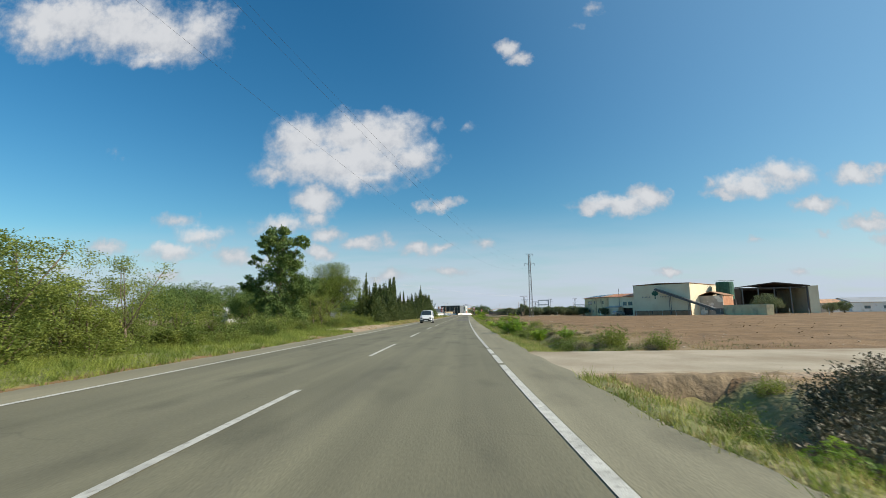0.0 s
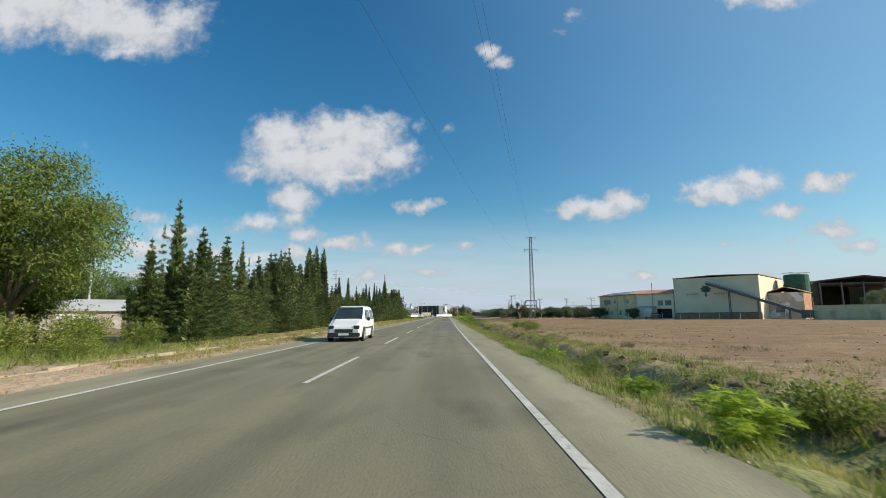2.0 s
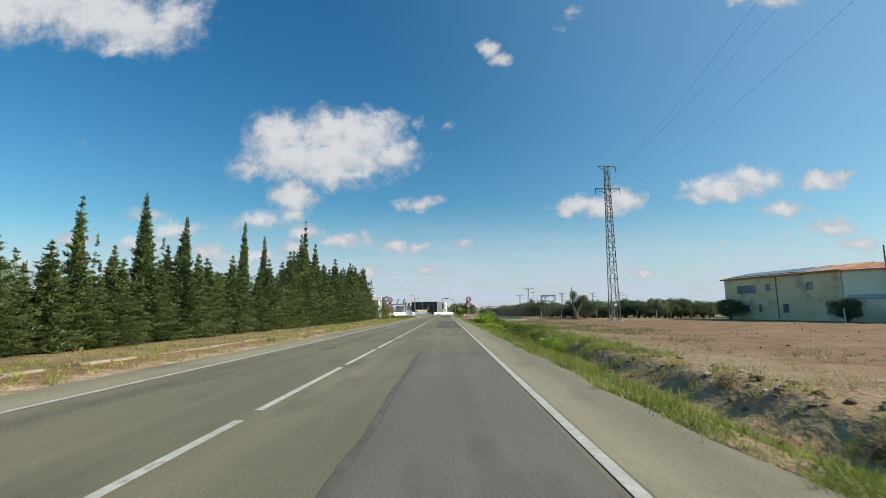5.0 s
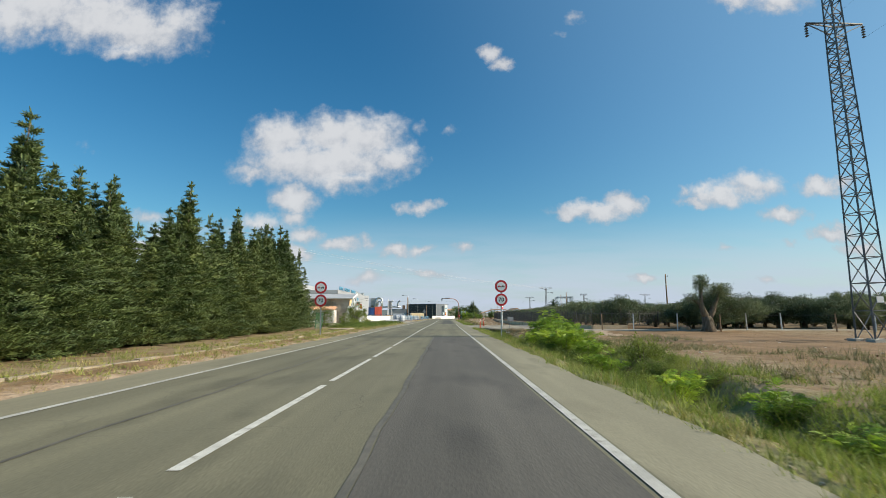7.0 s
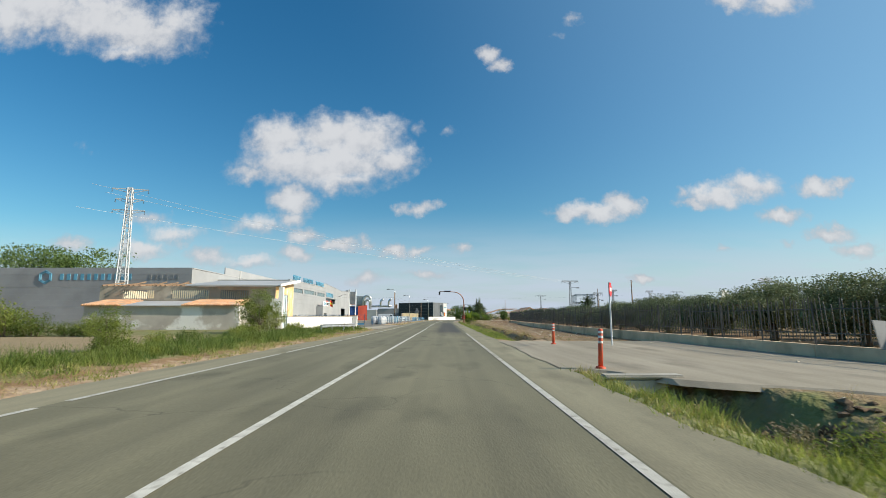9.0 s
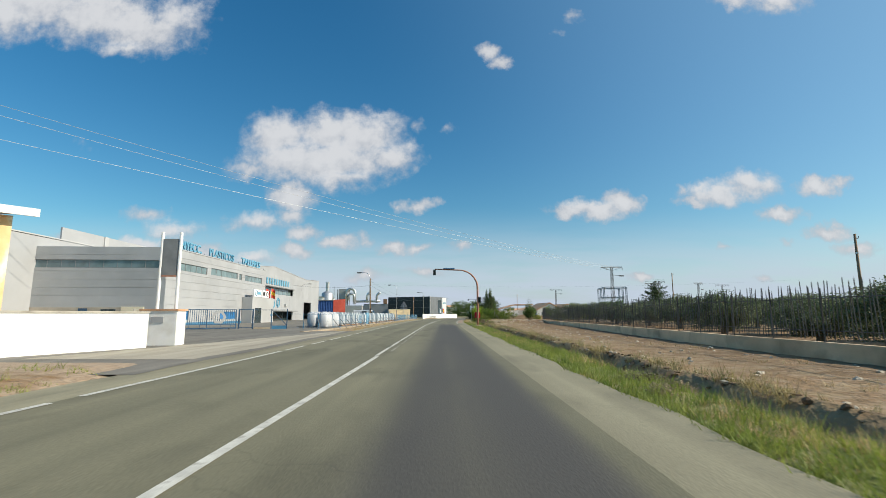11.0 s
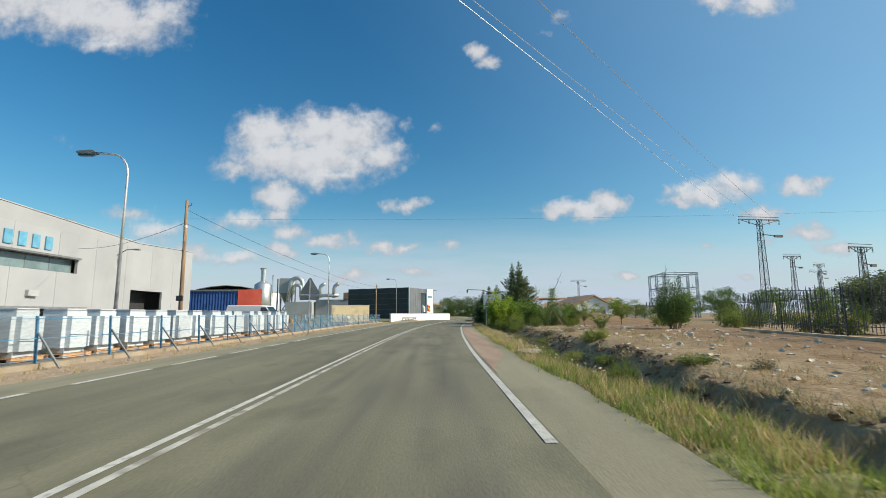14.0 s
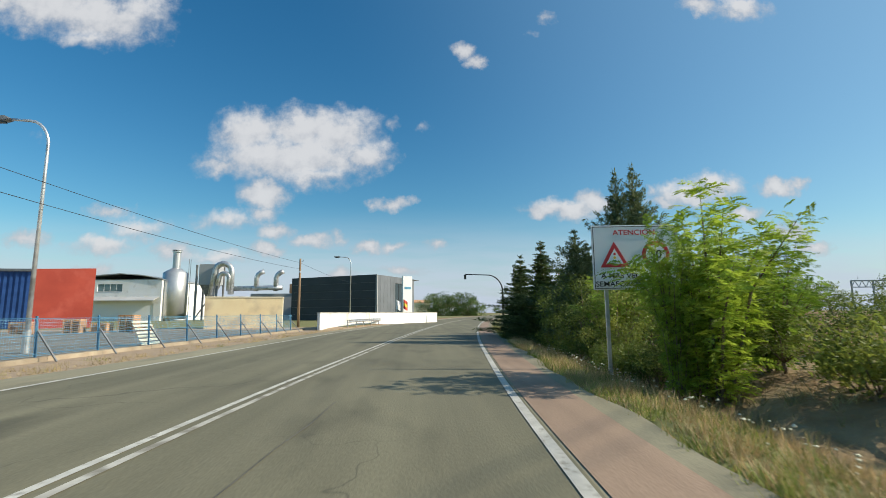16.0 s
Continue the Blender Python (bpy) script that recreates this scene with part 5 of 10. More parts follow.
# ---------------------------------------------------------------- the factory
def factory():
    # long rear hall with its grey gable
    m, L = along((-104.0, 268.6), (-44.6, 269.8))
    t = thing("warehouse", m, "long grey clad warehouse with blue sign band", "warehouse")
    panelled(t, 0, L, -0.3, 10.0, CLAD_DULL, row=1.2)
    part("side_wall", Build().box(L - 0.2, L, 0.28, 13, -0.3, 9.8).box(L - 0.2, L, 13.002, 88, -0.3, 11.4), CLAD_WHITE, t, "white clad flank")
    part("wall", Build().box(0, 0.2, 0.28, 12, -0.3, 9.8).box(0.21, 32, 11.8, 12, -0.3, 9.8).box(32, 32.2, 12.01, 88, -0.3, 9.8), CLAD_GREY, t)
    part("roof", Build().box(-0.1, 32, 0.3, 12.1, 9.85, 9.98).box(32.01, L + 0.1, 0.3, 88, 9.85, 9.98), CLAD_GREY, t)
    part("downpipe", Build().box(L + 0.01, L + 0.16, 20, 20.7, -0.3, 11.4), CLAD_GREY, t)
    b = Build()
    for k in range(3):
        r = 1.15 - 0.28 * k
        pts = [(34.3 + r * math.cos(math.pi / 6 + math.pi / 3 * i), 0, 8.35 + r * math.sin(math.pi / 6 + math.pi / 3 * i)) for i in range(7)]
        if k < 2:
            b.tube([(p[0], -0.07, p[2]) for p in pts], 0.1, 6)
    part("emblem", b, BLUE_LETTER, t, "blue hexagonal emblem")
    bars_of_text(t, 36.8, 49.6, 7.85, 8.95, 11, BLUE_LETTER, gap=0.5)
    bars_of_text(t, 52.0, 57.6, 7.95, 8.75, 6, SIGN_BACK, gap=0.5)
    # road-side office block
    m, L = along((-30.9, 280.4), (-30.9, 309.4))
    H = 8.7
    t = thing("factory_office", m, "white clad factory office with strip windows", "factory")
    strips = [(1.4, 8.9, 6.35, 7.25, 6), (9.9, 17.9, 6.45, 7.35, 5), (18.5, 19.5, 6.42, 7.32, 1), (20.6, 27.4, 6.4, 7.3, 5)]
    low = [(1.2, 5.2, 0.65, 1.7, 4), (13.2, 18.1, 0.65, 1.7, 4)]
    holes = [s[:4] for s in strips + low]
    panelled(t, 0, L, -0.3, H, CLAD_WHITE, holes, row=0.9)
    for x0, x1, z0, z1, n in strips:
        window(t, x0, x1, z0, z1, n, frame_mat=SIGN_BACK, sill=False)
    for x0, x1, z0, z1, n in low:
        window(t, x0, x1, z0, z1, n, glass=BLUE_WINDOW, frame_mat=BLUE_PAINT, sill=False)
    part("coping", Build().box(-0.05, L + 0.05, -0.06, 0.3, H + 0.003, H + 0.08), CLAD_GREY, t)
    part("plinth", Build().box(-0.02, L, -0.05, -0.003, -0.3, 0.35), BLUE_PAINT, t, "blue painted plinth band")
    part("end_wall", Build().box(L - 0.02, L + 0.2, 0.28, 6, -0.3, H), CLAD_WHITE, t)
    # its side towards the shed
    side = thing("office_annex", m, "grey clad office annex with a long strip window", "factory")
    side.matrix_basis = along((-62.0, 278.6), (-30.9, 280.4))[0]
    win = [(11.0, 30.3, 6.35, 7.25)]
    panelled(side, 0, 31.1, -0.3, 8.7, CLAD_GREY, win, row=0.88, y=-0.02)
    window(side, *win[0], n=13, frame_mat=SIGN_BACK, sill=False, y=-0.02)
    part("roof", Build().box(0.1, 31.2, 0.3, 31, 8.2, 8.3), CLAD_GREY, side)
    # one ground floor: shaded run painted darker, sunlit run as a cream panel
    part("ground_floor_band", Build().box(6.0, 26.7, -0.06, -0.024, -0.3, 2.05), PLASTER_SHADED, side, "beige ground floor band in a shaded tone")
    part("shutter", Build().box(26.72, 29.1, -0.1, -0.024, -0.3, 2.12), PLASTER_CREAM, side, "lighter cream panel painted as sunlit ground floor")
    window(side, 24.6, 26.2, 0.9, 1.9, 2, glass=GLASS, frame_mat=SIGN_BACK, sill=False, y=-0.2)
    part("side_door", Build().box(22.3, 23.2, -0.1, -0.062, -0.2, 1.95), NAVY_PAINT, side, "dark blue side door")
    # entrance bay with sign boxes
    e = part("entrance_bay", Build().box(19.9, 28.9, -1.6, -0.06, -0.3, 3.95), CLAD_GREY, t, "grey projecting entrance bay")
    part("sign_box", Build().box(20.6, 23.6, -1.5, -1.3, 4.0, 5.15), SIGN_WHITE, t, "white illuminated sign box", bevel=0.03)
    part("sign_box", Build().box(24.0, 26.8, -1.5, -1.3, 4.0, 5.15), SIGN_WHITE, t, "white illuminated sign box", bevel=0.03)
    pts = [(21.5 + 0.4 * math.cos(math.pi / 6 + math.pi / 3 * i), -1.53, 4.58 + 0.4 * math.sin(math.pi / 6 + math.pi / 3 * i)) for i in range(7)]
    part("sign_mark", Build().tube(pts, 0.05, 5).box(22.2, 23.3, -1.53, -1.5, 4.4, 4.8), BLUE_LETTER, t)
    part("sign_mark", Build().box(24.3, 25.1, -1.53, -1.5, 4.3, 4.9), SIGN_BLACK, t)
    part("sign_mark", Build().tube([(26.0 + 0.35 * math.cos(a), -1.53, 4.58 + 0.35 * math.sin(a)) for a in [0.5 * i for i in range(13)] + [6.283]], 0.06, 5), SIGN_BLACK, t)
    part("door", Build().box(21.0, 23.4, -1.66, -1.61, -0.2, 2.3), GLASS, e, "dark glazed entrance door")
    # letters along the roof edge
    up = Matrix.Rotation(math.pi / 2, 4, 'X')
    lettering("INYECC.", 1.35, 0.08, BLUE_LETTER, t, Matrix.Translation((1.9, -0.02, 9.3)) @ up, width=1.02, label="blue roof letters")
    lettering("PLASTICOS", 1.35, 0.08, BLUE_LETTER, t, Matrix.Translation((9.0, -0.02, 9.3)) @ up, width=1.08, label="blue roof letters")
    lettering("TALLERES", 1.35, 0.08, BLUE_LETTER, t, Matrix.Translation((18.8, -0.02, 9.3)) @ up, width=1.25, label="blue roof letters")
    for x in range(2, 29, 2):
        part("letter_bracket", Build().beam((x, 0.1, 8.7), (x, 0.04, 9.0), 0.05), SIGN_BACK, t)
    # the taller hall
    hall = thing("factory_hall", along((-34.8, 309.6), (-34.8, 359.2))[0], "tall pale grey factory hall with low gable", "factory")
    W = 49.6
    openings = [(0.6, 27.3, 5.4, 6.75), (7.3, 27.3, -0.2, 1.9), (35.9, 42.4, -0.2, 4.25)]
    panelled(hall, 0, W, -0.3, 9.3, CLAD_WHITE, openings, row=4.8, upright=True)
    part("gable", Build().prism([(0, 9.302), (W, 9.302), (W, 10.45), (36.7, 9.85), (14.6, 10.9), (0, 9.7)], 0.0, 0.24), CLAD_WHITE, hall, "low white gable")
    part("roof", Build().prism([(-0.05, 9.72), (14.6, 10.93), (36.7, 9.9), (W + 0.05, 10.5), (W + 0.05, 10.58), (36.7, 9.98), (14.6, 11.02), (-0.05, 9.8)], -0.05, 70), CLAD_GREY, hall)
    part("wall", Build().box(W - 0.25, W, 0.28, 70, -0.3, 10.3), CLAD_WHITE, hall)
    part("wall", Build().box(0, 0.25, 0.28, 70, 8.0, 9.3), CLAD_WHITE, hall)
    window(hall, 0.6, 27.3, 5.4, 6.75, 10, frame_mat=SIGN_BACK, sill=False, y=0.5)
    part("window_box", Build().box(0.5, 27.4, -0.3, 0.0, 6.77, 6.95), SIGN_BACK, hall, "dark recess over the long window")
    # black sheet set back in the open doorway as its inner shade
    part("loading_door", Build().box(35.9, 42.4, 2.2, 2.3, -0.2, 4.25), PLASTIC_SHADE_BLACK, hall, "black sheet for the shade inside the open loading door")
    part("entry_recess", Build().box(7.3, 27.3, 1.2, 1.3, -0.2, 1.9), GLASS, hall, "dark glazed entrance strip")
    part("canopy", Build().box(7.1, 27.5, -1.2, -0.03, 1.92, 2.1), SIGN_BACK, hall, "dark entrance canopy")
    bars_of_text(hall, 9.0, 24.5, 7.3, 8.5, 11, BLUE_LETTER, y=-0.12, depth=0.1, gap=0.45)
    b = Build()
    for cx, cz, r in ((17.5, 3.75, 1.0), (14.9, 3.3, 0.75)):
        for k in range(2):
            rr = r * (1 - 0.35 * k)
            b.tube([(cx + rr * math.cos(math.pi / 6 + math.pi / 3 * i), -0.05, cz + rr * math.sin(math.pi / 6 + math.pi / 3 * i)) for i in range(7)], 0.09, 5)
    part("emblem", b, BLUE_LETTER, hall, "blue hexagonal emblems")
    for x, z in ((8.6, 3.0), (11.4, 3.0), (21.6, 3.0)):
        part("air_unit", Build().box(x, x + 1.1, -0.35, -0.01, z, z + 0.55), CLAD_GREY, hall, bevel=0.03)
    part("floodlight", Build().tube([(33, -0.02, 8.0), (33, -1.0, 8.6), (33, -1.8, 8.65)], 0.05, 6).box(32.8, 33.2, -2.5, -1.8, 8.55, 8.7), SIGN_BACK, hall, "wall floodlight on a bent arm")
    for x in (17, 26):
        part("roof_vent", Build().box(x, x + 1.6, 0.6, 1.4, 10.2, 10.75), SIGN_BACK, hall)


factory()


# ---------------------------------------------------------------- beyond the factory
def curtain_shed():
    m, L = along((-50.0, 373.8), (-34.3, 375.1))
    t = thing("curtain_shed", m, "loading shed with red end wall and blue curtain", "shed")
    b = Build()
    n = int(L / 0.25)
    for i in range(n):
        x = L * i / n
        b.quad((x, 0.05 + 0.06 * (i % 2), 0.1), (x + L / n, 0.05 + 0.06 * ((i + 1) % 2), 0.1), (x + L / n, 0.05 + 0.06 * ((i + 1) % 2), 5.5), (x, 0.05 + 0.06 * (i % 2), 5.5))
    part("curtain", b, BLUE_SHEET, t, "dark blue pleated curtain")
    part("roof_beam", Build().box(-0.2, L, -0.1, 0.3, 5.5, 5.75), SIGN_BACK, t)
    m2, L2 = along((-34.3, 375.1), (-31.4, 379.0))
    part("red_wall", Build().prism([(0, -0.2), (L2, -0.2), (L2, 6.15), (0, 5.75)], 0, 0.2), RED_PAINT, t, "red sheet end wall").matrix_basis = m.inverted() @ m2
    part("roof", Build().prism([(-0.2, 0.32), (L, 0.32), (L + 2.2, 4.4), (-0.2, 9)], 5.6, 5.72, "z"), CLAD_GREY, t)
    part("rear_wall", Build().box(0, L, 8.7, 9, -0.2, 5.55), CLAD_GREY, t)
    c = thing("cream_warehouse", pose(-68.6, 430, 0, 0, 0, 0), "cream clad warehouse with white roller door", "warehouse")
    facade(c, 0, 17, -0.3, 8.7, PLASTER_WHITE, [(3.6, 15.6, -0.2, 3.75), (4.0, 9.0, 6.2, 7.8)])
    part("roller_door", Build().box(3.6, 15.6, 0.1, 0.16, -0.2, 3.75), WHITE_PAINT, c, "white roller door")
    window(c, 4.0, 9.0, 6.2, 7.8, 4, frame_mat=WHITE_PAINT)
    shell(c, 0, 17, 0, 22, -0.3, 8.7, PLASTER_WHITE)
    part("roof", Build().prism([(-0.3, 8.7), (4.0, 9.5), (8.5, 9.85), (13.0, 9.5), (17.3, 8.7), (17.3, 8.85), (13.0, 9.68), (8.5, 10.03), (4.0, 9.68), (-0.3, 8.85)], -0.3, 22.2), CLAD_WHITE, c)
    part("awning", Build().prism([(-2.2, 4.2), (0, 5.0), (0, 5.15), (-2.2, 4.32)], 3.0, 16.6, "x"), CLAD_GREY, c)


curtain_shed()


def process_plant():
    s = thing("steel_silo", pose(-50.4, 433.0, 0) @ Matrix.Scale(1.9, 4), "shiny steel silo with a stack", "silo")
    part("tank", Build().tube([(0, 0, 0.2), (0, 0, 5.4), (0, 0, 6.0)], [1.3, 1.3, 0.42], 28), SILO_STEEL, s, smooth=True)
    part("chimney", Build().tube([(0, 0, 6.0), (0, 0, 7.8)], 0.4, 16), SILO_STEEL, s, "slim steel chimney")
    part("cowl", Build().tube([(0, 0, 7.8), (0, 0, 7.9)], 0.52, 16).tube([(0, 0, 8.0), (0, 0, 8.08)], 0.52, 16), SILO_STEEL, s)
    part("ladder", Build().beam((1.5, -0.2, 0), (1.5, -0.2, 7), 0.04).beam((1.5, 0.2, 0), (1.5, 0.2, 7), 0.04), SIGN_BACK, s)
    d = thing("dust_extractor", pose(-43.6, 434.5, 0) @ Matrix.Scale(1.75, 4), "dust extractor with fat bent steel ducts", "machine")
    part("frame", Build().beam((-1.3, -1, 0), (-1.3, -1, 6.9), 0.2).beam((1.2, -1, 0), (1.2, -1, 6.9), 0.2).beam((-1.3, 1, 0), (-1.3, 1, 6.9), 0.2).beam((1.2, 1, 0), (1.2, 1, 6.9), 0.2).beam((-1.3, -1, 0.2), (1.2, -1, 4), 0.12), SIGN_BACK, d)
    part("filter_box", Build().box(-1.1, 1.2, -0.9, 0.9, 4.4, 7.0), CLAD_WHITE, d, bevel=0.06)
    part("hopper", Build().tube([(0, 0, 4.4), (0, 0, 2.6)], [1.2, 0.3], 12), SIGN_BACK, d)
    def duct(pts, r):
        part("duct", Build().tube(pts, r, 12), STEEL, d, "bent steel duct", smooth=True)
    arc = lambda cx, cz, r, a0, a1, y: [(cx + r * math.cos(math.radians(a)), y, cz + r * math.sin(math.radians(a))) for a in range(a0, a1, 15 if a1 > a0 else -15)]
    duct([(0.6, -1.2, 3.0)] + arc(2.0, 6.0, 1.0, 180, -15, -1.2) + [(3.0, -1.2, 3.2)], 0.36)
    duct([(1.4, -1.4, 4.2)] + arc(2.2, 5.2, 0.6, 180, -15, -1.4) + [(2.8, -1.4, 3.6)], 0.28)
    duct([(3.0, -1.0, 3.9), (7.5, -1.0, 4.0), (9.2, -1.0, 4.0)], 0.3)
    for x in (6.0, 8.4):
        duct([(x, -1.0, 3.6), (x, -1.0, 5.2), (x + 0.15, -1.0, 5.6), (x + 0.5, -1.0, 5.9), (x + 0.9, -1.0, 6.05)], 0.3)
    part("plant_box", Build().box(0.5, 5.0, -2.4, 0.6, 0, 2.9), CLAD_GREY, d, bevel=0.05)
    part("plant_box", Build().box(5.2, 12.5, -0.6, 3.0, 0, 3.3), CLAD_WHITE, d, bevel=0.05)
    part("cabinet", Build().box(10.0, 10.9, -0.7, 0.2, 3.32, 4.5), BROWN_BASE, d, bevel=0.03)
    p = thing("site_cabin", pose(-16.5, 370.6, 0, 0, 0, 14), "beige flat-roofed site cabin", "cabin")
    part("wall", Build().box(0, 6.4, 0, 0.12, 0.05, 2.75), PLASTER_YELLOW, p)
    part("wall", Build().box(6.28, 6.4, 0.122, 2.6, 0.05, 2.75), PLASTER_CREAM, p)
    part("wall", Build().box(0, 0.12, 0.122, 2.6, 0.05, 2.75).box(0.122, 6.278, 2.48, 2.6, 0.05, 2.75), PLASTER_CREAM, p)
    part("roof", Build().box(-0.05, 6.45, -0.05, 2.65, 2.752, 2.87), PLASTER_CREAM, p, bevel=0.02)
    part("floor", Build().box(0, 6.4, 0, 2.6, -0.1, 0.048), CONCRETE, p)


process_plant()


def black_building():
    m, L = along((-22.7, 422.3), (-5.2, 412.6))
    t = thing("black_office_building", m, "black clad cubic office building", "building")
    panelled(t, 0, L, -0.3, 8.25, CLAD_BLACK, row=1.35)
    m2, L2 = along((-5.2, 412.6), (1.3, 425.2))
    s = thing("glazed_annex", m2, "slate grey annex with tall dark glazing", "building")
    holes = [(6.5, 9.5, 0.2, 7.0)]
    panelled(s, 0, L2, -0.3, 8.2, CLAD_SLATE, holes, row=1.2, upright=True, y=0.02)
    window(s, 6.5, 9.5, 0.2, 7.0, 2, glass=GLASS, frame_mat=DARK, sill=False, y=0.02)
    part("roof", Build().box(0.3, L - 0.3, 0.3, 16, 8.0, 8.1), CLAD_SLATE, t)
    part("wall", Build().box(0, 0.25, 0.28, 16, -0.3, 8.2), CLAD_BLACK, t)
    p = thing("white_pylon_sign", pose(0.2, 409.5, 0, 0, 0, 30), "tall white sign slab with a blue mark", "sign")
    part("slab", Build().box(-0.9, 0.9, -0.2, 0.2, -0.3, 7.6), WHITE_PAINT, p, bevel=0.03)
    part("mark", Build().box(-0.6, 0.6, -0.24, -0.2, 5.4, 5.8), BLUE_LETTER, p)
    m3, L3 = along((-6.2, 369.5), (1.5, 384.0))
    for q0, q1, h in (((-6.2, 368.6), (-3.6, 384.0), 1.35), ((-3.6, 384.2), (4.8, 397.0), 1.35)):
        yard_wall(q0, q1, h, PLASTER_WHITE, "low white rendered boundary wall", "boundary_wall")


black_building()


def far_village():
    for i, (x, y, w, d, h, mt, rf) in enumerate(((12, 562, 12, 9, 4.5, PLASTER_WHITE, TERRACOTTA), (-6, 545, 14, 10, 6, PLASTER_CREAM, TERRACOTTA), (38, 500, 10, 9, 3.4, PLASTER_WHITE, TERRACOTTA), (52, 540, 16, 9, 4, PLASTER_YELLOW, TERRACOTTA))):
        low_store(x, y, w, d, h, 6 * i - 8, mt, rf, "small house with a tiled roof at the village edge", "village_house", [(1.5, 2.7, 1.0, 2.2), (w - 3, w - 1.8, 1.0, 2.2)])
    low_store(-44, 85, 12, 9, 1.9, 35, PLASTER_OLD, CLAD_GREY, "low farm shed with a grey sheet roof", "farm_shed")


far_village()

# ---------------------------------------------------------------- masts, wires
def lattice(parent, base, top, z0, z1, mat, legs=0.09, brace=0.05, panels=14):
    """Four tapering legs with zig-zag bracing, each leg and each face's bracing a part."""
    def corner(k, f):
        h = (base + (top - base) * f) / 2
        return Vector(((-1, 1, 1, -1)[k] * h, (-1, -1, 1, 1)[k] * h, z0 + (z1 - z0) * f))
    for k in range(4):
        part("leg", Build().beam(corner(k, 0), corner(k, 1), legs), mat, parent)
        b = Build()
        f, side = 0.0, 0
        for i in range(panels):
            g = 1 - (1 - f) * 0.925 if i < panels - 1 else 1.0
            g = min(1.0, max(g, (i + 1) / panels * 0.9 + 0.1 * ((i + 1) / panels) ** 2))
            a, c = (k, (k + 1) % 4) if side else ((k + 1) % 4, k)
            b.beam(corner(a, f), corner(c, g), brace)
            b.beam(corner(k, g), corner((k + 1) % 4, g), brace)
            f, side = g, 1 - side
        part("bracing", b, mat, parent, kind="stuff")


def insulator(parent, p, n=5, down=True, length=0.9):
    b = Build()
    x, y, z = p
    for i in range(n):
        q = z - length * (i + 0.5) / n if down else z + length * (i + 0.5) / n
        b.tube([(x, y, q - 0.03), (x, y, q + 0.03)], [0.11, 0.06], 8)
    b.tube([(x, y, z), (x, y, z - length if down else z + length)], 0.025, 5)
    part("insulator", b, STEEL_PYLON, parent)


def big_pylon():
    t = thing("power_pylon", pose(24.0, 175.05, -0.2, 0, 0, 2), "tall weathered steel lattice power pylon", "pylon")
    lattice(t, 1.2, 0.56, 0, 23.2, STEEL_PYLON, 0.085, 0.045, 26)
    for k in range(4):
        part("footing", Build().box(-0.3, 0.3, -0.3, 0.3, -0.2, 0.14), CONCRETE, t).matrix_basis = pose((-1, 1, 1, -1)[k] * 0.6, (-1, -1, 1, 1)[k] * 0.6, 0)
    for z, w in ((23.2, 1.35), (19.7, 1.85)):
        b = Build()
        for s in (-1, 1):
            b.beam((0, 0.2 * s, z), (-w, 0, z + 0.1), 0.07).beam((0, 0.2 * s, z), (w, 0, z + 0.1), 0.07)
            b.beam((0.3 * s, 0, z - 0.7), (w * s, 0, z + 0.05), 0.05)
        part("crossarm", b, STEEL_PYLON, t)
    for x, z in ((-1.85, 19.7), (1.85, 19.7), (1.35, 23.2)):
        insulator(t, (x, 0, z), length=0.85)
    part("warning_plate", Build().box(-0.2, 0.2, -0.6, -0.57, 2.2, 2.55), SIGN_WHITE, t, "pale warning plate")


big_pylon()


def far_tower():
    t = thing("power_pylon", pose(-51.4, 262, 0, 0, 0, 15), "pale grey lattice power pylon with three crossarms", "pylon")
    lattice(t, 1.5, 0.6, 0, 22.2, STEEL_PALE, 0.13, 0.07, 18)
    for z, w in ((22.0, 2.6), (20.3, 2.0), (18.5, 2.3)):
        part("crossarm", Build().beam((-w, 0, z), (w, 0, z), 0.14).beam((-w, 0, z), (0, 0, z - 0.7), 0.08).beam((w, 0, z), (0, 0, z - 0.7), 0.08), STEEL_PALE, t)
        for x in (-w, w):
            insulator(t, (x, 0, z), 3, length=0.6)


far_tower()


def line_pylon(x, y, h, w, rot, label="small lattice power pylon with a flat crossarm"):
    t = thing("power_pylon", pose(x, y, -0.2, 0, 0, rot), label, "pylon", "substation pylons")
    lattice(t, 0.85, 0.4, 0, h, STEEL_PYLON, 0.07, 0.035, 16)
    part("crossarm", Build().beam((-w, 0, h), (w, 0, h), 0.13).beam((-w, 0, h), (0, 0, h - 0.8), 0.07).beam((w, 0, h), (0, 0, h - 0.8), 0.07).beam((-w, 0, h + 0.35), (w, 0, h + 0.35), 0.07), STEEL_PYLON, t)
    for q in (-w, -w * 0.5, w * 0.5, w):
        insulator(t, (q, 0, h), 4, length=0.6)
    part("switch_arm", Build().beam((0.3, 0, h - 1.9), (w * 0.9, 0, h - 2.1), 0.1).box(w * 0.7, w * 1.1, -0.12, 0.12, h - 2.25, h - 1.95), STEEL_PYLON, t)
    return t


tall_pylon = line_pylon(42.6, 347.4, 13.3, 2.85, 6)
part("footing", Build().tube([(0, 0, -0.3), (0, 0, 2.7)], [0.98, 0.8], 20), CONCRETE, tall_pylon, "tall round concrete footing")
line_pylon(90.4, 394.8, 12.4, 2.0, 20)
line_pylon(49.9, 341.5, 8.9, 1.7, 10)
line_pylon(66.0, 372.0, 11.6, 1.6, 0)
line_pylon(120.0, 430.0, 14.0, 3.6, 15)
line_pylon(58.0, 470.0, 14.0, 3.0, 0)


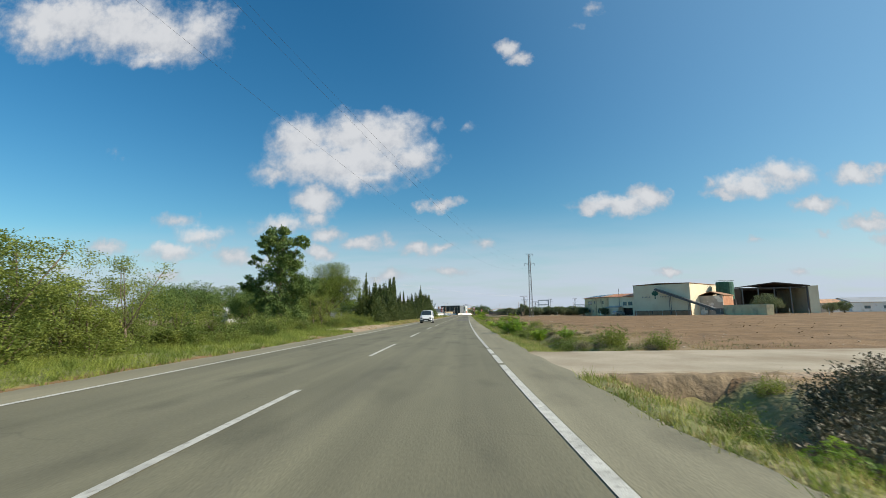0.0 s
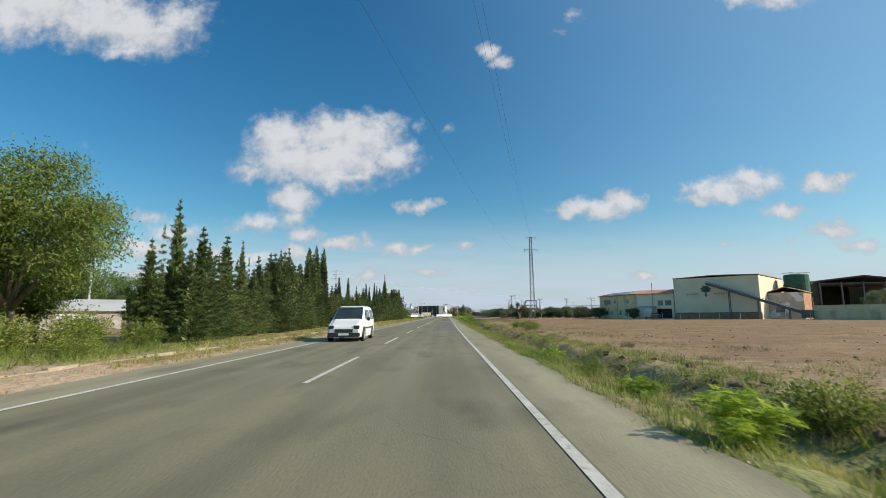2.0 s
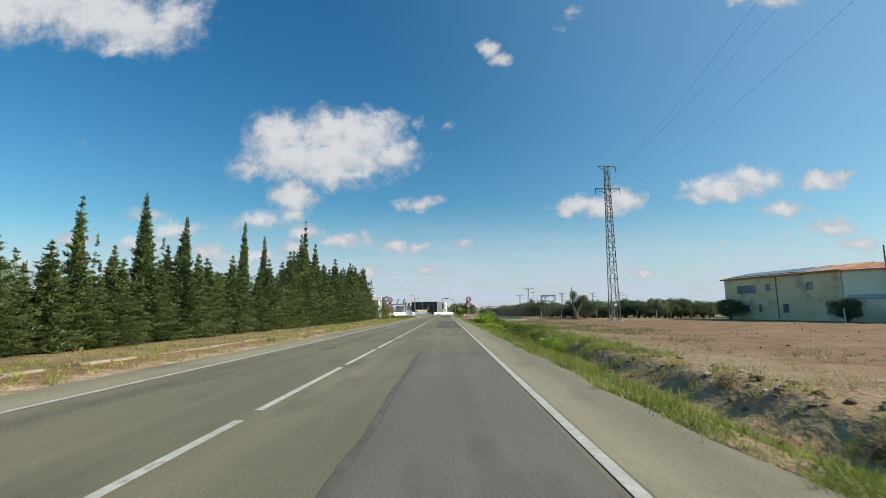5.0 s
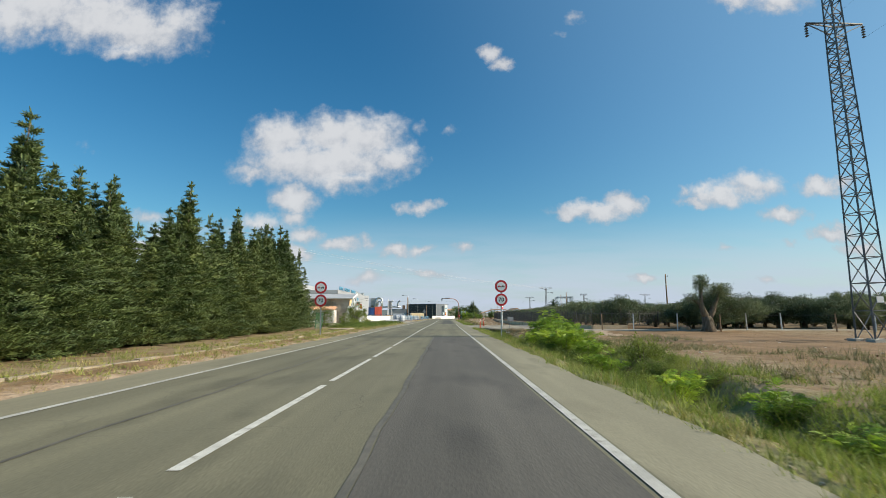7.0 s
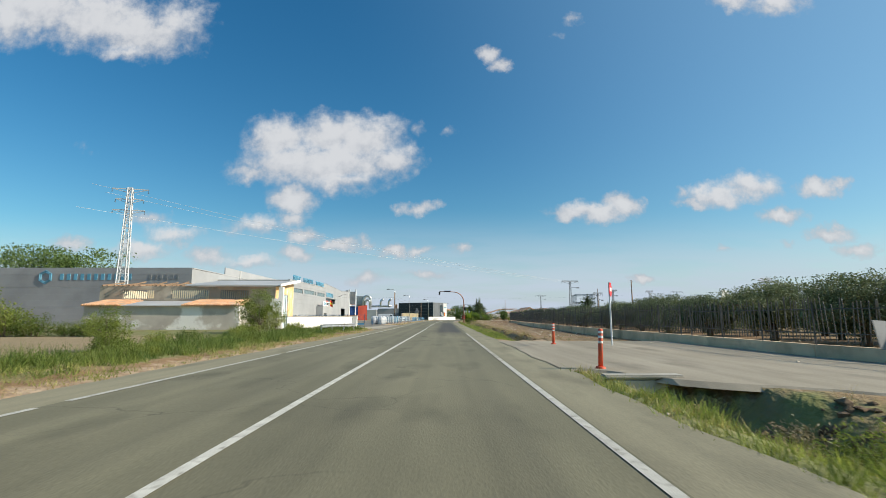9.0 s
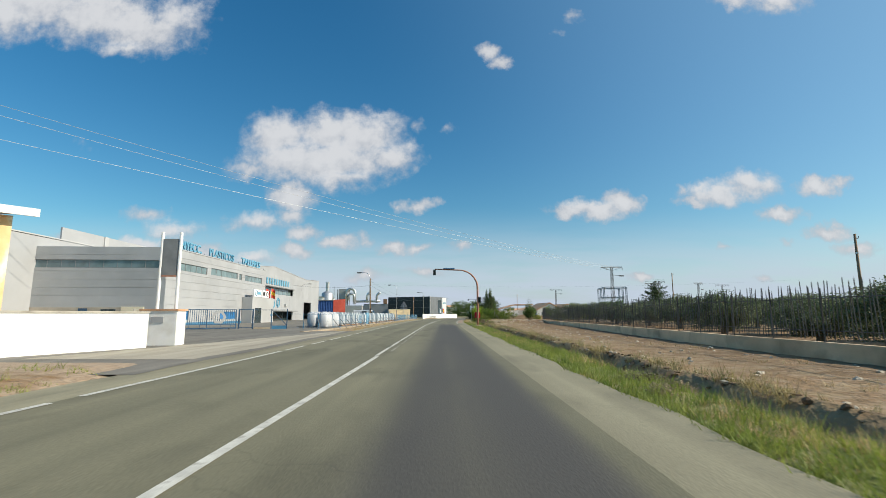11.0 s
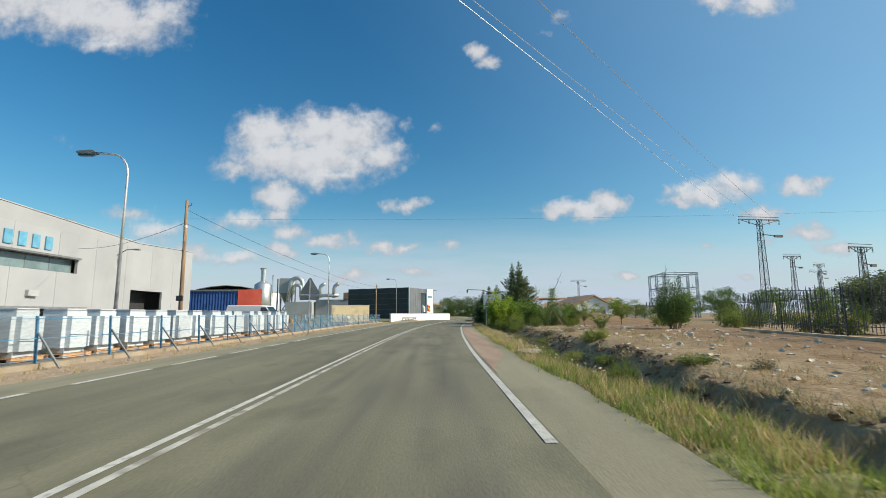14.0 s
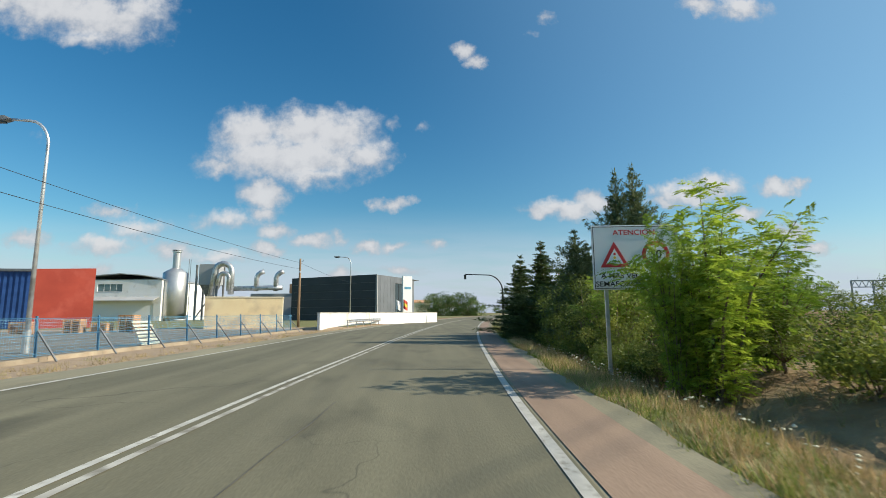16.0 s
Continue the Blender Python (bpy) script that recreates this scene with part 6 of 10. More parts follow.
def wooden_pole(x, y, h, lean=(0, 0), r=0.13, label="weathered wooden utility pole", cross=True):
    t = thing("utility_pole", pose(x, y, -0.2), label, "pole", "utility poles")
    top = (lean[0], lean[1], h)
    part("shaft", Build().tube([(0, 0, 0), (lean[0] * 0.5, lean[1] * 0.5, h * 0.5), top], [r, r * 0.85, r * 0.68], 12), WOOD_POLE, t, smooth=True)
    if cross:
        part("hook", Build().tube([(top[0], top[1], h - 0.35), (top[0] + 0.25, top[1], h - 0.3), (top[0] + 0.28, top[1], h - 0.15)], 0.02, 6), DARK, t)
        part("clamp", Build().tube([(lean[0] * 0.8, lean[1] * 0.8, h * 0.8), (lean[0] * 0.81, lean[1] * 0.81, h * 0.81 + 0.06)], r * 0.95, 12), STEEL, t)
    return t


p1 = wooden_pole(-13.9, 316.9, 8.2, (-0.1, 0.05), label="leaning wooden utility pole beside the fence")
part("meter_box", Build().box(-0.18, 0.18, -0.28, -0.13, 2.3, 2.6), DARK, p1, bevel=0.02)
wooden_pole(-9.35, 374.2, 6.8)
wooden_pole(25.6, 203.3, 6.4, r=0.1, label="slim dark wooden pole behind the fence")
wooden_pole(29.0, 262, 7.2, r=0.11)
wooden_pole(39.8, 310.8, 8.7, r=0.11)
wooden_pole(58.0, 258, 6.8, r=0.11)
wooden_pole(30.0, 420, 9.5, r=0.12, cross=False)
t = thing("utility_pole", pose(-41.5, 96.8, -0.2), "slim pole with a V-shaped cable bracket", "pole")
part("shaft", Build().tube([(0, 0, 0), (0, 0, 11.4)], [0.14, 0.09], 10), STEEL_PALE, t)
part("bracket", Build().tube([(0, 0, 11.3), (-1.3, 0, 13.0)], 0.05, 6).tube([(0, 0, 11.3), (1.3, 0, 13.0)], 0.05, 6).tube([(-1.6, 0, 13.0), (1.6, 0, 13.0)], 0.05, 6), STEEL_PALE, t)


def sagging(p, q, sag, n=24):
    p, q = Vector(p), Vector(q)
    return [p.lerp(q, i / n) - Vector((0, 0, sag * 4 * (i / n) * (1 - i / n))) for i in range(n + 1)]


def wire(p, q, sag, r=0.018, mat=None, label="thin sagging black overhead wire", group="overhead wires"):
    return solid("overhead_wire", Build().tube(sagging(p, q, sag), r, 5), mat or WIRE, label, "wire", group)


for off, z, z2, sag in ((-1.85, 18.65, 17.0, 7.2), (1.85, 18.65, 16.4, 6.8), (1.35, 22.15, 17.5, 7.6)):
    wire((24.0 + off, 175.05, z), (-18.0 + off, -22.0, z2), sag, 0.0045)
for p, q, sag in (((-50.5, 252.6, 20.2), (45.4, 347.9, 12.9), 1.5), ((-51.0, 256.0, 19.9), (42.6, 347.4, 12.9), 1.3), ((-51.5, 251.5, 16.6), (39.9, 347.0, 12.9), 0.6)):
    wire(p, q, sag, 0.017, WIRE_BRIGHT, "pale bare overhead wire shining in the sun")
wire((-13.9, 316.9, 7.4), (-9.35, 374.2, 6.2), 0.7, 0.011)
wire((-13.9, 316.9, 6.6), (-9.35, 374.2, 5.6), 0.8, 0.012)
wire((-13.9, 316.9, 6.7), (-35.0, 337.0, 8.0), 0.5, 0.014)
wire((-9.35, 374.2, 6.2), (-8.0, 440, 8.0), 0.8, 0.012)
wire((-13.9, 316.9, 6.9), (58.0, 305.0, 6.9), 0.8, 0.003)


def substation():
    t = thing("substation_gantry", pose(63.5, 414, 0, 0, 0, -8), "open steel substation gantry with insulators", "substation")
    W, D, H = 8.4, 12.0, 12.0
    for x in (0, W):
        for y in (0, D / 2, D):
            bars = Build()
            for s, q in ((-1, -1), (1, -1), (1, 1), (-1, 1)):
                bars.beam((0.25 * s, 0.25 * q, -0.3), (0.25 * s, 0.25 * q, H), 0.09)
            g = part("tower_leg", bars, SUBSTEEL, t)
            g.matrix_basis = pose(x, y, 0)
            b = Build()
            for i in range(16):
                z = H * i / 16
                b.beam((-0.25, -0.25, z), (0.25, -0.25, z + H / 16), 0.05).beam((0.25, 0.25, z), (-0.25, 0.25, z + H / 16), 0.05)
            part("lacing", b, SUBSTEEL, g, kind="stuff")
    for z in (8.1, H):
        for y in (0, D / 2, D):
            part("beam", Build().beam((0, y, z), (W, y, z), 0.16).beam((0, y, z - 0.5), (W, y, z - 0.5), 0.09), SUBSTEEL, t)
        for x in (0, W):
            part("beam", Build().beam((x, 0, z), (x, D, z), 0.16).beam((x, 0, z - 0.5), (x, D, z - 0.5), 0.09), SUBSTEEL, t)
    for i in range(5):
        insulator(t, (1.2 + 1.5 * i, 0, 8.1), 4, False, 0.8)
        insulator(t, (1.2 + 1.5 * i, D / 2, 5.2), 4, False, 1.0)
    for i in range(6):
        insulator(t, (0.9 + 1.3 * i, 0.0, 5.4), 5, True, 1.1)
        insulator(t, (0.9 + 1.3 * i, D, 7.6), 5, True, 1.1)
    for y in (0, D):
        part("beam", Build().beam((0, y, 5.5), (W, y, 5.5), 0.16).beam((0, y, 5.1), (W, y, 5.1), 0.09), SUBSTEEL, t)
    part("control_house", Build().box(0.8, 7.6, 3.0, 8.0, -0.2, 3.4), PLASTER_YELLOW, t, "low yellowish control house", bevel=0.04)
    part("busbar", Build().beam((0.5, D / 2, 5.2), (7.9, D / 2, 5.2), 0.12), SUBSTEEL, t)
    for i in range(4):
        part("equipment", Build().tube([(1.5 + 1.8 * i, -1.5, 0), (1.5 + 1.8 * i, -1.5, 2.2), (1.5 + 1.8 * i, -1.5, 3.6)], [0.22, 0.22, 0.12], 10), SUBSTEEL, t)
    box = thing("white_cabinet", pose(58.0, 405, 0), "plain white steel switchgear cabinet", "cabinet")
    part("body", Build().box(-0.8, 0.8, -0.5, 0.5, -0.1, 1.8), WHITE_PAINT, box, bevel=0.03)
    part("door", Build().box(-0.7, 0.7, -0.53, -0.505, 0.1, 1.7), WHITE_PAINT, box)
    far = thing("switchyard_frame", pose(96, 425, 0, 0, 0, -6), "long low steel switchyard frame", "substation")
    for i in range(9):
        part("post", Build().beam((4.5 * i, 0, -0.2), (4.5 * i, 0, 7.6), 0.25), SUBSTEEL, far)
        insulator(far, (4.5 * i + 1.5, 0, 7.6), 3, False, 0.9)
    part("beam", Build().beam((0, 0, 7.6), (36, 0, 7.6), 0.3).beam((0, 0, 6.2), (36, 0, 6.2), 0.2), SUBSTEEL, far)
    b = Build()
    for i in range(24):
        b.beam((1.5 * i, 0, 6.2), (1.5 * i + 0.75, 0, 7.6), 0.1).beam((1.5 * i + 0.75, 0, 7.6), (1.5 * i + 1.5, 0, 6.2), 0.1)
    part("truss_lacing", b, SUBSTEEL, far, kind="stuff")


substation()


def relay_house():
    """Low rendered house under the gantry with a row of dark busbar posts before it."""
    t = thing("relay_house", pose(63.5, 418.5, 0, 0, 0, -8), "low beige rendered relay house under the gantry", "building")
    part("wall", Build().box(-8.5, 8.5, -2, 2, -0.4, 3.1), PLASTER_CREAM, t)
    part("roof", Build().box(-8.8, 8.8, -2.3, 2.3, 3.102, 3.4), CLAD_GREY, t)
    for i in range(4):
        part("window", Build().box(-6.6 + 3.8 * i, -5.2 + 3.8 * i, -2.05, -2.002, 1.1, 2.2), GLASS, t)
    part("door", Build().box(-0.6, 0.6, -2.05, -2.002, -0.3, 2.0), SIGN_BACK, t)


relay_house()
for i in range(6):
    t = thing("busbar_post", pose(57.0 + 2.5 * i, 409.5, -0.3, 0, 0, -8), "steel busbar post with dark ribbed insulators", "insulator", "busbar posts")
    part("post", Build().box(-0.1, 0.1, -0.1, 0.1, 0, 3.2), SUBSTEEL, t)
    part("crossarm", Build().box(-0.9, 0.9, -0.07, 0.07, 3.2, 3.36), SUBSTEEL, t)
    for k in (-0.75, 0, 0.75):
        part("insulator", Build().tube([(k, 0, 3.36), (k, 0, 3.6), (k, 0, 3.65), (k, 0, 3.9), (k, 0, 3.95), (k, 0, 4.4)], [0.14, 0.08, 0.15, 0.08, 0.15, 0.07], 8), DARK, t)

# ---------------------------------------------------------------- road signs
def disc_sign(parent, z, kind):
    """A round prohibition sign: red ring, white field, and what it shows."""
    s = part("sign_disc", Build().disc((0, -0.05, z), 0.415, 0.02, n=40), SIGN_BACK, parent)
    part("ring", Build().disc((0, -0.066, z), 0.41, 0.008, n=40), SIGN_RED, s, "red ring")
    part("field", Build().disc((0, -0.074, z), 0.285, 0.006, n=40), SIGN_WHITE, s, "white field")
    if kind == "overtaking":
        for dx, mt in ((-0.125, SIGN_RED), (0.125, SIGN_BLACK)):
            part("car_shape", Build().prism([(dx - 0.1, z - 0.045), (dx + 0.1, z - 0.045), (dx + 0.1, z + 0.01), (dx + 0.065, z + 0.02), (dx + 0.045, z + 0.06), (dx - 0.045, z + 0.06), (dx - 0.065, z + 0.02), (dx - 0.1, z + 0.01)], -0.084, -0.078), mt, s)
            part("car_shape", Build().box(dx - 0.085, dx - 0.045, -0.084, -0.078, z - 0.075, z - 0.045).box(dx + 0.045, dx + 0.085, -0.084, -0.078, z - 0.075, z - 0.045), mt, s)
            part("car_window", Build().box(dx - 0.05, dx + 0.05, -0.087, -0.085, z + 0.012, z + 0.045), SIGN_WHITE, s)
    else:
        lettering(kind, 0.36, 0.003, SIGN_BLACK, s, Matrix.Translation((0, -0.08, z + 0.0)) @ Matrix.Rotation(math.pi / 2, 4, 'X'), "number", "CENTER", width=1.05)


def speed_sign(x, y, rz, lean, z0):
    t = thing("road_sign", pose(x, y, z0, 0, lean, rz), "two round red-ringed signs, no overtaking over seventy", "road sign", "speed limit signs")
    part("post", Build().box(-0.04, 0.04, -0.03, 0.03, -0.4, 3.62 - z0), STEEL, t, "grey galvanised post", bevel=0.01)
    disc_sign(t, 3.25 - z0, "overtaking")
    disc_sign(t, 2.36 - z0, "70")
    part("clamp", Build().box(-0.06, 0.06, -0.045, 0.05, 3.1 - z0, 3.16 - z0).box(-0.06, 0.06, -0.045, 0.05, 2.5 - z0, 2.56 - z0), STEEL, t)


speed_sign(2.97, 178.8, 0, 0.6, -0.25)
speed_sign(-9.12, 179.6, 0, -1.0, 0.12)


def stop_sign():
    t = thing("stop_sign", pose(6.85, 209.7, -0.1, 0, 0, 60), "octagonal stop sign on a thin white post", "road sign")
    part("post", Build().box(-0.035, 0.035, -0.03, 0.03, -0.2, 2.95), WHITE_PAINT, t)
    o = [(0.34 * math.cos(math.pi / 8 + math.pi / 4 * i), 2.62 + 0.34 * math.sin(math.pi / 8 + math.pi / 4 * i)) for i in range(8)]
    p = part("plate", Build().prism(o, -0.06, -0.035), SIGN_RED, t, "red octagon")
    part("band", Build().box(-0.2, 0.2, -0.066, -0.062, 2.54, 2.7), SIGN_WHITE, p)
    t2 = thing("notice_board", pose(30.8, 240.8, 0, 0, 0, 30), "pale notice board on two posts in the grove", "sign")
    part("plate", Build().box(-0.7, 0.7, -0.1, -0.07, 2.9, 4.15), SIGN_WHITE, t2, bevel=0.01)
    for q in (-0.5, 0.5):
        part("post", Build().box(q - 0.04, q + 0.04, -0.067, 0.02, -0.3, 4.1), STEEL, t2)
    part("bracket", Build().beam((0, -0.05, 0.4), (0, -0.05, 2.3), 0.05), DARK, t2)


stop_sign()


def triangle_sign():
    t = thing("warning_sign", pose(-8.2, 323.1, 0, 0, 0, 178), "grey back of a triangular sign on a post", "road sign")
    part("post", Build().box(-0.04, 0.04, -0.03, 0.03, -0.3, 3.75), STEEL, t)
    part("triangle", Build().prism([(-0.62, 2.72), (0.62, 2.72), (0.7, 2.8), (0.67, 2.88), (0.08, 3.86), (-0.08, 3.86), (-0.67, 2.88), (-0.7, 2.8)], -0.06, -0.035), SIGN_BACK, t, "grey sheet triangle")
    part("face", Build().prism([(-0.6, 2.75), (0.6, 2.75), (0.06, 3.8), (-0.06, 3.8)], -0.068, -0.062), SIGN_WHITE, t)
    part("plate", Build().box(-0.7, 0.7, -0.06, -0.035, 2.32, 2.64), SIGN_BACK, t)
    part("brace", Build().box(-0.2, 0.2, -0.033, 0.0, 2.98, 3.02).box(-0.2, 0.2, -0.033, 0.0, 2.46, 2.5), SIGN_BACK, t)


triangle_sign()


def attention_sign():
    t = thing("warning_board", pose(6.95, 339.2, -0.05, 0, 0, -6), "large white board warning of a traffic light", "road sign")
    w, z0, z1 = 0.98, 1.85, 3.36
    part("post", Build().box(-0.72, -0.64, 0.02, 0.08, -0.6, 3.36), STEEL, t)
    part("post", Build().box(0.64, 0.72, 0.02, 0.08, -0.6, 3.36), STEEL, t)
    pl = part("plate", Build().box(-w, w, -0.02, 0.015, z0, z1), SIGN_WHITE, t, "white plate", bevel=0.012)
    part("border", Build().box(-w + 0.03, w - 0.03, -0.026, -0.022, z0 + 0.03, z0 + 0.045).box(-w + 0.03, w - 0.03, -0.026, -0.022, z1 - 0.045, z1 - 0.03).box(-w + 0.03, -w + 0.045, -0.026, -0.022, z0 + 0.045, z1 - 0.045).box(w - 0.045, w - 0.03, -0.026, -0.022, z0 + 0.045, z1 - 0.045), SIGN_BLACK, pl)
    up = Matrix.Rotation(math.pi / 2, 4, 'X')
    for text, z, mt, s in (("ATENCION", 3.18, SIGN_RED, 0.17), ("A MAS VELOCIDAD", 2.17, SIGN_BLACK, 0.165), ("SEMAFORO CERRADO", 1.98, SIGN_BLACK, 0.165)):
        lettering(text, s, 0.002, mt, pl, Matrix.Translation((0, -0.027, z)) @ up, "lettering", "CENTER", width=1.12)
    tri = part("warning_triangle", Build().prism([(-0.8, 2.37), (-0.14, 2.37), (-0.47, 2.97)], -0.03, -0.022), SIGN_RED, pl, "red triangle")
    part("triangle_field", Build().prism([(-0.67, 2.45), (-0.27, 2.45), (-0.47, 2.81)], -0.036, -0.031), SIGN_WHITE, tri)
    for i, mt in enumerate((SIGN_RED, FLAG_YELLOW, GREEN_TANK)):
        part("light_dot", Build().disc((-0.47, -0.04, 2.68 - 0.085 * i), 0.03, 0.006, n=12), mt, tri)
    ring = part("ring", Build().disc((0.47, -0.027, 2.66), 0.31, 0.008, n=36), SIGN_RED, pl, "red ring")
    part("field", Build().disc((0.47, -0.034, 2.66), 0.225, 0.005, n=36), SIGN_WHITE, ring)
    lettering("50", 0.26, 0.002, SIGN_BLACK, ring, Matrix.Translation((0.47, -0.038, 2.66)) @ up, "number", "CENTER")


attention_sign()


def traffic_light(x, y, rz, mast_mat, label, reach=5.15, top=6.55):
    t = thing("traffic_light_mast", pose(x, y, 0, 0, 0, rz), label, "traffic light", "traffic light masts")
    pts = [(0, 0, -0.2), (0.0, 0, 3.6)]
    r = 1.95
    for i in range(13):
        a = math.radians(90 * i / 12)
        pts.append((-r * (1 - math.cos(a)) - 0.15 * i / 12, 0, 4.35 + (top - 4.35) * math.sin(a)))
    pts.append((-reach, 0, top + 0.1))
    n = len(pts)
    part("mast", Build().tube(pts, [0.115 - 0.05 * i / (n - 1) for i in range(n)], 14), mast_mat, t, smooth=True)
    part("base_flange", Build().box(-0.25, 0.25, -0.25, 0.25, -0.15, 0.05), CONCRETE, t, bevel=0.03)

    def head(px, pz, name):
        h = part(name, Build().box(px - 0.15, px + 0.15, -0.14, 0.12, pz - 0.31, pz + 0.31), PLASTIC_SHADE_BLACK, t, "black signal head", bevel=0.03)
        for k in (-0.15, 0.15):
            part("visor", Build().tube([(px, -0.14, pz + k), (px, -0.33, pz + k - 0.02)], [0.125, 0.13], 14, caps=False), PLASTIC_SHADE_BLACK, h)
            part("lens", Build().disc((px, -0.145, pz + k), 0.11, 0.01, n=16), GLASS, h)
    head(-reach - 0.02, top - 0.27, "signal_head")
    head(0.2, 2.9, "signal_head")
    part("bracket", Build().tube([(0, 0, 2.6), (0.2, 0, 2.55)], 0.03, 6), mast_mat, t)
    return t


tl = traffic_light(3.39, 281.3, 0, RUST, "rusty red curved traffic light mast with solar panel", 4.78, 6.22)
part("solar_panel", Build().box(-0.66, 0.66, -0.35, 0.35, 0, 0.05), SOLAR, tl, "small solar panel on the arm").matrix_basis = pose(-3.2, 0, 6.37, 12, 0, 0)
part("control_box", Build().box(-0.32, 0.27, 0.13, 0.42, 0.9, 1.55), SIGN_RED, tl, "red control box", bevel=0.02)
part("footing", Build().box(-0.5, 0.6, -0.45, 0.45, -0.6, -0.16), CONCRETE, tl, "broken concrete footing", bevel=0.05)
rub = random.Random(44)
for i in range(9):
    a = 0.7 * i
    n = rub.randint(5, 7)
    w = rub.uniform(0.14, 0.3)
    out = [(w * math.cos(6.283 * k / n) * rub.uniform(0.7, 1.2), w * 0.8 * math.sin(6.283 * k / n) * rub.uniform(0.7, 1.2)) for k in range(n)]
    x, y = 3.42 + rub.uniform(0.3, 0.62) * math.cos(a), 281.3 + rub.uniform(0.3, 0.55) * math.sin(a)
    solid("rubble_block", Build().prism(out, -0.12, 0.1, "z"), SAND, "broken concrete block at the mast's foot", "rubble", "rubble round the mast", bevel=0.02, m=pose(x, y, height(x, y) + 0.06, rub.uniform(-14, 14), rub.uniform(-14, 14), rub.uniform(0, 90)))
traffic_light(13.8, 393.3, 0, DARK, "dark curved traffic light mast farther on", 5.2, 6.5)


def street_lamp(x, y, h, reach, side, label="tall grey street lamp with curved arm"):
    t = thing("street_lamp", pose(x, y, -0.1, 0, 0, 0 if side > 0 else 180), label, "street lamp", "street lamps")
    pts = [(0, 0, 0), (0, 0, h - 1.0)] + [(reach * 0.5 * (1 - math.cos(math.radians(a))), 0, h - 1.0 + 0.95 * math.sin(math.radians(a))) for a in range(15, 91, 15)] + [(reach, 0, h)]
    part("pole", Build().tube(pts, [0.085] + [0.05] * (len(pts) - 1), 12), STEEL, t, smooth=True)
    part("base", Build().tube([(0, 0, 0), (0, 0, 0.9)], 0.12, 12), STEEL, t)
    part("lamp_head", Build().prism([(reach - 0.15, h - 0.02), (reach + 0.1, h - 0.1), (reach + 0.75, h - 0.06), (reach + 0.8, h + 0.06), (reach + 0.1, h + 0.12)], -0.14, 0.14), SIGN_BACK, t, bevel=0.03)
    part("lens", Build().box(reach + 0.12, reach + 0.7, -0.1, 0.1, h - 0.14, h - 0.1), GLASS, t)


street_lamp(-11.85, 346.2, 8.7, 1.5, -1)
street_lamp(-13.1, 310.1, 8.6, 1.5, -1)
street_lamp(-7.0, 392.0, 9.0, 1.5, -1)

# ---------------------------------------------------------------- bollards, culverts, rails
def bollard(x, y, lean):
    t = thing("bollard", pose(x, y, 0.0, 0, lean, 0), "orange-red flexible bollard with white bands", "bollard", "driveway bollards")
    part("foot", Build().tube([(0, 0, -0.06), (0, 0, 0.06)], [0.16, 0.11], 16), ORANGE_POST, t)
    part("tube", Build().tube([(0, 0, 0.05), (0, 0, 0.98), (0, 0, 1.0)], [0.06, 0.055, 0.03], 16), ORANGE_POST, t, smooth=True)
    for z in (0.66, 0.79, 0.91):
        part("band", Build().tube([(0, 0, z - 0.03), (0, 0, z + 0.03)], 0.062, 16), SIGN_WHITE, t, "white reflective band")


bollard(3.22, 200.4, 2.5)
bollard(4.5, 210.9, 0.5)


def culvert(x0, x1, y, facing, h0, mat, label):
    t = thing("culvert_headwall", pose(0, 0, 0), label, "culvert")
    part("wall", Build().box(x0, x1, y, y + 0.3, h0, -0.02), mat, t, bevel=0.04)
    part("coping", Build().box(x0 - 0.05, x1 + 0.05, y - 0.05, y + 0.35, -0.018, 0.06), mat, t, bevel=0.03)
    # the disc closes the short pipe and stands for the darkness within
    part("pipe", Build().tube([((x0 + x1) / 2, y - 0.08, h0 + 0.45), ((x0 + x1) / 2, y + 0.02, h0 + 0.45)], 0.36, 18, caps=False).disc(((x0 + x1) / 2, y - 0.004, h0 + 0.45), 0.33, 0.004), PLASTIC_SHADE_BLACK, t, "short black pipe with a black disc as its inner shade")


culvert(2.75, 4.35, 198.6, -1, -1.1, CONCRETE, "crumbling concrete culvert headwall under the driveway")


def earth_wall():
    """The torn earth face where the farm track crosses the ditch."""
    rnd = random.Random(8)
    b = Build()
    nx, nzz = 22, 7
    for j in range(nzz + 1):
        for i in range(nx + 1):
            x = 3.1 + 5.6 * i / nx
            z = -1.1 + 1.04 * j / nzz
            b.v.append((x, 9.95 + 0.1 * (x - 4) + 0.3 * (j / nzz) ** 2 + rnd.uniform(-0.07, 0.07), z + (rnd.uniform(-0.04, 0.02) if j == nzz else 0)))
    w = nx + 1
    b.f = [(j * w + i, j * w + i + 1, (j + 1) * w + i + 1, (j + 1) * w + i) for j in range(nzz) for i in range(nx)]
    k = len(b.v)
    b.v += [(3.1 + 5.6 * i / nx, 11.2, -0.045) for i in range(w)]
    b.f += [(nzz * w + i, nzz * w + i + 1, k + i + 1, k + i) for i in range(nx)]
    solid("earth_bank", b, SOIL_DAMP, "torn sandy earth face under the farm track", "bank", kind="structure", smooth=True)


earth_wall()


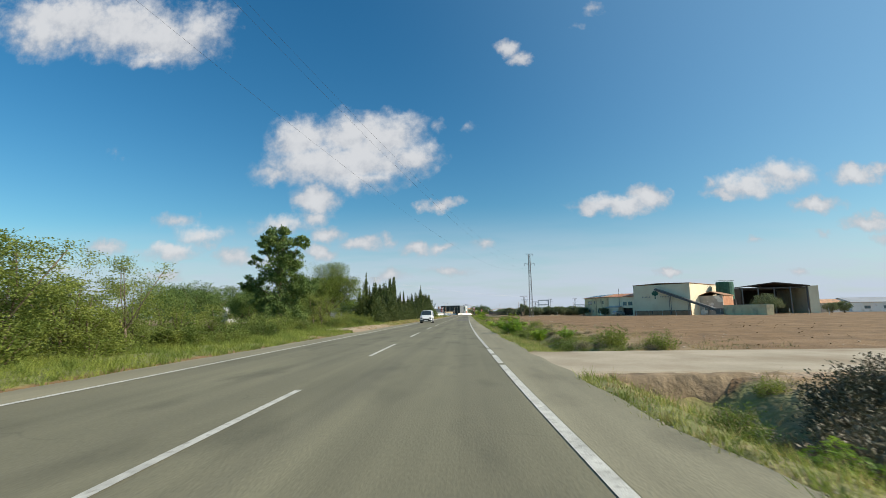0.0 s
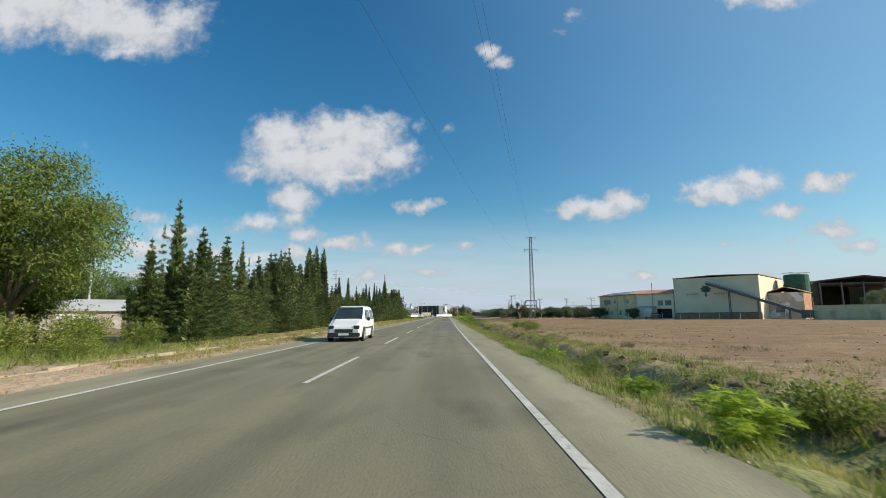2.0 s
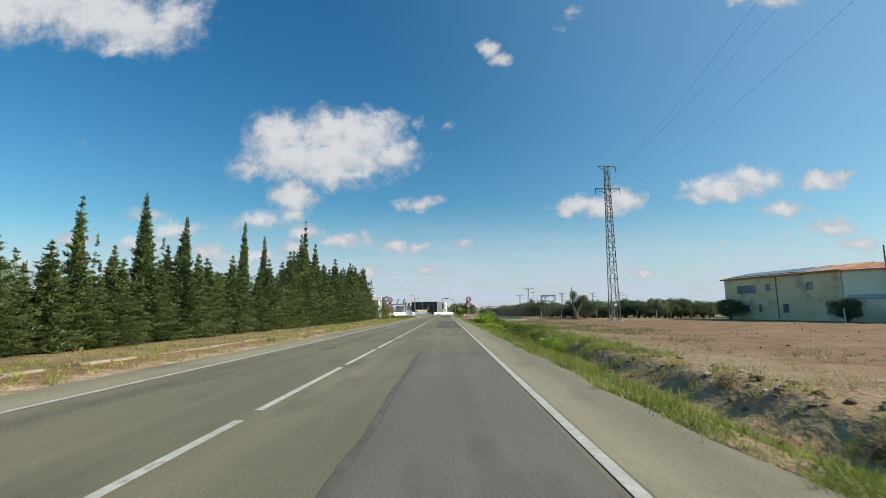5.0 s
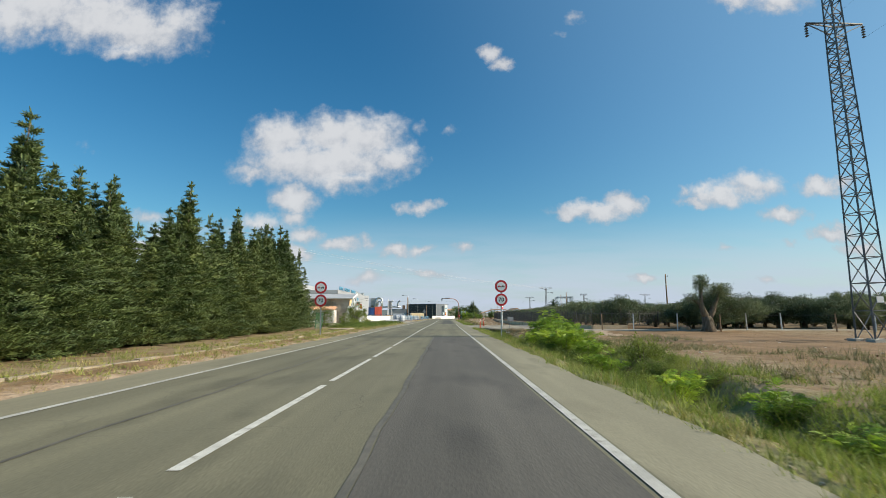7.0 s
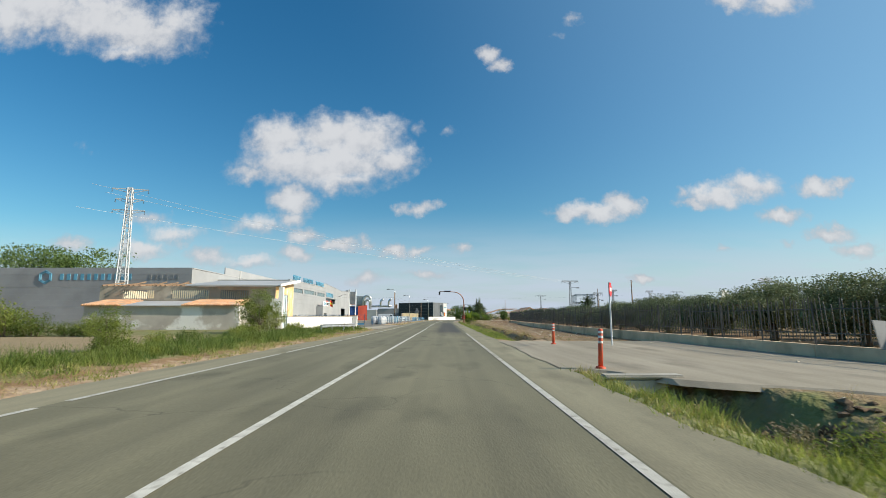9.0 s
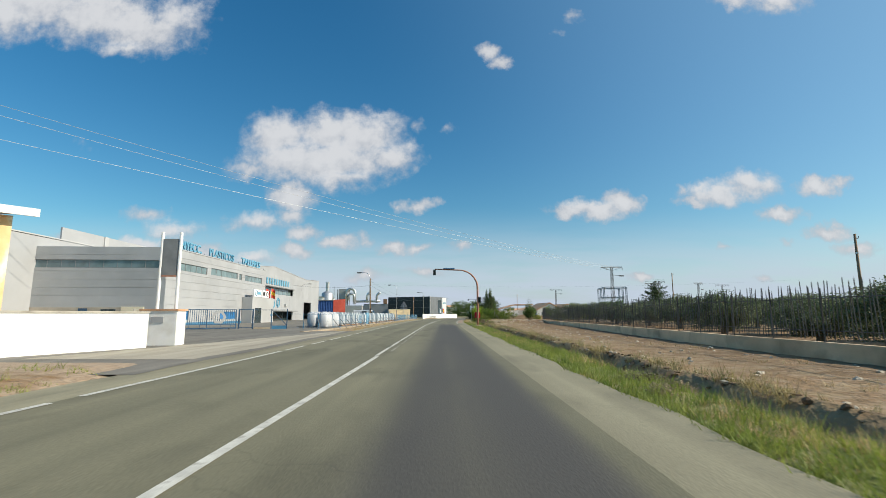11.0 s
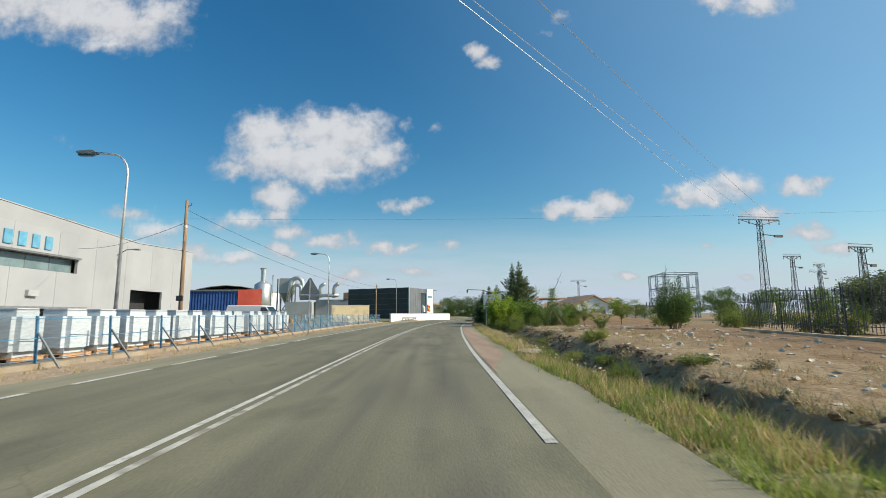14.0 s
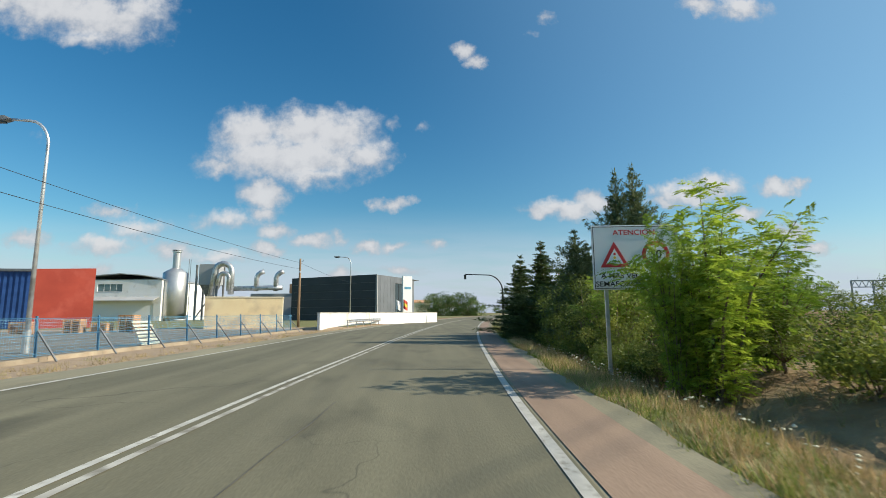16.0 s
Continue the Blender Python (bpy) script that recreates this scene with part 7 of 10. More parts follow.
def net_panel():
    """A leaning green post with a strip of torn netting beside the slab."""
    t = thing("net_panel", pose(-13.6, 194.6, 0, 0, 4, 35), "leaning green post with a strip of green netting", "fence panel")
    part("post", Build().tube([(0, 0, -0.15), (0.02, 0, 1.7)], 0.045, 8), NET_GREEN, t)
    b = Build()
    for i in range(13):
        b.box(0.05 + 0.05 * i, 0.062 + 0.05 * i, -0.006, 0.006, 0.1, 1.62)
    for i in range(24):
        b.box(0.045, 0.665, -0.005, 0.005, 0.1 + 0.065 * i, 0.111 + 0.065 * i)
    part("netting", b, NET_GREEN, t, kind="stuff")
    part("post", Build().tube([(0.67, 0, -0.15), (0.68, 0, 1.66)], 0.03, 8), NET_GREEN, t)


NET_GREEN = material("green_net_plastic", (0.02, 0.1, 0.045), (0.04, 0.16, 0.07), 3.0, 0.6, 0.1)
net_panel()


def fallen_slab():
    z = height(3.75, 306.0)
    b = Build().prism([(3.55, 307.0), (4.25, 306.95), (4.3, 306.2), (3.98, 304.9), (3.72, 304.85), (3.3, 305.8)], -0.1, 0.05, "z")
    solid("stone_slab", b, SAND, "sandy concrete slab with clipped corners lying on the verge", "slab", bevel=0.03, m=pose(0, 0, max(z, -0.05) + 0.03))


fallen_slab()


def gutter_slab(x0, x1, y0, y1, label):
    t = thing("drain_box", pose(0, 0, 0), label, "drain")
    part("slab", Build().box(x0, x1, y0, y1, 0.1, 0.2), SAND, t, bevel=0.02)
    part("side_wall", Build().box(x0 + 0.08, x1 - 0.08, y0 + 0.06, y0 + 0.2, -0.35, 0.097), SAND, t)
    # no hole here: a black plate on the wall plays the shaded opening
    part("opening", Build().box(x0 + 0.3, x1 - 0.3, y0 + 0.03, y0 + 0.05, -0.2, 0.07), PLASTIC_SHADE_BLACK, t, "black plate for the shade inside the drain")


gutter_slab(-11.4, -9.3, 89.4, 91.6, "flat concrete drain cover beside the hedge")
gutter_slab(-10.9, -9.1, 36.2, 38.2, "flat concrete drain cover beside the road")
gutter_slab(-11.2, -9.4, 190.0, 193.0, "flat concrete drain cover past the hedge")

def leaning_sign():
    """A thin post tipped out of the ditch, with a grey plate at its top and a fallen board at its foot."""
    t = thing("leaning_sign", pose(0, 0, 0), "thin leaning post with a faded grey plate in the ditch", "sign")
    part("post", Build().tube([(5.5, 194.0, -0.55), (5.9, 195.35, 1.15)], 0.02, 8), STEEL_PYLON, t)
    part("plate", Build().box(-0.3, 0.3, -0.012, 0.0, -0.22, 0.22), SIGN_BACK, t, "faded grey plate", bevel=0.004).matrix_basis = pose(5.9, 195.3, 1.0, -16, 5, 0)
    f = thing("fallen_board", pose(5.55, 193.9, -0.33, 8, 4, -6), "white board with a red edge fallen in the ditch", "sign")
    part("plate", Build().box(-0.32, 0.32, -0.02, 0.02, -0.1, 0.1), SIGN_WHITE, f, bevel=0.006)
    part("edge_band", Build().box(-0.3, 0.3, -0.026, -0.021, -0.09, -0.05), SIGN_RED, f)


leaning_sign()

# pale kerb along the foot of the hedge
kerb = thing("hedge_kerb", pose(0, 0, 0), "low pale concrete kerb along the hedge foot", "kerb", kind="structure")
y = 40.0
krnd = random.Random(3)
while y < 192:
    if not (88.5 < y < 92.2) and krnd.random() > 0.08:
        a, c = XT(y) - 1.55 + krnd.uniform(-0.04, 0.04), XT(y + 0.98) - 1.55
        part("kerb_stone", Build().prism([(a, y), (a + 0.16, y), (c + 0.16, y + 0.96), (c, y + 0.96)], -0.1, 0.135 + krnd.uniform(-0.03, 0.02), "z"), SAND, kerb)
    y += 1.0


def guard_rail(pts, label):
    t = thing("guard_rail", pose(0, 0, 0), label, "guard rail")
    prof = [(0.0, 0.75), (0.05, 0.7), (0.0, 0.62), (0.05, 0.54), (0.0, 0.46)]
    b = Build()
    for p, q in zip(pts, pts[1:]):
        d = (Vector(q) - Vector(p)).normalized()
        s = Vector((d.y, -d.x))
        for (o1, z1), (o2, z2) in zip(prof, prof[1:]):
            a1, a2 = Vector(p) + s * o1, Vector(p) + s * o2
            c1, c2 = Vector(q) + s * o1, Vector(q) + s * o2
            b.quad((a1.x, a1.y, z1), (c1.x, c1.y, z1), (c2.x, c2.y, z2), (a2.x, a2.y, z2))
            b.quad((a1.x - s.x * 0.006, a1.y - s.y * 0.006, z1), (a2.x - s.x * 0.006, a2.y - s.y * 0.006, z2), (c2.x - s.x * 0.006, c2.y - s.y * 0.006, z2), (c1.x - s.x * 0.006, c1.y - s.y * 0.006, z1))
    part("beam", b, STEEL, t, "corrugated steel beam")
    for i, p in enumerate(pts):
        part("post", Build().box(p[0] - 0.14, p[0] - 0.03, p[1] - 0.06, p[1] + 0.06, -0.3, 0.72), STEEL, t)


guard_rail([(-10.6, 227.0), (-10.2, 229.0), (-9.6, 231.0), (-9.0, 232.6)], "short galvanised guard rail by the shed")
guard_rail([(XT(y) - 0.9, y) for y in range(373, 412, 3)], "long galvanised guard rail along the bend")

# ---------------------------------------------------------------- fences
def palisade():
    """Low concrete wall with a tall dark pale fence along the olive grove."""
    line = [(36.0, 200.5), (25.3, 197.4), (17.0, 193.7), (13.7, 193.9), (12.0, 198.8), (11.2, 203.5), (11.2, 212.0), (11.6, 232.0), (12.1, 250.0), (13.2, 265.0), (14.8, 290.0), (16.1, 307.0), (18.5, 316.6)]
    wall = thing("fence_wall", pose(0, 0, 0), "low grey concrete wall under the fence", "wall", kind="structure")
    fence = thing("pale_fence", pose(0, 0, 0), "tall dark iron pale fence on a low wall", "fence")
    rnd = random.Random(12)
    pale = mesh_of("pale", Build().prism([(-0.011, 0), (0.011, 0), (0.011, 1.7), (0.0, 1.8), (-0.011, 1.7)], -0.01, 0.01), PALE_STAKE)
    rest = Build()
    count = 0
    tall = lambda y: float(np.interp(y, [208, 245], [0.74, 1.0]))
    for (xa, ya), (xb, yb) in zip(line, line[1:]):
        m, L = along((xa, ya), (xb, yb))
        if ya > 193 and xa < 20:
            part("wall_section", Build().box(0, L, -0.12, 0.12, -0.5, 0.4), WALL_WARM, wall).matrix_basis = m
        for z in (0.75, 0.5 + 1.35 * tall((ya + yb) / 2)):
            part("rail", Build().box(0, L, -0.015, 0.015, z, z + 0.03), PALE_STAKE, fence).matrix_basis = m
        for i in range(int(L / 2.5) + 1):
            part("post", Build().box(-0.02, 0.02, -0.02, 0.02, 0.4, 0.5 + 1.7 * tall((ya + yb) / 2)), PALE_STAKE, fence).matrix_basis = m @ pose(min(2.5 * i, L), 0.05, 0)
        n = int(L / 0.17)
        for i in range(n):
            q = m @ pose(0.07 + i * 0.17 + rnd.uniform(-0.04, 0.04), -0.03, 0.5 + rnd.uniform(-0.04, 0.08), 0, rnd.uniform(-4.5, 4.5), 0)
            q = q @ Matrix.Diagonal((1, 1, tall(q.translation.y) * rnd.uniform(0.9, 1.08), 1))
            yy = q.translation.y
            if 203 < yy < 275 and count < 210 and i % 2 == 0:
                ob = new("pale", pale)
                ob.parent, ob.matrix_basis = fence, q
                count += 1
            else:
                rest.prism([(-0.011, 0), (0.011, 0), (0.011, 1.7), (0.0, 1.8), (-0.011, 1.7)], -0.01, 0.01)
                k = len(rest.v) - 10
                rest.v[k:] = [tuple(q @ Vector(p)) for p in rest.v[k:]]
    part("pale", rest, PALE_STAKE, fence, kind="stuff")


palisade()


def factory_fence():
    """Blue posts with struts, wires and debris netting."""
    fence = thing("yard_fence", pose(0, 0, 0), "blue steel post fence with wires and struts", "fence")
    line = lambda y: float(np.interp(y, [264, 273, 286, 300, 313, 323, 346, 359, 368], [-10.9, -10.45, -10.4, -10.1, -9.7, -9.5, -9.6, -8.4, -7.6]))
    ys = list(np.arange(272.2, 368.0, 2.75))
    for y in ys:
        part("post", Build().box(-0.028, 0.028, -0.028, 0.028, -0.3, 1.3), BLUE_PAINT, fence).matrix_basis = pose(line(y), y, 0, 0, -3, 0)
        part("strut", Build().beam((0, 0, 0.85), (0.75, -0.15, -0.05), 0.045), SIGN_BACK, fence).matrix_basis = pose(line(y), y, 0)
    for z in (0.15, 0.7, 1.22):
        part("wire", Build().tube([(line(y), y, z) for y in ys], 0.012, 4), BLUE_PAINT, fence)
    net = Build()
    for y0, y1 in ((284.5, 287.0), (324, 366)):
        n = int((y1 - y0) / 0.09)
        for i in range(n):
            y = y0 + (y1 - y0) * i / n
            net.tube([(line(y) - 0.02, y, 0.1), (line(y) - 0.02, y, 1.2)], 0.0035, 3, caps=False)
        for k in range(13):
            z = 0.1 + 0.09 * k
            net.tube([(line(y) - 0.02, y, z) for y in np.linspace(y0, y1, 9)], 0.0035, 3, caps=False)
    part("netting", net, BLUE_MESH, fence, "blue wire netting", kind="stuff")
    kerb2 = thing("fence_kerb", pose(0, 0, 0), "low sandy concrete kerb under the yard fence", "kerb", kind="structure")
    for y0, y1 in zip(range(264, 367, 4), range(268, 371, 4)):
        part("kerb_stone", Build().prism([(line(y0) - 0.15, y0), (line(y0) + 0.15, y0), (line(y1) + 0.15, y1 - 0.02), (line(y1) - 0.15, y1 - 0.02)], -0.2, 0.06, "z"), SAND, kerb2)
    # sliding gate and the panels beside it
    m, L = along((-24.8, 266.9), (-18.8, 271.0))
    g = thing("sliding_gate", m, "dark blue barred sliding gate with a hexagonal emblem", "gate")
    part("top_rail", Build().box(0, L, -0.025, 0.025, 1.68, 1.74), NAVY_PAINT, g)
    part("lower_rail", Build().box(0, L, -0.025, 0.025, 0.4, 0.46), NAVY_PAINT, g)
    part("bottom_beam", Build().box(0, L, -0.04, 0.04, 0.06, 0.17), NAVY_PAINT, g)
    for x in (0.0, L / 3, 2 * L / 3, L - 0.08):
        part("gate_post", Build().box(x, x + 0.08, -0.03, 0.03, 0.172, 1.68), NAVY_PAINT, g)
    for i in range(int(L / 0.165)):
        part("gate_bar", Build().box(0.1 + 0.165 * i, 0.14 + 0.165 * i, -0.012, 0.012, 0.462, 1.678), NAVY_PAINT, g)
    for i in range(9):
        part("short_bar", Build().box(0.3 + L * i / 9, 0.335 + L * i / 9, -0.012, 0.012, 0.172, 0.398), NAVY_PAINT, g)
    hexagon = [(L * 0.8 + 0.62 * math.cos(math.pi / 3 * i), 1.06 + 0.62 * math.sin(math.pi / 3 * i)) for i in range(6)]
    inner = [(L * 0.8 + 0.38 * math.cos(math.pi / 3 * i), 1.06 + 0.38 * math.sin(math.pi / 3 * i)) for i in range(6)]
    ring = Build()
    for i in range(6):
        ring.prism([hexagon[i], hexagon[(i + 1) % 6], inner[(i + 1) % 6], inner[i]], -0.05, -0.03)
    part("emblem", ring, CLAD_WHITE, g, "pale hexagonal emblem")
    part("wheel", Build().tube([(0.6, -0.04, 0.05), (0.6, 0.04, 0.05)], 0.07, 10), DARK, g)
    part("wheel", Build().tube([(L - 0.6, -0.04, 0.05), (L - 0.6, 0.04, 0.05)], 0.07, 10), DARK, g)
    q = thing("gate_pillar", pose(-25.1, 266.7, 0, 0, 0, 35), "pale concrete pillar at the end of the gate", "pillar")
    part("shaft", Build().box(-0.12, 0.12, -0.12, 0.12, -0.2, 1.7), CONCRETE, q, bevel=0.02)
    m, L = along((-18.7, 271.1), (-14.6, 272.1))
    p = thing("wicket_gate", m, "dark blue wicket gate and braced panel on a sandy wall", "gate")
    for x in (0.0, 1.2, 2.75, 4.1):
        part("post", Build().box(x, x + 0.08, -0.04, 0.04, -0.1, 1.8), NAVY_PAINT, p)
    part("wicket", Build().box(0.09, 1.19, -0.015, 0.015, 1.7, 1.76).box(0.09, 1.19, -0.015, 0.015, 0.1, 0.15).box(0.09, 0.13, -0.015, 0.015, 0.15, 1.7).box(1.15, 1.19, -0.015, 0.015, 0.15, 1.7), NAVY_PAINT, p)
    part("low_wall", Build().box(1.3, 2.73, -0.09, 0.09, -0.2, 0.16), SAND, p, "low sandy wall", bevel=0.02)
    part("panel_plate", Build().box(2.85, 4.09, -0.03, 0.03, 0.0, 0.3), BLUE_PAINT, p, "blue steel plate")
    part("panel_brace", Build().beam((2.85, 0, 1.68), (4.1, 0, 0.35), 0.05), NAVY_PAINT, p)
    part("top_rail", Build().box(1.29, 4.09, -0.012, 0.012, 1.68, 1.72), NAVY_PAINT, p)
    part("post_box", Build().box(2.7, 2.87, -0.1, -0.045, 1.15, 1.35), BLUE_PAINT, p)
    q = thing("yard_fence", pose(0, 0, 0), "short blue post fence beside the wicket gate", "fence")
    for x in (-13.2, -11.85):
        part("post", Build().box(-0.028, 0.028, -0.028, 0.028, -0.3, 1.45), BLUE_PAINT, q).matrix_basis = pose(x, 272.15, 0)
        part("strut", Build().beam((0, 0, 0.85), (0.35, -0.6, -0.05), 0.045), SIGN_BACK, q).matrix_basis = pose(x, 272.15, 0)
    for z in (0.15, 0.7, 1.35):
        part("wire", Build().tube([(-14.5, 272.12, z), (-10.5, 272.2, min(z, 1.25))], 0.012, 4), BLUE_PAINT, q)


factory_fence()
yard_wall((-16.6, 236.5), (-12.2, 247.8), 1.35, PLASTER_WHITE, "low dirty white yard wall", "boundary_wall")


def grove_fence():
    """Thin stakes and wires before the olive grove beside the pylon."""
    t = thing("stake_fence", pose(0, 0, 0), "thin grey stakes along the olive grove", "fence")
    for i in range(22):
        x, y = 13.5 + 3.2 * i, 190.5 + 1.2 * math.sin(i * 1.7) - 0.25 * i
        part("stake", Build().beam((x, y, height(x, y) - 0.1), (x + 0.04 * math.sin(i), y, height(x, y) + 1.5), 0.08), STEEL_PALE if i % 3 else WOOD_POLE, t)
    for z in (0.7, 1.25):
        part("wire", Build().tube([(13.5 + 3.2 * i, 190.5 + 1.2 * math.sin(i * 1.7) - 0.25 * i, z) for i in range(22)], 0.012, 3), WIRE, t)
    t2 = thing("stake_fence", pose(0, 0, 0), "thin stakes along the farm hall yard", "fence")
    for i in range(16):
        x, y = 45 + 3.0 * i, 160.5 - 2.6 * i
        part("stake", Build().beam((x, y, -0.2), (x, y, 1.4), 0.09), STEEL_PALE, t2)


grove_fence()

# ---------------------------------------------------------------- yard goods
def fibc_bag(x, y, rz, s, label="bulging white bulk bag with lifting loops"):
    t = thing("bulk_bag", pose(x, y, 0.02, 0, 0, rz), label, "bulk bag", "bulk bags in the yard")
    prof = [(0.0, 0.40), (0.12, 0.47), (0.5, 0.52), (0.95, 0.5), (1.2, 0.42), (1.32, 0.25), (1.38, 0.1)]
    b = Build()
    n = 16
    for z, r in prof:
        for k in range(n):
            a = 2 * math.pi * k / n
            sq = 1.0 / max(abs(math.cos(a)), abs(math.sin(a))) ** 0.65
            w = 1 + 0.05 * math.sin(5 * a + z * 4) + 0.04 * math.sin(9 * a - z * 7)
            b.v.append((s * r * sq * w * math.cos(a), s * r * sq * w * math.sin(a), 1.2 * s * z * (1 + 0.03 * math.sin(3 * a))))
    for j in range(len(prof) - 1):
        b.f += [(j * n + k, j * n + (k + 1) % n, (j + 1) * n + (k + 1) % n, (j + 1) * n + k) for k in range(n)]
    b.f += [tuple(reversed(range(n))), tuple((len(prof) - 1) * n + k for k in range(n))]
    part("sack", b, BAG_WHITE, t, smooth=True)
    for sx in (-1, 1):
        for sy in (-1, 1):
            q = [(sx * u * s, sy * v * s, 1.2 * w * s) for u, v, w in ((0.42, 0.42, 1.12), (0.4, 0.32, 1.3), (0.28, 0.3, 1.36), (0.2, 0.36, 1.3), (0.22, 0.43, 1.18))]
            part("lifting_loop", Build().tube(q, 0.025, 5), BAG_WHITE, t)
    return t


rb = random.Random(21)
bag = fibc_bag(-12.4, 276.2, 10, 0.92)
for i in range(5):
    copy_thing(bag, pose(-12.4 + rb.uniform(-0.15, 0.15) + 0.05 * i, 277.4 + 1.12 * i, 0.02, 0, rb.uniform(-4, 4), rb.uniform(0, 90)))
for i in range(8):
    copy_thing(bag, pose(-13.7 + rb.uniform(-0.2, 0.2), 277.4 + 1.2 * i, 0.02, 0, rb.uniform(-4, 4), rb.uniform(0, 90)))



def wrapped_pallet(x, y, rz, h=1.42):
    t = thing("wrapped_pallet", pose(x, y, 0.02, 0, 0, rz), "white plastic-wrapped load on a wooden pallet", "pallet", "wrapped pallets")
    b = Build()
    for k in range(7):
        b.box(-0.5, 0.5, -0.6 + 0.18 * k, -0.47 + 0.18 * k, 0.1, 0.122)
    for k in (-0.44, 0, 0.44):
        b.box(k - 0.05, k + 0.05, -0.6, 0.6, 0, 0.098)
    part("pallet", b, WOOD, t, kind="stuff")
    part("load", Build().box(-0.53, 0.53, -0.58, 0.58, 0.13, h), WRAP, t, bevel=0.16)
    part("cap", Build().box(-0.4, 0.4, -0.45, 0.45, h + 0.002, h + 0.08), BAG_WHITE, t, bevel=0.05)
    return t


pal = wrapped_pallet(-12.0, 281.6, 2)
for i in range(33):
    y = 283.15 + 1.56 * i
    if y < 326 and abs(y - 295.9) > 1.5:
        copy_thing(pal, pose(float(np.interp(y, [286, 313, 330], [-11.9, -11.2, -10.9])) + rb.uniform(-0.12, 0.12), y, 0.02, 0, 0, rb.uniform(-9, 9)))
for i in range(10):
    copy_thing(pal, pose(-13.3 + rb.uniform(-0.1, 0.1), 291 + 1.6 * i, 0.02, 0, 0, rb.uniform(-6, 6)))


def blue_cabinet():
    t = thing("blue_cabinet", pose(-11.6, 295.9, 0, 0, 0, -3), "pale blue sheet metal cabinet beside the bags", "cabinet")
    mt = material("pale_blue_paint", (0.1, 0.24, 0.36), (0.15, 0.31, 0.43), 1.5, 0.5, 0.1)
    part("body", Build().box(-0.5, 0.5, -0.75, 0.75, 0, 1.55), mt, t, bevel=0.02)
    part("door", Build().box(0.502, 0.53, -0.7, 0.7, 0.1, 1.5), mt, t)
    part("handle", Build().box(0.53, 0.56, -0.05, 0.0, 0.7, 0.9), DARK, t)
    part("top_box", Build().box(-0.3, 0.3, -0.3, 0.3, 1.56, 1.75), DARK, t, "dark fitting on top", bevel=0.03)


blue_cabinet()


def totem():
    t = thing("entrance_pillar", pose(-12.6, 249.4, 0, 0, 0, 4), "white rendered pillar with a sign board on posts", "pillar")
    part("pillar", Build().box(-0.75, 0.75, -0.3, 0.5, -0.2, 1.45), PLASTER_WHITE, t, bevel=0.02)
    part("coping", Build().box(-0.8, 0.8, -0.35, 0.55, 1.453, 1.53), TERRACOTTA, t, "reddish coping")
    part("letter_slot", Build().box(-0.3, 0.2, -0.33, -0.305, 0.95, 1.2), CLAD_WHITE, t)
    part("post", Build().tube([(-0.28, 0.05, 1.53), (-0.28, 0.05, 4.9)], 0.07, 10), WHITE_PAINT, t)
    part("post", Build().tube([(0.5, 0.05, 1.53), (0.5, 0.05, 4.9)], 0.07, 10), WHITE_PAINT, t)
    part("board", Build().box(-0.2, 0.42, 0.0, 0.1, 3.0, 4.6), SIGN_BACK, t, "weathered grey board")
    part("rust_band", Build().box(-0.2, 0.42, -0.01, 0.11, 2.93, 2.998), RUST, t)
    yard_wall((-15.5, 249.6), (-13.4, 249.5), 1.3, PLASTER_WHITE, "low white entrance wall", "boundary_wall")


totem()


def flag(x, y, h, mats, label):
    t = thing("flagpole", pose(x, y, 0), label, "flagpole", "flags before the factory")
    part("pole", Build().tube([(0, 0, -0.1), (0, 0, h)], [0.06, 0.04], 10), WHITE_PAINT, t)
    w, hh = 0.9, 1.5
    for k, mt in enumerate(mats):
        b = Build()
        n = 10
        z0, z1 = h - hh + hh * k / len(mats), h - hh + hh * (k + 1) / len(mats)
        for i in range(n + 1):
            a = w * i / n
            for z in (z0, z1):
                b.v.append((0.05 + a * 0.75, 0.18 * math.sin(a * 6 + z), z - 0.5 * a))
        b.f = [(2 * i, 2 * i + 2, 2 * i + 3, 2 * i + 1) for i in range(n)]
        part("cloth", b, mt, t)


flag(-29.8, 309.4, 5.7, (FLAG_RED, FLAG_YELLOW, FLAG_RED), "red and yellow flag on a white pole")
flag(-30.9, 309.9, 5.7, (FLAG_RED,), "plain red flag on a white pole")
flag(-1.6, 408.0, 3.6, (SIGN_WHITE,), "white flag on a pole")
flag(-0.4, 407.4, 3.6, (FLAG_RED, FLAG_YELLOW, FLAG_RED), "red and yellow flag on a white pole")


def pallet_pile(x, y, n, rz, tilt=0.0):
    t = thing("pallet_stack", pose(x, y, 0, tilt, 0, rz), "stack of weathered wooden pallets", "pallet", "pallets in the yard")
    for i in range(n):
        b = Build()
        for k in range(6):
            b.box(-0.6, 0.6, -0.5 + 0.18 * k, -0.38 + 0.18 * k, 0.15 * i + 0.1, 0.15 * i + 0.125)
        for k in (-0.52, 0, 0.52):
            b.box(k - 0.05, k + 0.05, -0.5, 0.5, 0.15 * i + 0.0, 0.15 * i + 0.098)
        part("pallet", b, WOOD, t, kind="stuff")


for x, y, n, rz in ((-24, 366, 7, 10), (-22.4, 366.6, 5, 5), (-20.6, 367, 9, 0), (-19.2, 366.4, 4, 20), (-27, 365, 6, 0)):
    pallet_pile(x, y, n, rz)
b = Build()
for k in range(7):
    b.box(-0.6, 0.6, 0.17 * k, 0.17 * k + 0.1, 0, 0.025)
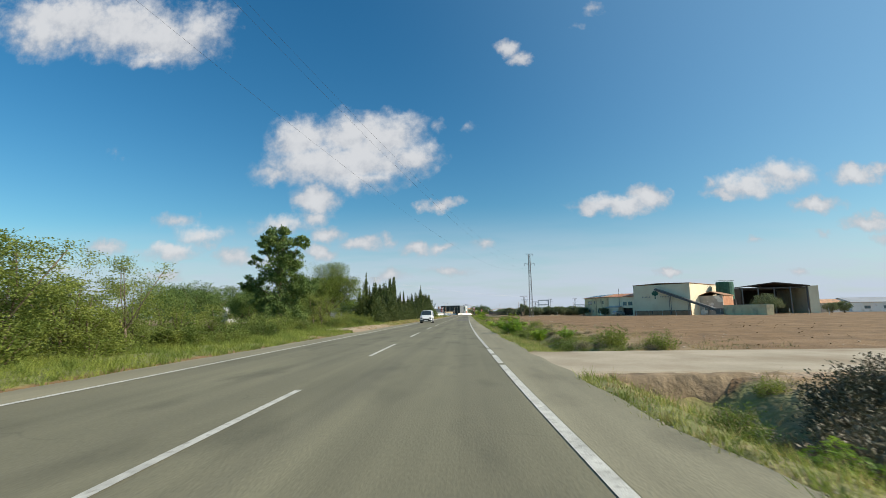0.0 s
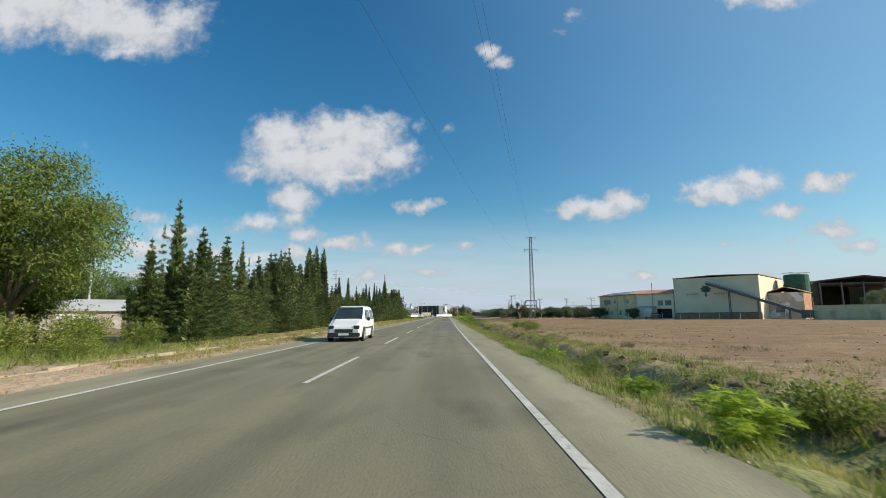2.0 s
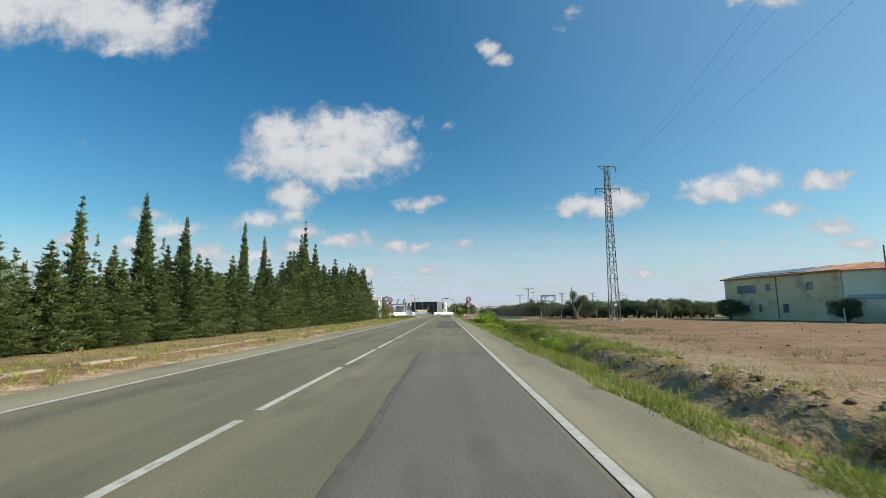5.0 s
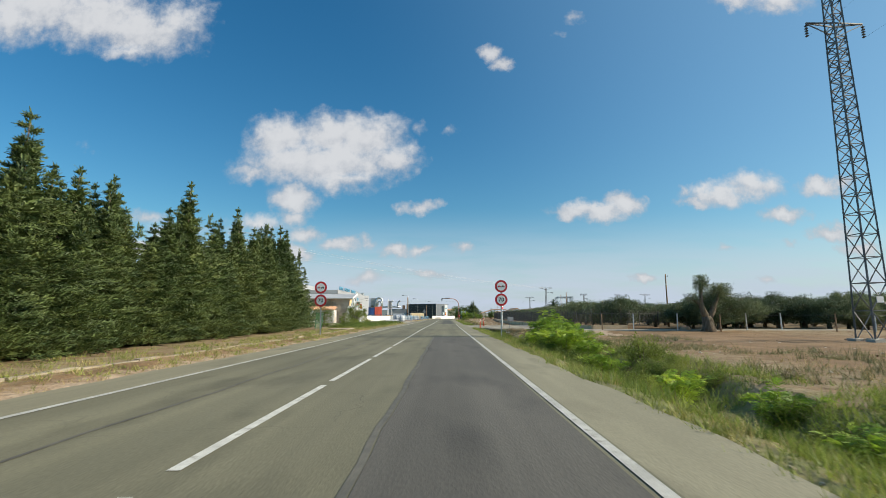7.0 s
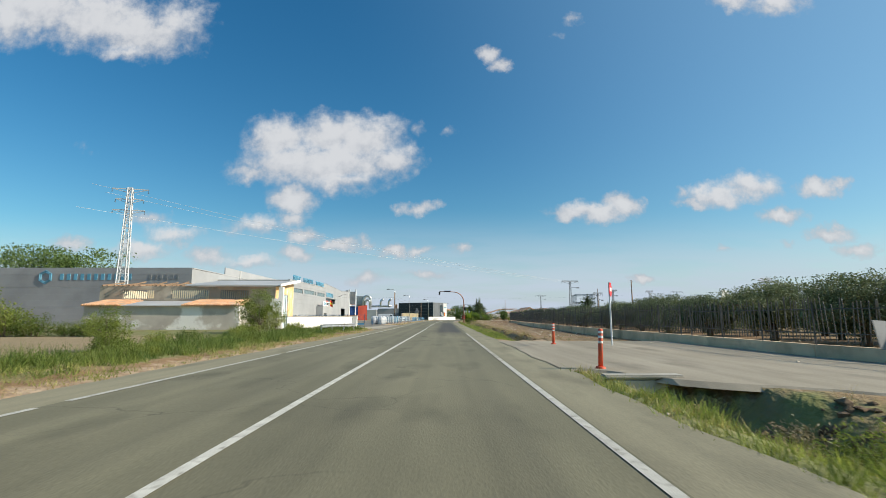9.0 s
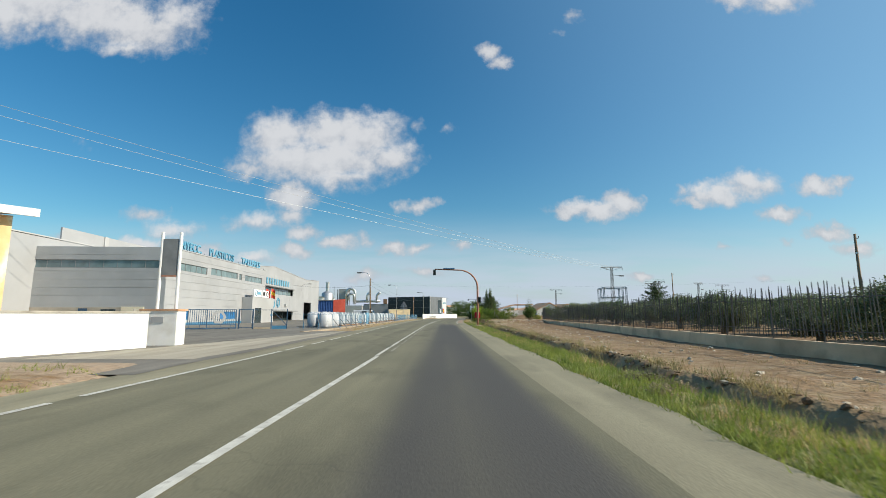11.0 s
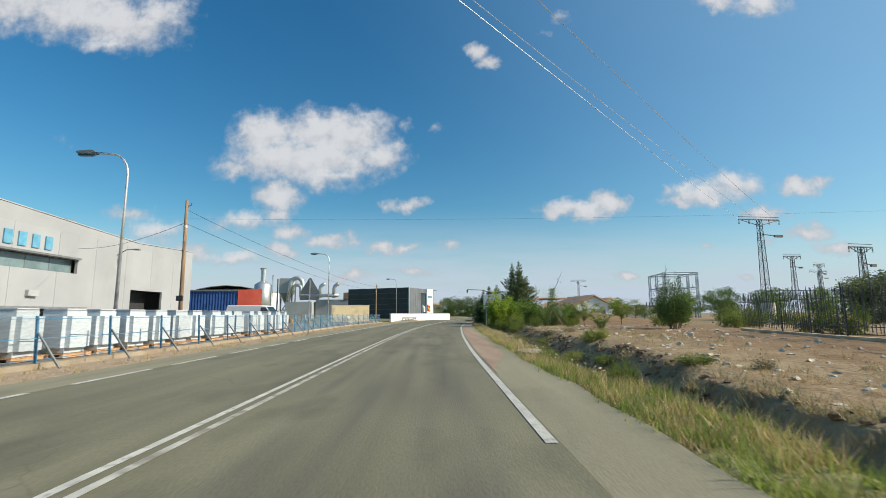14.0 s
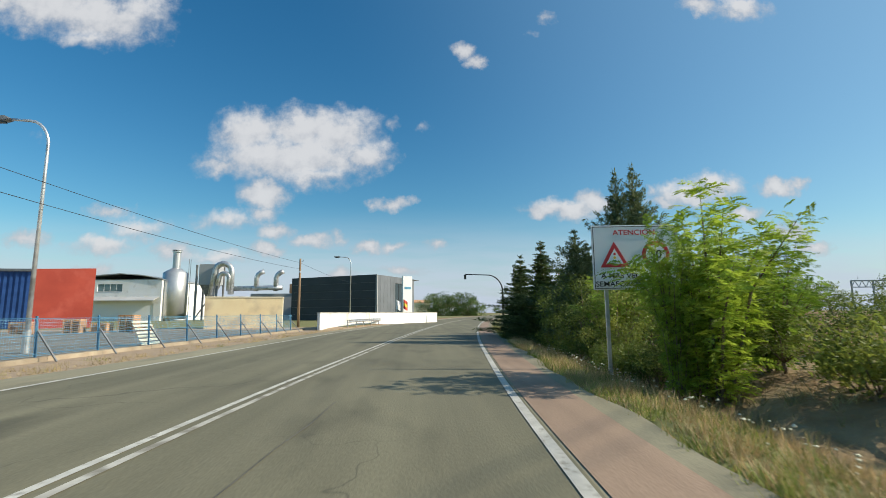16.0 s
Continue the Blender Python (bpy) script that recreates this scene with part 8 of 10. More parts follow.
solid("leaning_pallet", b, material("grey_green_wood", (0.4, 0.42, 0.34), (0.52, 0.53, 0.44), 2, 0.85, 0.3), "pale pallet leaning on the yard fence", "pallet", m=pose(-9.6, 349.9, 0.05, 62, 0, 84))

# ---------------------------------------------------------------- vehicles
def loft(stations, n_cross):
    """A body from stations along its length: y and a list of (x, z) from the sill over the roof to the other sill."""
    b = Build()
    for y, ring in stations:
        b.v += [(x, y, z) for x, z in ring]
    for j in range(len(stations) - 1):
        for k in range(n_cross - 1):
            b.f.append((j * n_cross + k, j * n_cross + k + 1, (j + 1) * n_cross + k + 1, (j + 1) * n_cross + k))
        b.f.append((j * n_cross + n_cross - 1, j * n_cross, (j + 1) * n_cross, (j + 1) * n_cross + n_cross - 1))
    b.f.append(tuple(reversed(range(n_cross))))
    b.f.append(tuple((len(stations) - 1) * n_cross + k for k in range(n_cross)))
    return b


def ring(w, z0, belt, top, wt):
    """Half widths at the belt and the roof."""
    return [(-w * 0.96, z0), (-w, z0 + 0.25), (-w, belt), (-(w + wt) / 2 - 0.02, (belt + top) / 2), (-wt, top - 0.07), (-wt * 0.8, top), (wt * 0.8, top), (wt, top - 0.07), ((w + wt) / 2 + 0.02, (belt + top) / 2), (w, belt), (w, z0 + 0.25), (w * 0.96, z0)]


def wheel(parent, x, y, r):
    w = part("wheel", Build().tube([(x - 0.1, y, r), (x + 0.1, y, r)], r * 0.55, 18), SIGN_BACK, parent)
    b = Build()
    n = 24
    prof = [(-0.1, r * 0.62), (-0.11, r * 0.9), (-0.07, r), (0.07, r), (0.11, r * 0.9), (0.1, r * 0.62)]
    for i in range(n):
        a = 2 * math.pi * i / n
        b.v += [(x + o, y + q * math.cos(a), r + q * math.sin(a)) for o, q in prof]
    k = len(prof)
    b.f = [(i * k + j, ((i + 1) % n) * k + j, ((i + 1) % n) * k + j + 1, i * k + j + 1) for i in range(n) for j in range(k - 1)]
    part("tyre", b, TYRE, w, "black tyre", smooth=True)
    s = 1 if x > 0 else -1
    b = Build()
    for i in range(5):
        a = 2 * math.pi * i / 5
        b.beam((x + s * 0.1, y, r), (x + s * 0.105, y + r * 0.6 * math.cos(a), r + r * 0.6 * math.sin(a)), 0.07, 0.03)
    b.disc((x + s * 0.09, y, r), r * 0.62, 0.02, axis="x", n=20)
    part("rim", b, STEEL, w, "silver rim")


def small_van(x, y, rz, name, label, paint, L=4.4, W=0.89, H=1.8, hood=1.0, van=True):
    """Front towards -y."""
    t = thing(name, pose(x, y, 0, 0, 0, rz), label, "car" if not van else "van")
    f, r = -L / 2, L / 2
    belt = 1.02
    st = [(f, ring(W * 0.8, 0.3, 0.55, 0.68, W * 0.72)), (f + 0.12, ring(W * 0.93, 0.22, 0.68, 0.82, W * 0.85)), (f + hood * 0.95, ring(W, 0.2, 0.9, 1.04, W * 0.9)), (f + hood + 0.35, ring(W, 0.2, belt, 1.32, W * 0.84)), (f + hood + 0.85, ring(W, 0.2, belt, H - 0.06, W * 0.8)), (f + hood + 1.3, ring(W, 0.2, belt, H, W * 0.8)), (r - 0.5, ring(W, 0.2, belt, H, W * 0.8)), (r - 0.08, ring(W * 0.98, 0.24, belt, H - 0.05 if van else H - 0.35, W * 0.78)), (r, ring(W * 0.94, 0.3, belt - 0.05, H - 0.14 if van else belt + 0.1, W * 0.72))]
    part("body", loft(st, 12), paint, t, smooth=False, bevel=0.025)
    for sx in (-1, 1):
        wins = [(f + hood + 0.6, f + hood + 1.15), (f + hood + 1.25, r - 1.72), (r - 1.5, r - 0.32)] if van else [(f + hood + 0.6, f + hood + 1.15), (f + hood + 1.22, f + hood + 2.0), (f + hood + 2.1, r - 0.35)]
        for i, (a, c) in enumerate(wins):
            zm, xm = (belt + H) / 2, W * 0.9 + 0.02
            z0, z1 = belt + 0.07, H - 0.2
            x0 = W + (xm - W) * (z0 - belt) / (zm - belt)
            x1 = xm + (W * 0.8 - xm) * (z1 - zm) / (H - 0.07 - zm)
            b = Build()
            lean = 0.28 if i == 0 else 0.03
            cut = 0.07 if i == 2 else 0.0
            low = [(sx * (x0 + 0.008), a - lean, z0), (sx * (x0 + 0.008), c, z0)]
            mid = [(sx * (xm + 0.008), a, zm), (sx * (xm + 0.008), c - cut * 0.4, zm)]
            top = [(sx * (x1 + 0.008), a + lean * 0.7, z1), (sx * (x1 + 0.008), c - cut, z1)]
            b.quad(low[0], low[1], mid[1], mid[0]).quad(mid[0], mid[1], top[1], top[0])
            part("side_window", b, GLASS, t, "dark tinted window")
        part("sill_strip", Build().box(sx * W - 0.012, sx * W + 0.016, f + 0.9, r - 0.8, 0.62, 0.69), PLASTIC_SHADE_BLACK, t, "black rubbing strip")
        part("mirror", Build().box(sx * (W + 0.02), sx * (W + 0.17), f + hood + 0.55, f + hood + 0.65, belt, belt + 0.18), PLASTIC_SHADE_BLACK, t, bevel=0.02)
        part("headlight", Build().box(sx * W * 0.55, sx * W * 0.86, f - 0.004, f + 0.12, 0.62, 0.8), GLASS, t, "clear headlight", bevel=0.02)
        part("tail_light", Build().box(sx * W * 0.66, sx * W * 0.8, r - 0.06, r + 0.006, 0.85, 1.35 if van else 1.0), SIGN_RED, t, "red tail light")
        for wy in (f + 0.82, r - 0.85):
            part("wheel_arch", Build().disc((sx * (W - 0.01), wy, 0.36), 0.38, 0.04, axis="x", n=28), PLASTIC_SHADE_BLACK, t, "dark wheel arch")
            wheel(t, sx * (W - 0.075), wy, 0.325)
    yy0, yy1 = f + hood + 0.06, f + hood + 0.84
    b = Build().quad((-W * 0.82, yy0, 1.07), (W * 0.82, yy0, 1.07), (W * 0.74, yy1, H - 0.1), (-W * 0.74, yy1, H - 0.1))
    part("windscreen", Build().quad(*[(p[0], p[1] - 0.02, p[2] + 0.03) for p in b.v]), GLASS, t, "dark windscreen")
    part("grille", Build().box(-W * 0.5, W * 0.5, f - 0.012, f + 0.05, 0.46, 0.62), PLASTIC_SHADE_BLACK, t, "black grille")
    part("bumper", Build().box(-W * 0.9, W * 0.9, f - 0.05, f + 0.1, 0.25, 0.45), PLASTIC_SHADE_BLACK if van else paint, t, bevel=0.04)
    part("number_plate", Build().box(-0.26, 0.26, f - 0.062, f - 0.052, 0.32, 0.43), SIGN_WHITE, t, "blank white plate")
    part("rear_window", Build().box(-W * 0.62, W * 0.62, r - 0.09, r + 0.006, belt + 0.1, H - 0.3), GLASS, t) if van else None
    return t


small_van(-5.72, 68.7, 0.5, "small_van", "white compact van in the oncoming lane", CAR_WHITE)
small_van(-17.0, 254.4, 105, "red_car", "red car parked behind the entrance pillar", CAR_RED, 4.0, 0.85, 1.42, 1.05, False)
small_van(-17.5, 327.0, 200, "white_car", "small white car parked in the yard", CAR_WHITE, 4.1, 0.86, 1.45, 1.05, False)
small_van(50.4, 159.0, 120, "silver_car", "silver car parked before the workshop", CAR_SILVER, 4.3, 0.87, 1.45, 1.1, False)


def big_van(x, y, rz):
    t = thing("panel_van", pose(x, y, 0, 0, 0, rz), "long white panel van parked behind the fence", "van")
    L, W, H = 5.9, 1.0, 2.32
    f, r = -L / 2, L / 2
    st = [(f, ring(W * 0.84, 0.35, 0.7, 0.92, W * 0.8)), (f + 0.15, ring(W * 0.96, 0.28, 0.85, 1.1, W * 0.9)), (f + 0.75, ring(W, 0.25, 1.1, 1.3, W * 0.92)), (f + 1.45, ring(W, 0.25, 1.25, H - 0.12, W * 0.82)), (f + 1.9, ring(W, 0.25, 1.25, H, W * 0.86)), (r - 0.1, ring(W, 0.25, 1.25, H, W * 0.86)), (r, ring(W * 0.97, 0.3, 1.2, H - 0.08, W * 0.83))]
    part("body", loft(st, 12), CAR_WHITE, t, bevel=0.03)
    b = Build().quad((-W * 0.86, f + 0.72, 1.33), (W * 0.86, f + 0.72, 1.33), (W * 0.76, f + 1.42, H - 0.2), (-W * 0.76, f + 1.42, H - 0.2))
    part("windscreen", Build().quad(*[(p[0], p[1] - 0.02, p[2] + 0.03) for p in b.v]), GLASS, t, "dark windscreen")
    for sx in (-1, 1):
        pts = [(sx * (W + 0.004), f + 0.85, 1.3), (sx * (W + 0.004), f + 2.0, 1.3), (sx * W * 0.9, f + 2.0, 2.08), (sx * W * 0.91, f + 1.45, 2.08)]
        part("side_window", Build().quad(*pts).quad(*[(p[0] + sx * 0.012, p[1], p[2]) for p in reversed(pts)]), GLASS, t, "dark cab window")
        part("mirror", Build().box(sx * (W + 0.03), sx * (W + 0.22), f + 0.95, f + 1.08, 1.35, 1.75), PLASTIC_SHADE_BLACK, t, bevel=0.03)
        part("sill_strip", Build().box(sx * W - 0.012, sx * W + 0.016, f + 1.9, r - 0.4, 0.62, 0.7), PLASTIC_SHADE_BLACK, t)
        for i in range(9):
            part("name_bar", Build().box(sx * W - 0.012 * sx, sx * (W - 0.03), f + 2.6 + 0.26 * i, f + 2.72 + 0.26 * i, 1.5, 1.68), CLAD_GREY, t)
        part("headlight", Build().box(sx * W * 0.6, sx * W * 0.88, f - 0.004, f + 0.2, 0.82, 1.1), GLASS, t, "clear headlight", bevel=0.03)
        wheel(t, sx * (W - 0.12), f + 0.95, 0.34)
        wheel(t, sx * (W - 0.12), r - 1.1, 0.34)
    part("bumper", Build().box(-W * 0.92, W * 0.92, f - 0.08, f + 0.15, 0.3, 0.6), PLASTIC_SHADE_BLACK, t, "dark bumper", bevel=0.05)
    part("grille", Build().box(-W * 0.55, W * 0.55, f - 0.015, f + 0.05, 0.66, 0.82), PLASTIC_SHADE_BLACK, t)


big_van(-18.65, 341.60, 83)

# ---------------------------------------------------------------- plants
def cards(centres, ways, length, width, rng, droop=0.0):
    """Small folded leaves: a point, a direction, a length and a width each; numpy arrays in, points and faces out."""
    n = len(centres)
    ways = ways / np.maximum(np.linalg.norm(ways, axis=1, keepdims=True), 1e-6)
    rand = rng.normal(size=(n, 3))
    side = np.cross(ways, rand)
    side /= np.maximum(np.linalg.norm(side, axis=1, keepdims=True), 1e-6)
    up = np.cross(side, ways)
    l, w = np.reshape(length, (-1, 1)) * np.ones((n, 1)), np.reshape(width, (-1, 1)) * np.ones((n, 1))
    base = centres
    mid = centres + ways * l * 0.5 + up * w * 0.25
    tip = centres + ways * l - np.array([0, 0, 1.0]) * droop * l
    v = np.stack([base, mid + side * w * 0.5, tip, mid - side * w * 0.5], 1).reshape(-1, 3)
    f = np.arange(4 * n).reshape(-1, 4)
    return v, f


def leaf_mesh(name, chunks, mat):
    vs, fs, k = [], [], 0
    for v, f in chunks:
        vs.append(v)
        fs.append(f + k)
        k += len(v)
    me = bpy.data.meshes.new(name)
    me.from_pydata(np.concatenate(vs).tolist(), [], np.concatenate(fs).tolist())
    me.materials.append(mat)
    return me


def conifer(name, label, H, R, seed, mat, branches=110, sprays=46, column=False, base_h=0.06, group="conifer hedge trees", tops=3, taper=1.3, lift=0.0):
    """Tiers of upturned plumes round one leader, with a few lower tops beside it."""
    rng = np.random.default_rng(seed)
    t = thing(name, pose(0, 0, 0), label, "tree", group)
    part("trunk", Build().tube([(0, 0, -0.3), (0.04, 0.02, H * 0.5), (0, 0, H * 0.96)], [0.14 + 0.008 * H, 0.08, 0.012], 8), BARK, t, smooth=True)
    chunks = []
    spires = [(0.0, 0.0, H, R, branches)]
    for i in range(tops):
        az, out = rng.uniform(0, 6.283), R * rng.uniform(0.4, 0.72)
        spires.append((math.cos(az) * out, math.sin(az) * out, H * rng.uniform(0.55, 0.82), R * rng.uniform(0.4, 0.55), branches // 4))
    for sx, sy, top, wide, count in spires:
        whorls = max(6, int(top * 2.6))
        gain = rng.uniform(0.62, 1.22, whorls + 2)
        for i in range(count):
            f = (i + rng.uniform(0, 1)) / count
            if not column:
                f = min(1.0, (round(f * whorls) + rng.normal() * 0.17) / whorls)
                f = max(f, 0.0)
            h = top * (base_h + (0.985 - base_h) * f ** 1.1)
            rel = (h / top - base_h) / (1 - base_h)
            az = i * 2.4 + rng.uniform(-0.5, 0.5)
            if column:
                reach = wide * min(1, 0.45 + rel * 2.2) * (1 - rel) ** 0.7 * rng.uniform(0.75, 1.1)
                rise = rng.uniform(1.4, 2.2)
            else:
                lobe = 1 + 0.2 * math.sin(az * 2 + seed + h * 2.1)
                reach = wide * (0.12 + 0.88 * (1 - rel) ** taper) * (1 - rel ** 6) * lobe * gain[int(f * whorls)] * rng.uniform(0.7, 1.2) * min(1, 0.8 + rel * 2) + 0.05
                rise = rng.uniform(0.1, 0.5) + 0.45 * rel + lift * rng.uniform(0.4, 1.2)
            d = np.array([math.cos(az), math.sin(az), 0.0])
            k = max(14, int(1.8 * sprays * min(1.0, 0.3 + reach / max(wide, 0.3))))
            s = rng.uniform(0.08, 1.0, k) ** 0.7
            c = d * (s * reach)[:, None]
            c[:, 2] += h + rise * reach * s ** 1.7 * (0.55 if not column else 0.9) - (0.2 if not column else 0.1) * reach * s
            spread = 0.03 + (0.115 if not column else 0.1) * reach * (1.08 - 0.85 * s)
            c += rng.normal(size=(k, 3)) * spread[:, None] * np.array([1.0, 1.0, 0.5])
            w = d[None, :] * 0.8 + rng.normal(size=(k, 3)) * 0.42
            w[:, 2] += 0.55 if not column else 2.2
            c += np.array([sx, sy, 0])
            c[:, 2] = np.maximum(c[:, 2], 0.08)
            fine = 0.55 + 0.45 * min(1.0, reach / (0.5 * R))
            chunks.append(cards(c, w, rng.uniform(0.09, 0.22, k) * fine, rng.uniform(0.026, 0.055, k) * fine, rng))
        # the bare-looking leader with short upright sprays
        k = 26
        hh = top * rng.uniform(0.88, 1.0, k)
        c = np.stack([sx + rng.normal(size=k) * 0.035, sy + rng.normal(size=k) * 0.035, hh], 1)
        w = rng.normal(size=(k, 3)) * 0.35 + np.array([0, 0, 1.2])
        chunks.append(cards(c, w, rng.uniform(0.14, 0.28, k), rng.uniform(0.04, 0.07, k), rng))
    # darker sprays close to the stem close the gaps
    k = branches * 6
    hh = rng.uniform(0.03, 0.86, k) * H
    rr = R * 0.42 * (1 - hh / H) ** 0.9 * np.sqrt(rng.uniform(0, 1, k)) * (1.3 if column else 1)
    aa = rng.uniform(0, 2 * math.pi, k)
    c = np.stack([rr * np.cos(aa), rr * np.sin(aa), hh], 1)
    big = (0.35 + 0.65 * (1 - hh / H))
    chunks.append(cards(c, rng.normal(size=(k, 3)) + np.array([0, 0, 0.6]), rng.uniform(0.4, 0.7, k) * big, rng.uniform(0.2, 0.36, k) * big, rng))
    crown = new("crown", leaf_mesh("crown", chunks, mat))
    crown.parent = t
    return t


def broadleaf(name, label, H, R, seed, mat, bark, clumps=60, leaves_each=70, leaf=(0.12, 0.2), trunk_r=0.16, trunk_h=0.3, group="", spread_z=0.42, lean=0.0, squash=1.0):
    rng = np.random.default_rng(seed)
    rnd = random.Random(seed)
    t = thing(name, pose(0, 0, 0), label, "tree", group)
    top = H * trunk_h
    part("trunk", Build().tube([(0, 0, -0.4), (lean * 0.3, 0.05, top * 0.5), (lean * 0.6, 0, top)], [trunk_r * 1.35, trunk_r, trunk_r * 0.85], 9), bark, t, smooth=True)
    centres = []
    for i in range(clumps):
        u = rng.normal(size=3)
        u /= np.linalg.norm(u)
        k = rng.uniform(0.35, 1.0) ** 0.5
        lump = 1 + 0.28 * math.sin(3 * math.atan2(u[1], u[0]) + seed) + 0.18 * math.sin(5 * u[2] + seed * 2)
        p = np.array([u[0] * R * k * lump, u[1] * R * k * lump, u[2] * H * spread_z * k * squash])
        p[2] += H * (1 - spread_z * 0.98)
        p[0] += lean
        if p[2] > H * 0.12:
            centres.append(p)
    for i in range(7):
        q = centres[(i * len(centres)) // 7]
        mid = (lean * 0.6 + (q[0] - lean * 0.6) * 0.45 + rnd.uniform(-0.2, 0.2), q[1] * 0.4 + rnd.uniform(-0.2, 0.2), top + (q[2] - top) * 0.55)
        part("limb", Build().tube([(lean * 0.6, 0, top * 0.93), mid, tuple(q)], [trunk_r * 0.62, trunk_r * 0.38, 0.02], 6), bark, t, smooth=True)
    chunks = []
    for p in centres:
        m = leaves_each
        r = rng.uniform(0.22, 0.42) * R * 0.55 + 0.12
        c = p + np.clip(rng.normal(size=(m, 3)), -1.4, 1.4) * r * np.array([0.62, 0.62, 0.5])
        chunks.append(cards(c, rng.normal(size=(m, 3)) + np.array([0, 0, -0.1]), rng.uniform(*leaf, m), rng.uniform(leaf[0] * 0.45, leaf[1] * 0.55, m), rng, 0.2))
    crown = new("crown", leaf_mesh("crown", chunks, mat))
    crown.parent = t
    return t


def bush(name, label, R, H, seed, mat, stems=40, leaves_each=45, leaf=(0.07, 0.14), group="roadside bushes", feathery=False):
    rng = np.random.default_rng(seed)
    t = thing(name, pose(0, 0, 0), label, "bush", group)
    chunks, b = [], Build()
    for i in range(stems):
        az, out = rng.uniform(0, 6.283), R * math.sqrt(rng.uniform(0.02, 1))
        hh = H * rng.uniform(0.55, 1.05) * (1 - 0.5 * (out / R) ** 2)
        p0 = np.array([math.cos(az) * out * 0.25, math.sin(az) * out * 0.25, -0.1])
        p1 = np.array([math.cos(az) * out, math.sin(az) * out, hh])
        if i % 3 == 0:
            b.tube([tuple(p0), tuple((p0 + p1) / 2 + np.array([0, 0, hh * 0.1])), tuple(p1)], [0.02, 0.014, 0.005], 4)
        s = rng.uniform(0.2, 1.0, leaves_each) ** 0.7
        c = p0 + (p1 - p0) * s[:, None] + rng.normal(size=(leaves_each, 3)) * (0.09 if feathery else 0.13) * (R * 0.6 + 0.35)
        c[:, 2] = np.maximum(c[:, 2], 0.0)
        w = rng.normal(size=(leaves_each, 3)) * 0.7 + (p1 - p0) / max(np.linalg.norm(p1 - p0), 0.01)
        chunks.append(cards(c, w, rng.uniform(*leaf, leaves_each), rng.uniform(leaf[0] * 0.3, leaf[1] * 0.4, leaves_each), rng, 0.15))
    part("stem", b, BARK, t, kind="stuff")
    crown = new("foliage", leaf_mesh("foliage", chunks, mat))
    crown.parent = t
    return t


def fronds(origins, ways, length, rng, pairs=9):
    """Feathered leaves: a drooping stalk with two rows of narrow leaflets; numpy arrays in, points and faces out."""
    n = len(origins)
    ways = ways / np.maximum(np.linalg.norm(ways, axis=1, keepdims=True), 1e-6)
    side = np.cross(ways, rng.normal(size=(n, 3)) * 0.5 + np.array([0, 0, 1.0]))
    side /= np.maximum(np.linalg.norm(side, axis=1, keepdims=True), 1e-6)
    length = np.reshape(length, (-1, 1))
    down = np.array([0, 0, -1.0])
    vs = []
    for k in range(pairs):
        f = 0.18 + 0.82 * k / (pairs - 1)
        p = origins + ways * length * f + down * 0.38 * length * f * f
        for sg in (-1, 1):
            out = side * sg + ways * 0.45 + down * 0.18 + rng.normal(size=(n, 3)) * 0.12
            ll = length * 0.23 * (0.55 + 0.6 * math.sin(math.pi * (0.15 + 0.75 * f)))
            tip = p + out * ll
            mid = p + out * ll * 0.5
            w = ways * ll * 0.19
            vs.append(np.stack([p, mid + w, tip, mid - w], 1).reshape(-1, 3))
    v = np.concatenate(vs)
    return v, np.arange(len(v)).reshape(-1, 4)


def feathery(name, label, category, H, R, seed, mat, stems, each, frond, group="", lean=(0.0, 0.0)):
    """A many-stemmed plant of upright stems that carry feathered leaves."""
    rng = np.random.default_rng(seed)
    t = thing(name, pose(0, 0, 0), label, category, group)
    chunks = []
    for i in range(stems):
        az, out = i * 2.4 + rng.uniform(-0.4, 0.4), R * math.sqrt((i + 0.6) / stems)
        tall = H * rng.uniform(0.62, 1.0) * (1 - 0.34 * (out / R) ** 2)
        tip = np.array([math.cos(az) * out + lean[0], math.sin(az) * out + lean[1], tall])
        knee = np.array([tip[0] * 0.45, tip[1] * 0.45, tall * 0.62])
        root = np.array([math.cos(az) * 0.08 * R, math.sin(az) * 0.08 * R, -0.15])
        part("stem", Build().tube([tuple(root), tuple(knee), tuple(tip)], [0.006 * H + 0.008, 0.004 * H + 0.006, 0.003], 5), BARK, t)
        s = rng.uniform(0.04, 1.0, each) ** 0.7
        c = np.where(s[:, None] < 0.6, root + (knee - root) * (s / 0.6)[:, None], knee + (tip - knee) * ((s - 0.6) / 0.4)[:, None])
        c += rng.normal(size=(each, 3)) * 0.025 * H
        a2 = rng.uniform(0, 6.283, each)
        w = np.stack([np.cos(a2), np.sin(a2), rng.uniform(0.1, 0.9, each)], 1) + np.array([math.cos(az), math.sin(az), 0.2]) * 0.45
        chunks.append(fronds(c, w, rng.uniform(*frond, each), rng))
    crown = new("foliage", leaf_mesh("foliage", chunks, mat))
    crown.parent = t
    return t


def put(ob, x, y, rz=0.0, s=1.0, sz=None, dz=-0.05):
    c = copy_thing(ob, pose(x, y, height(x, y) + dz, 0, 0, rz))
    c.scale = (s, s, sz or s)
    return c


def discard(*obs):
    for ob in obs:
        for o in (*ob.children_recursive, ob):
            bpy.data.objects.remove(o)


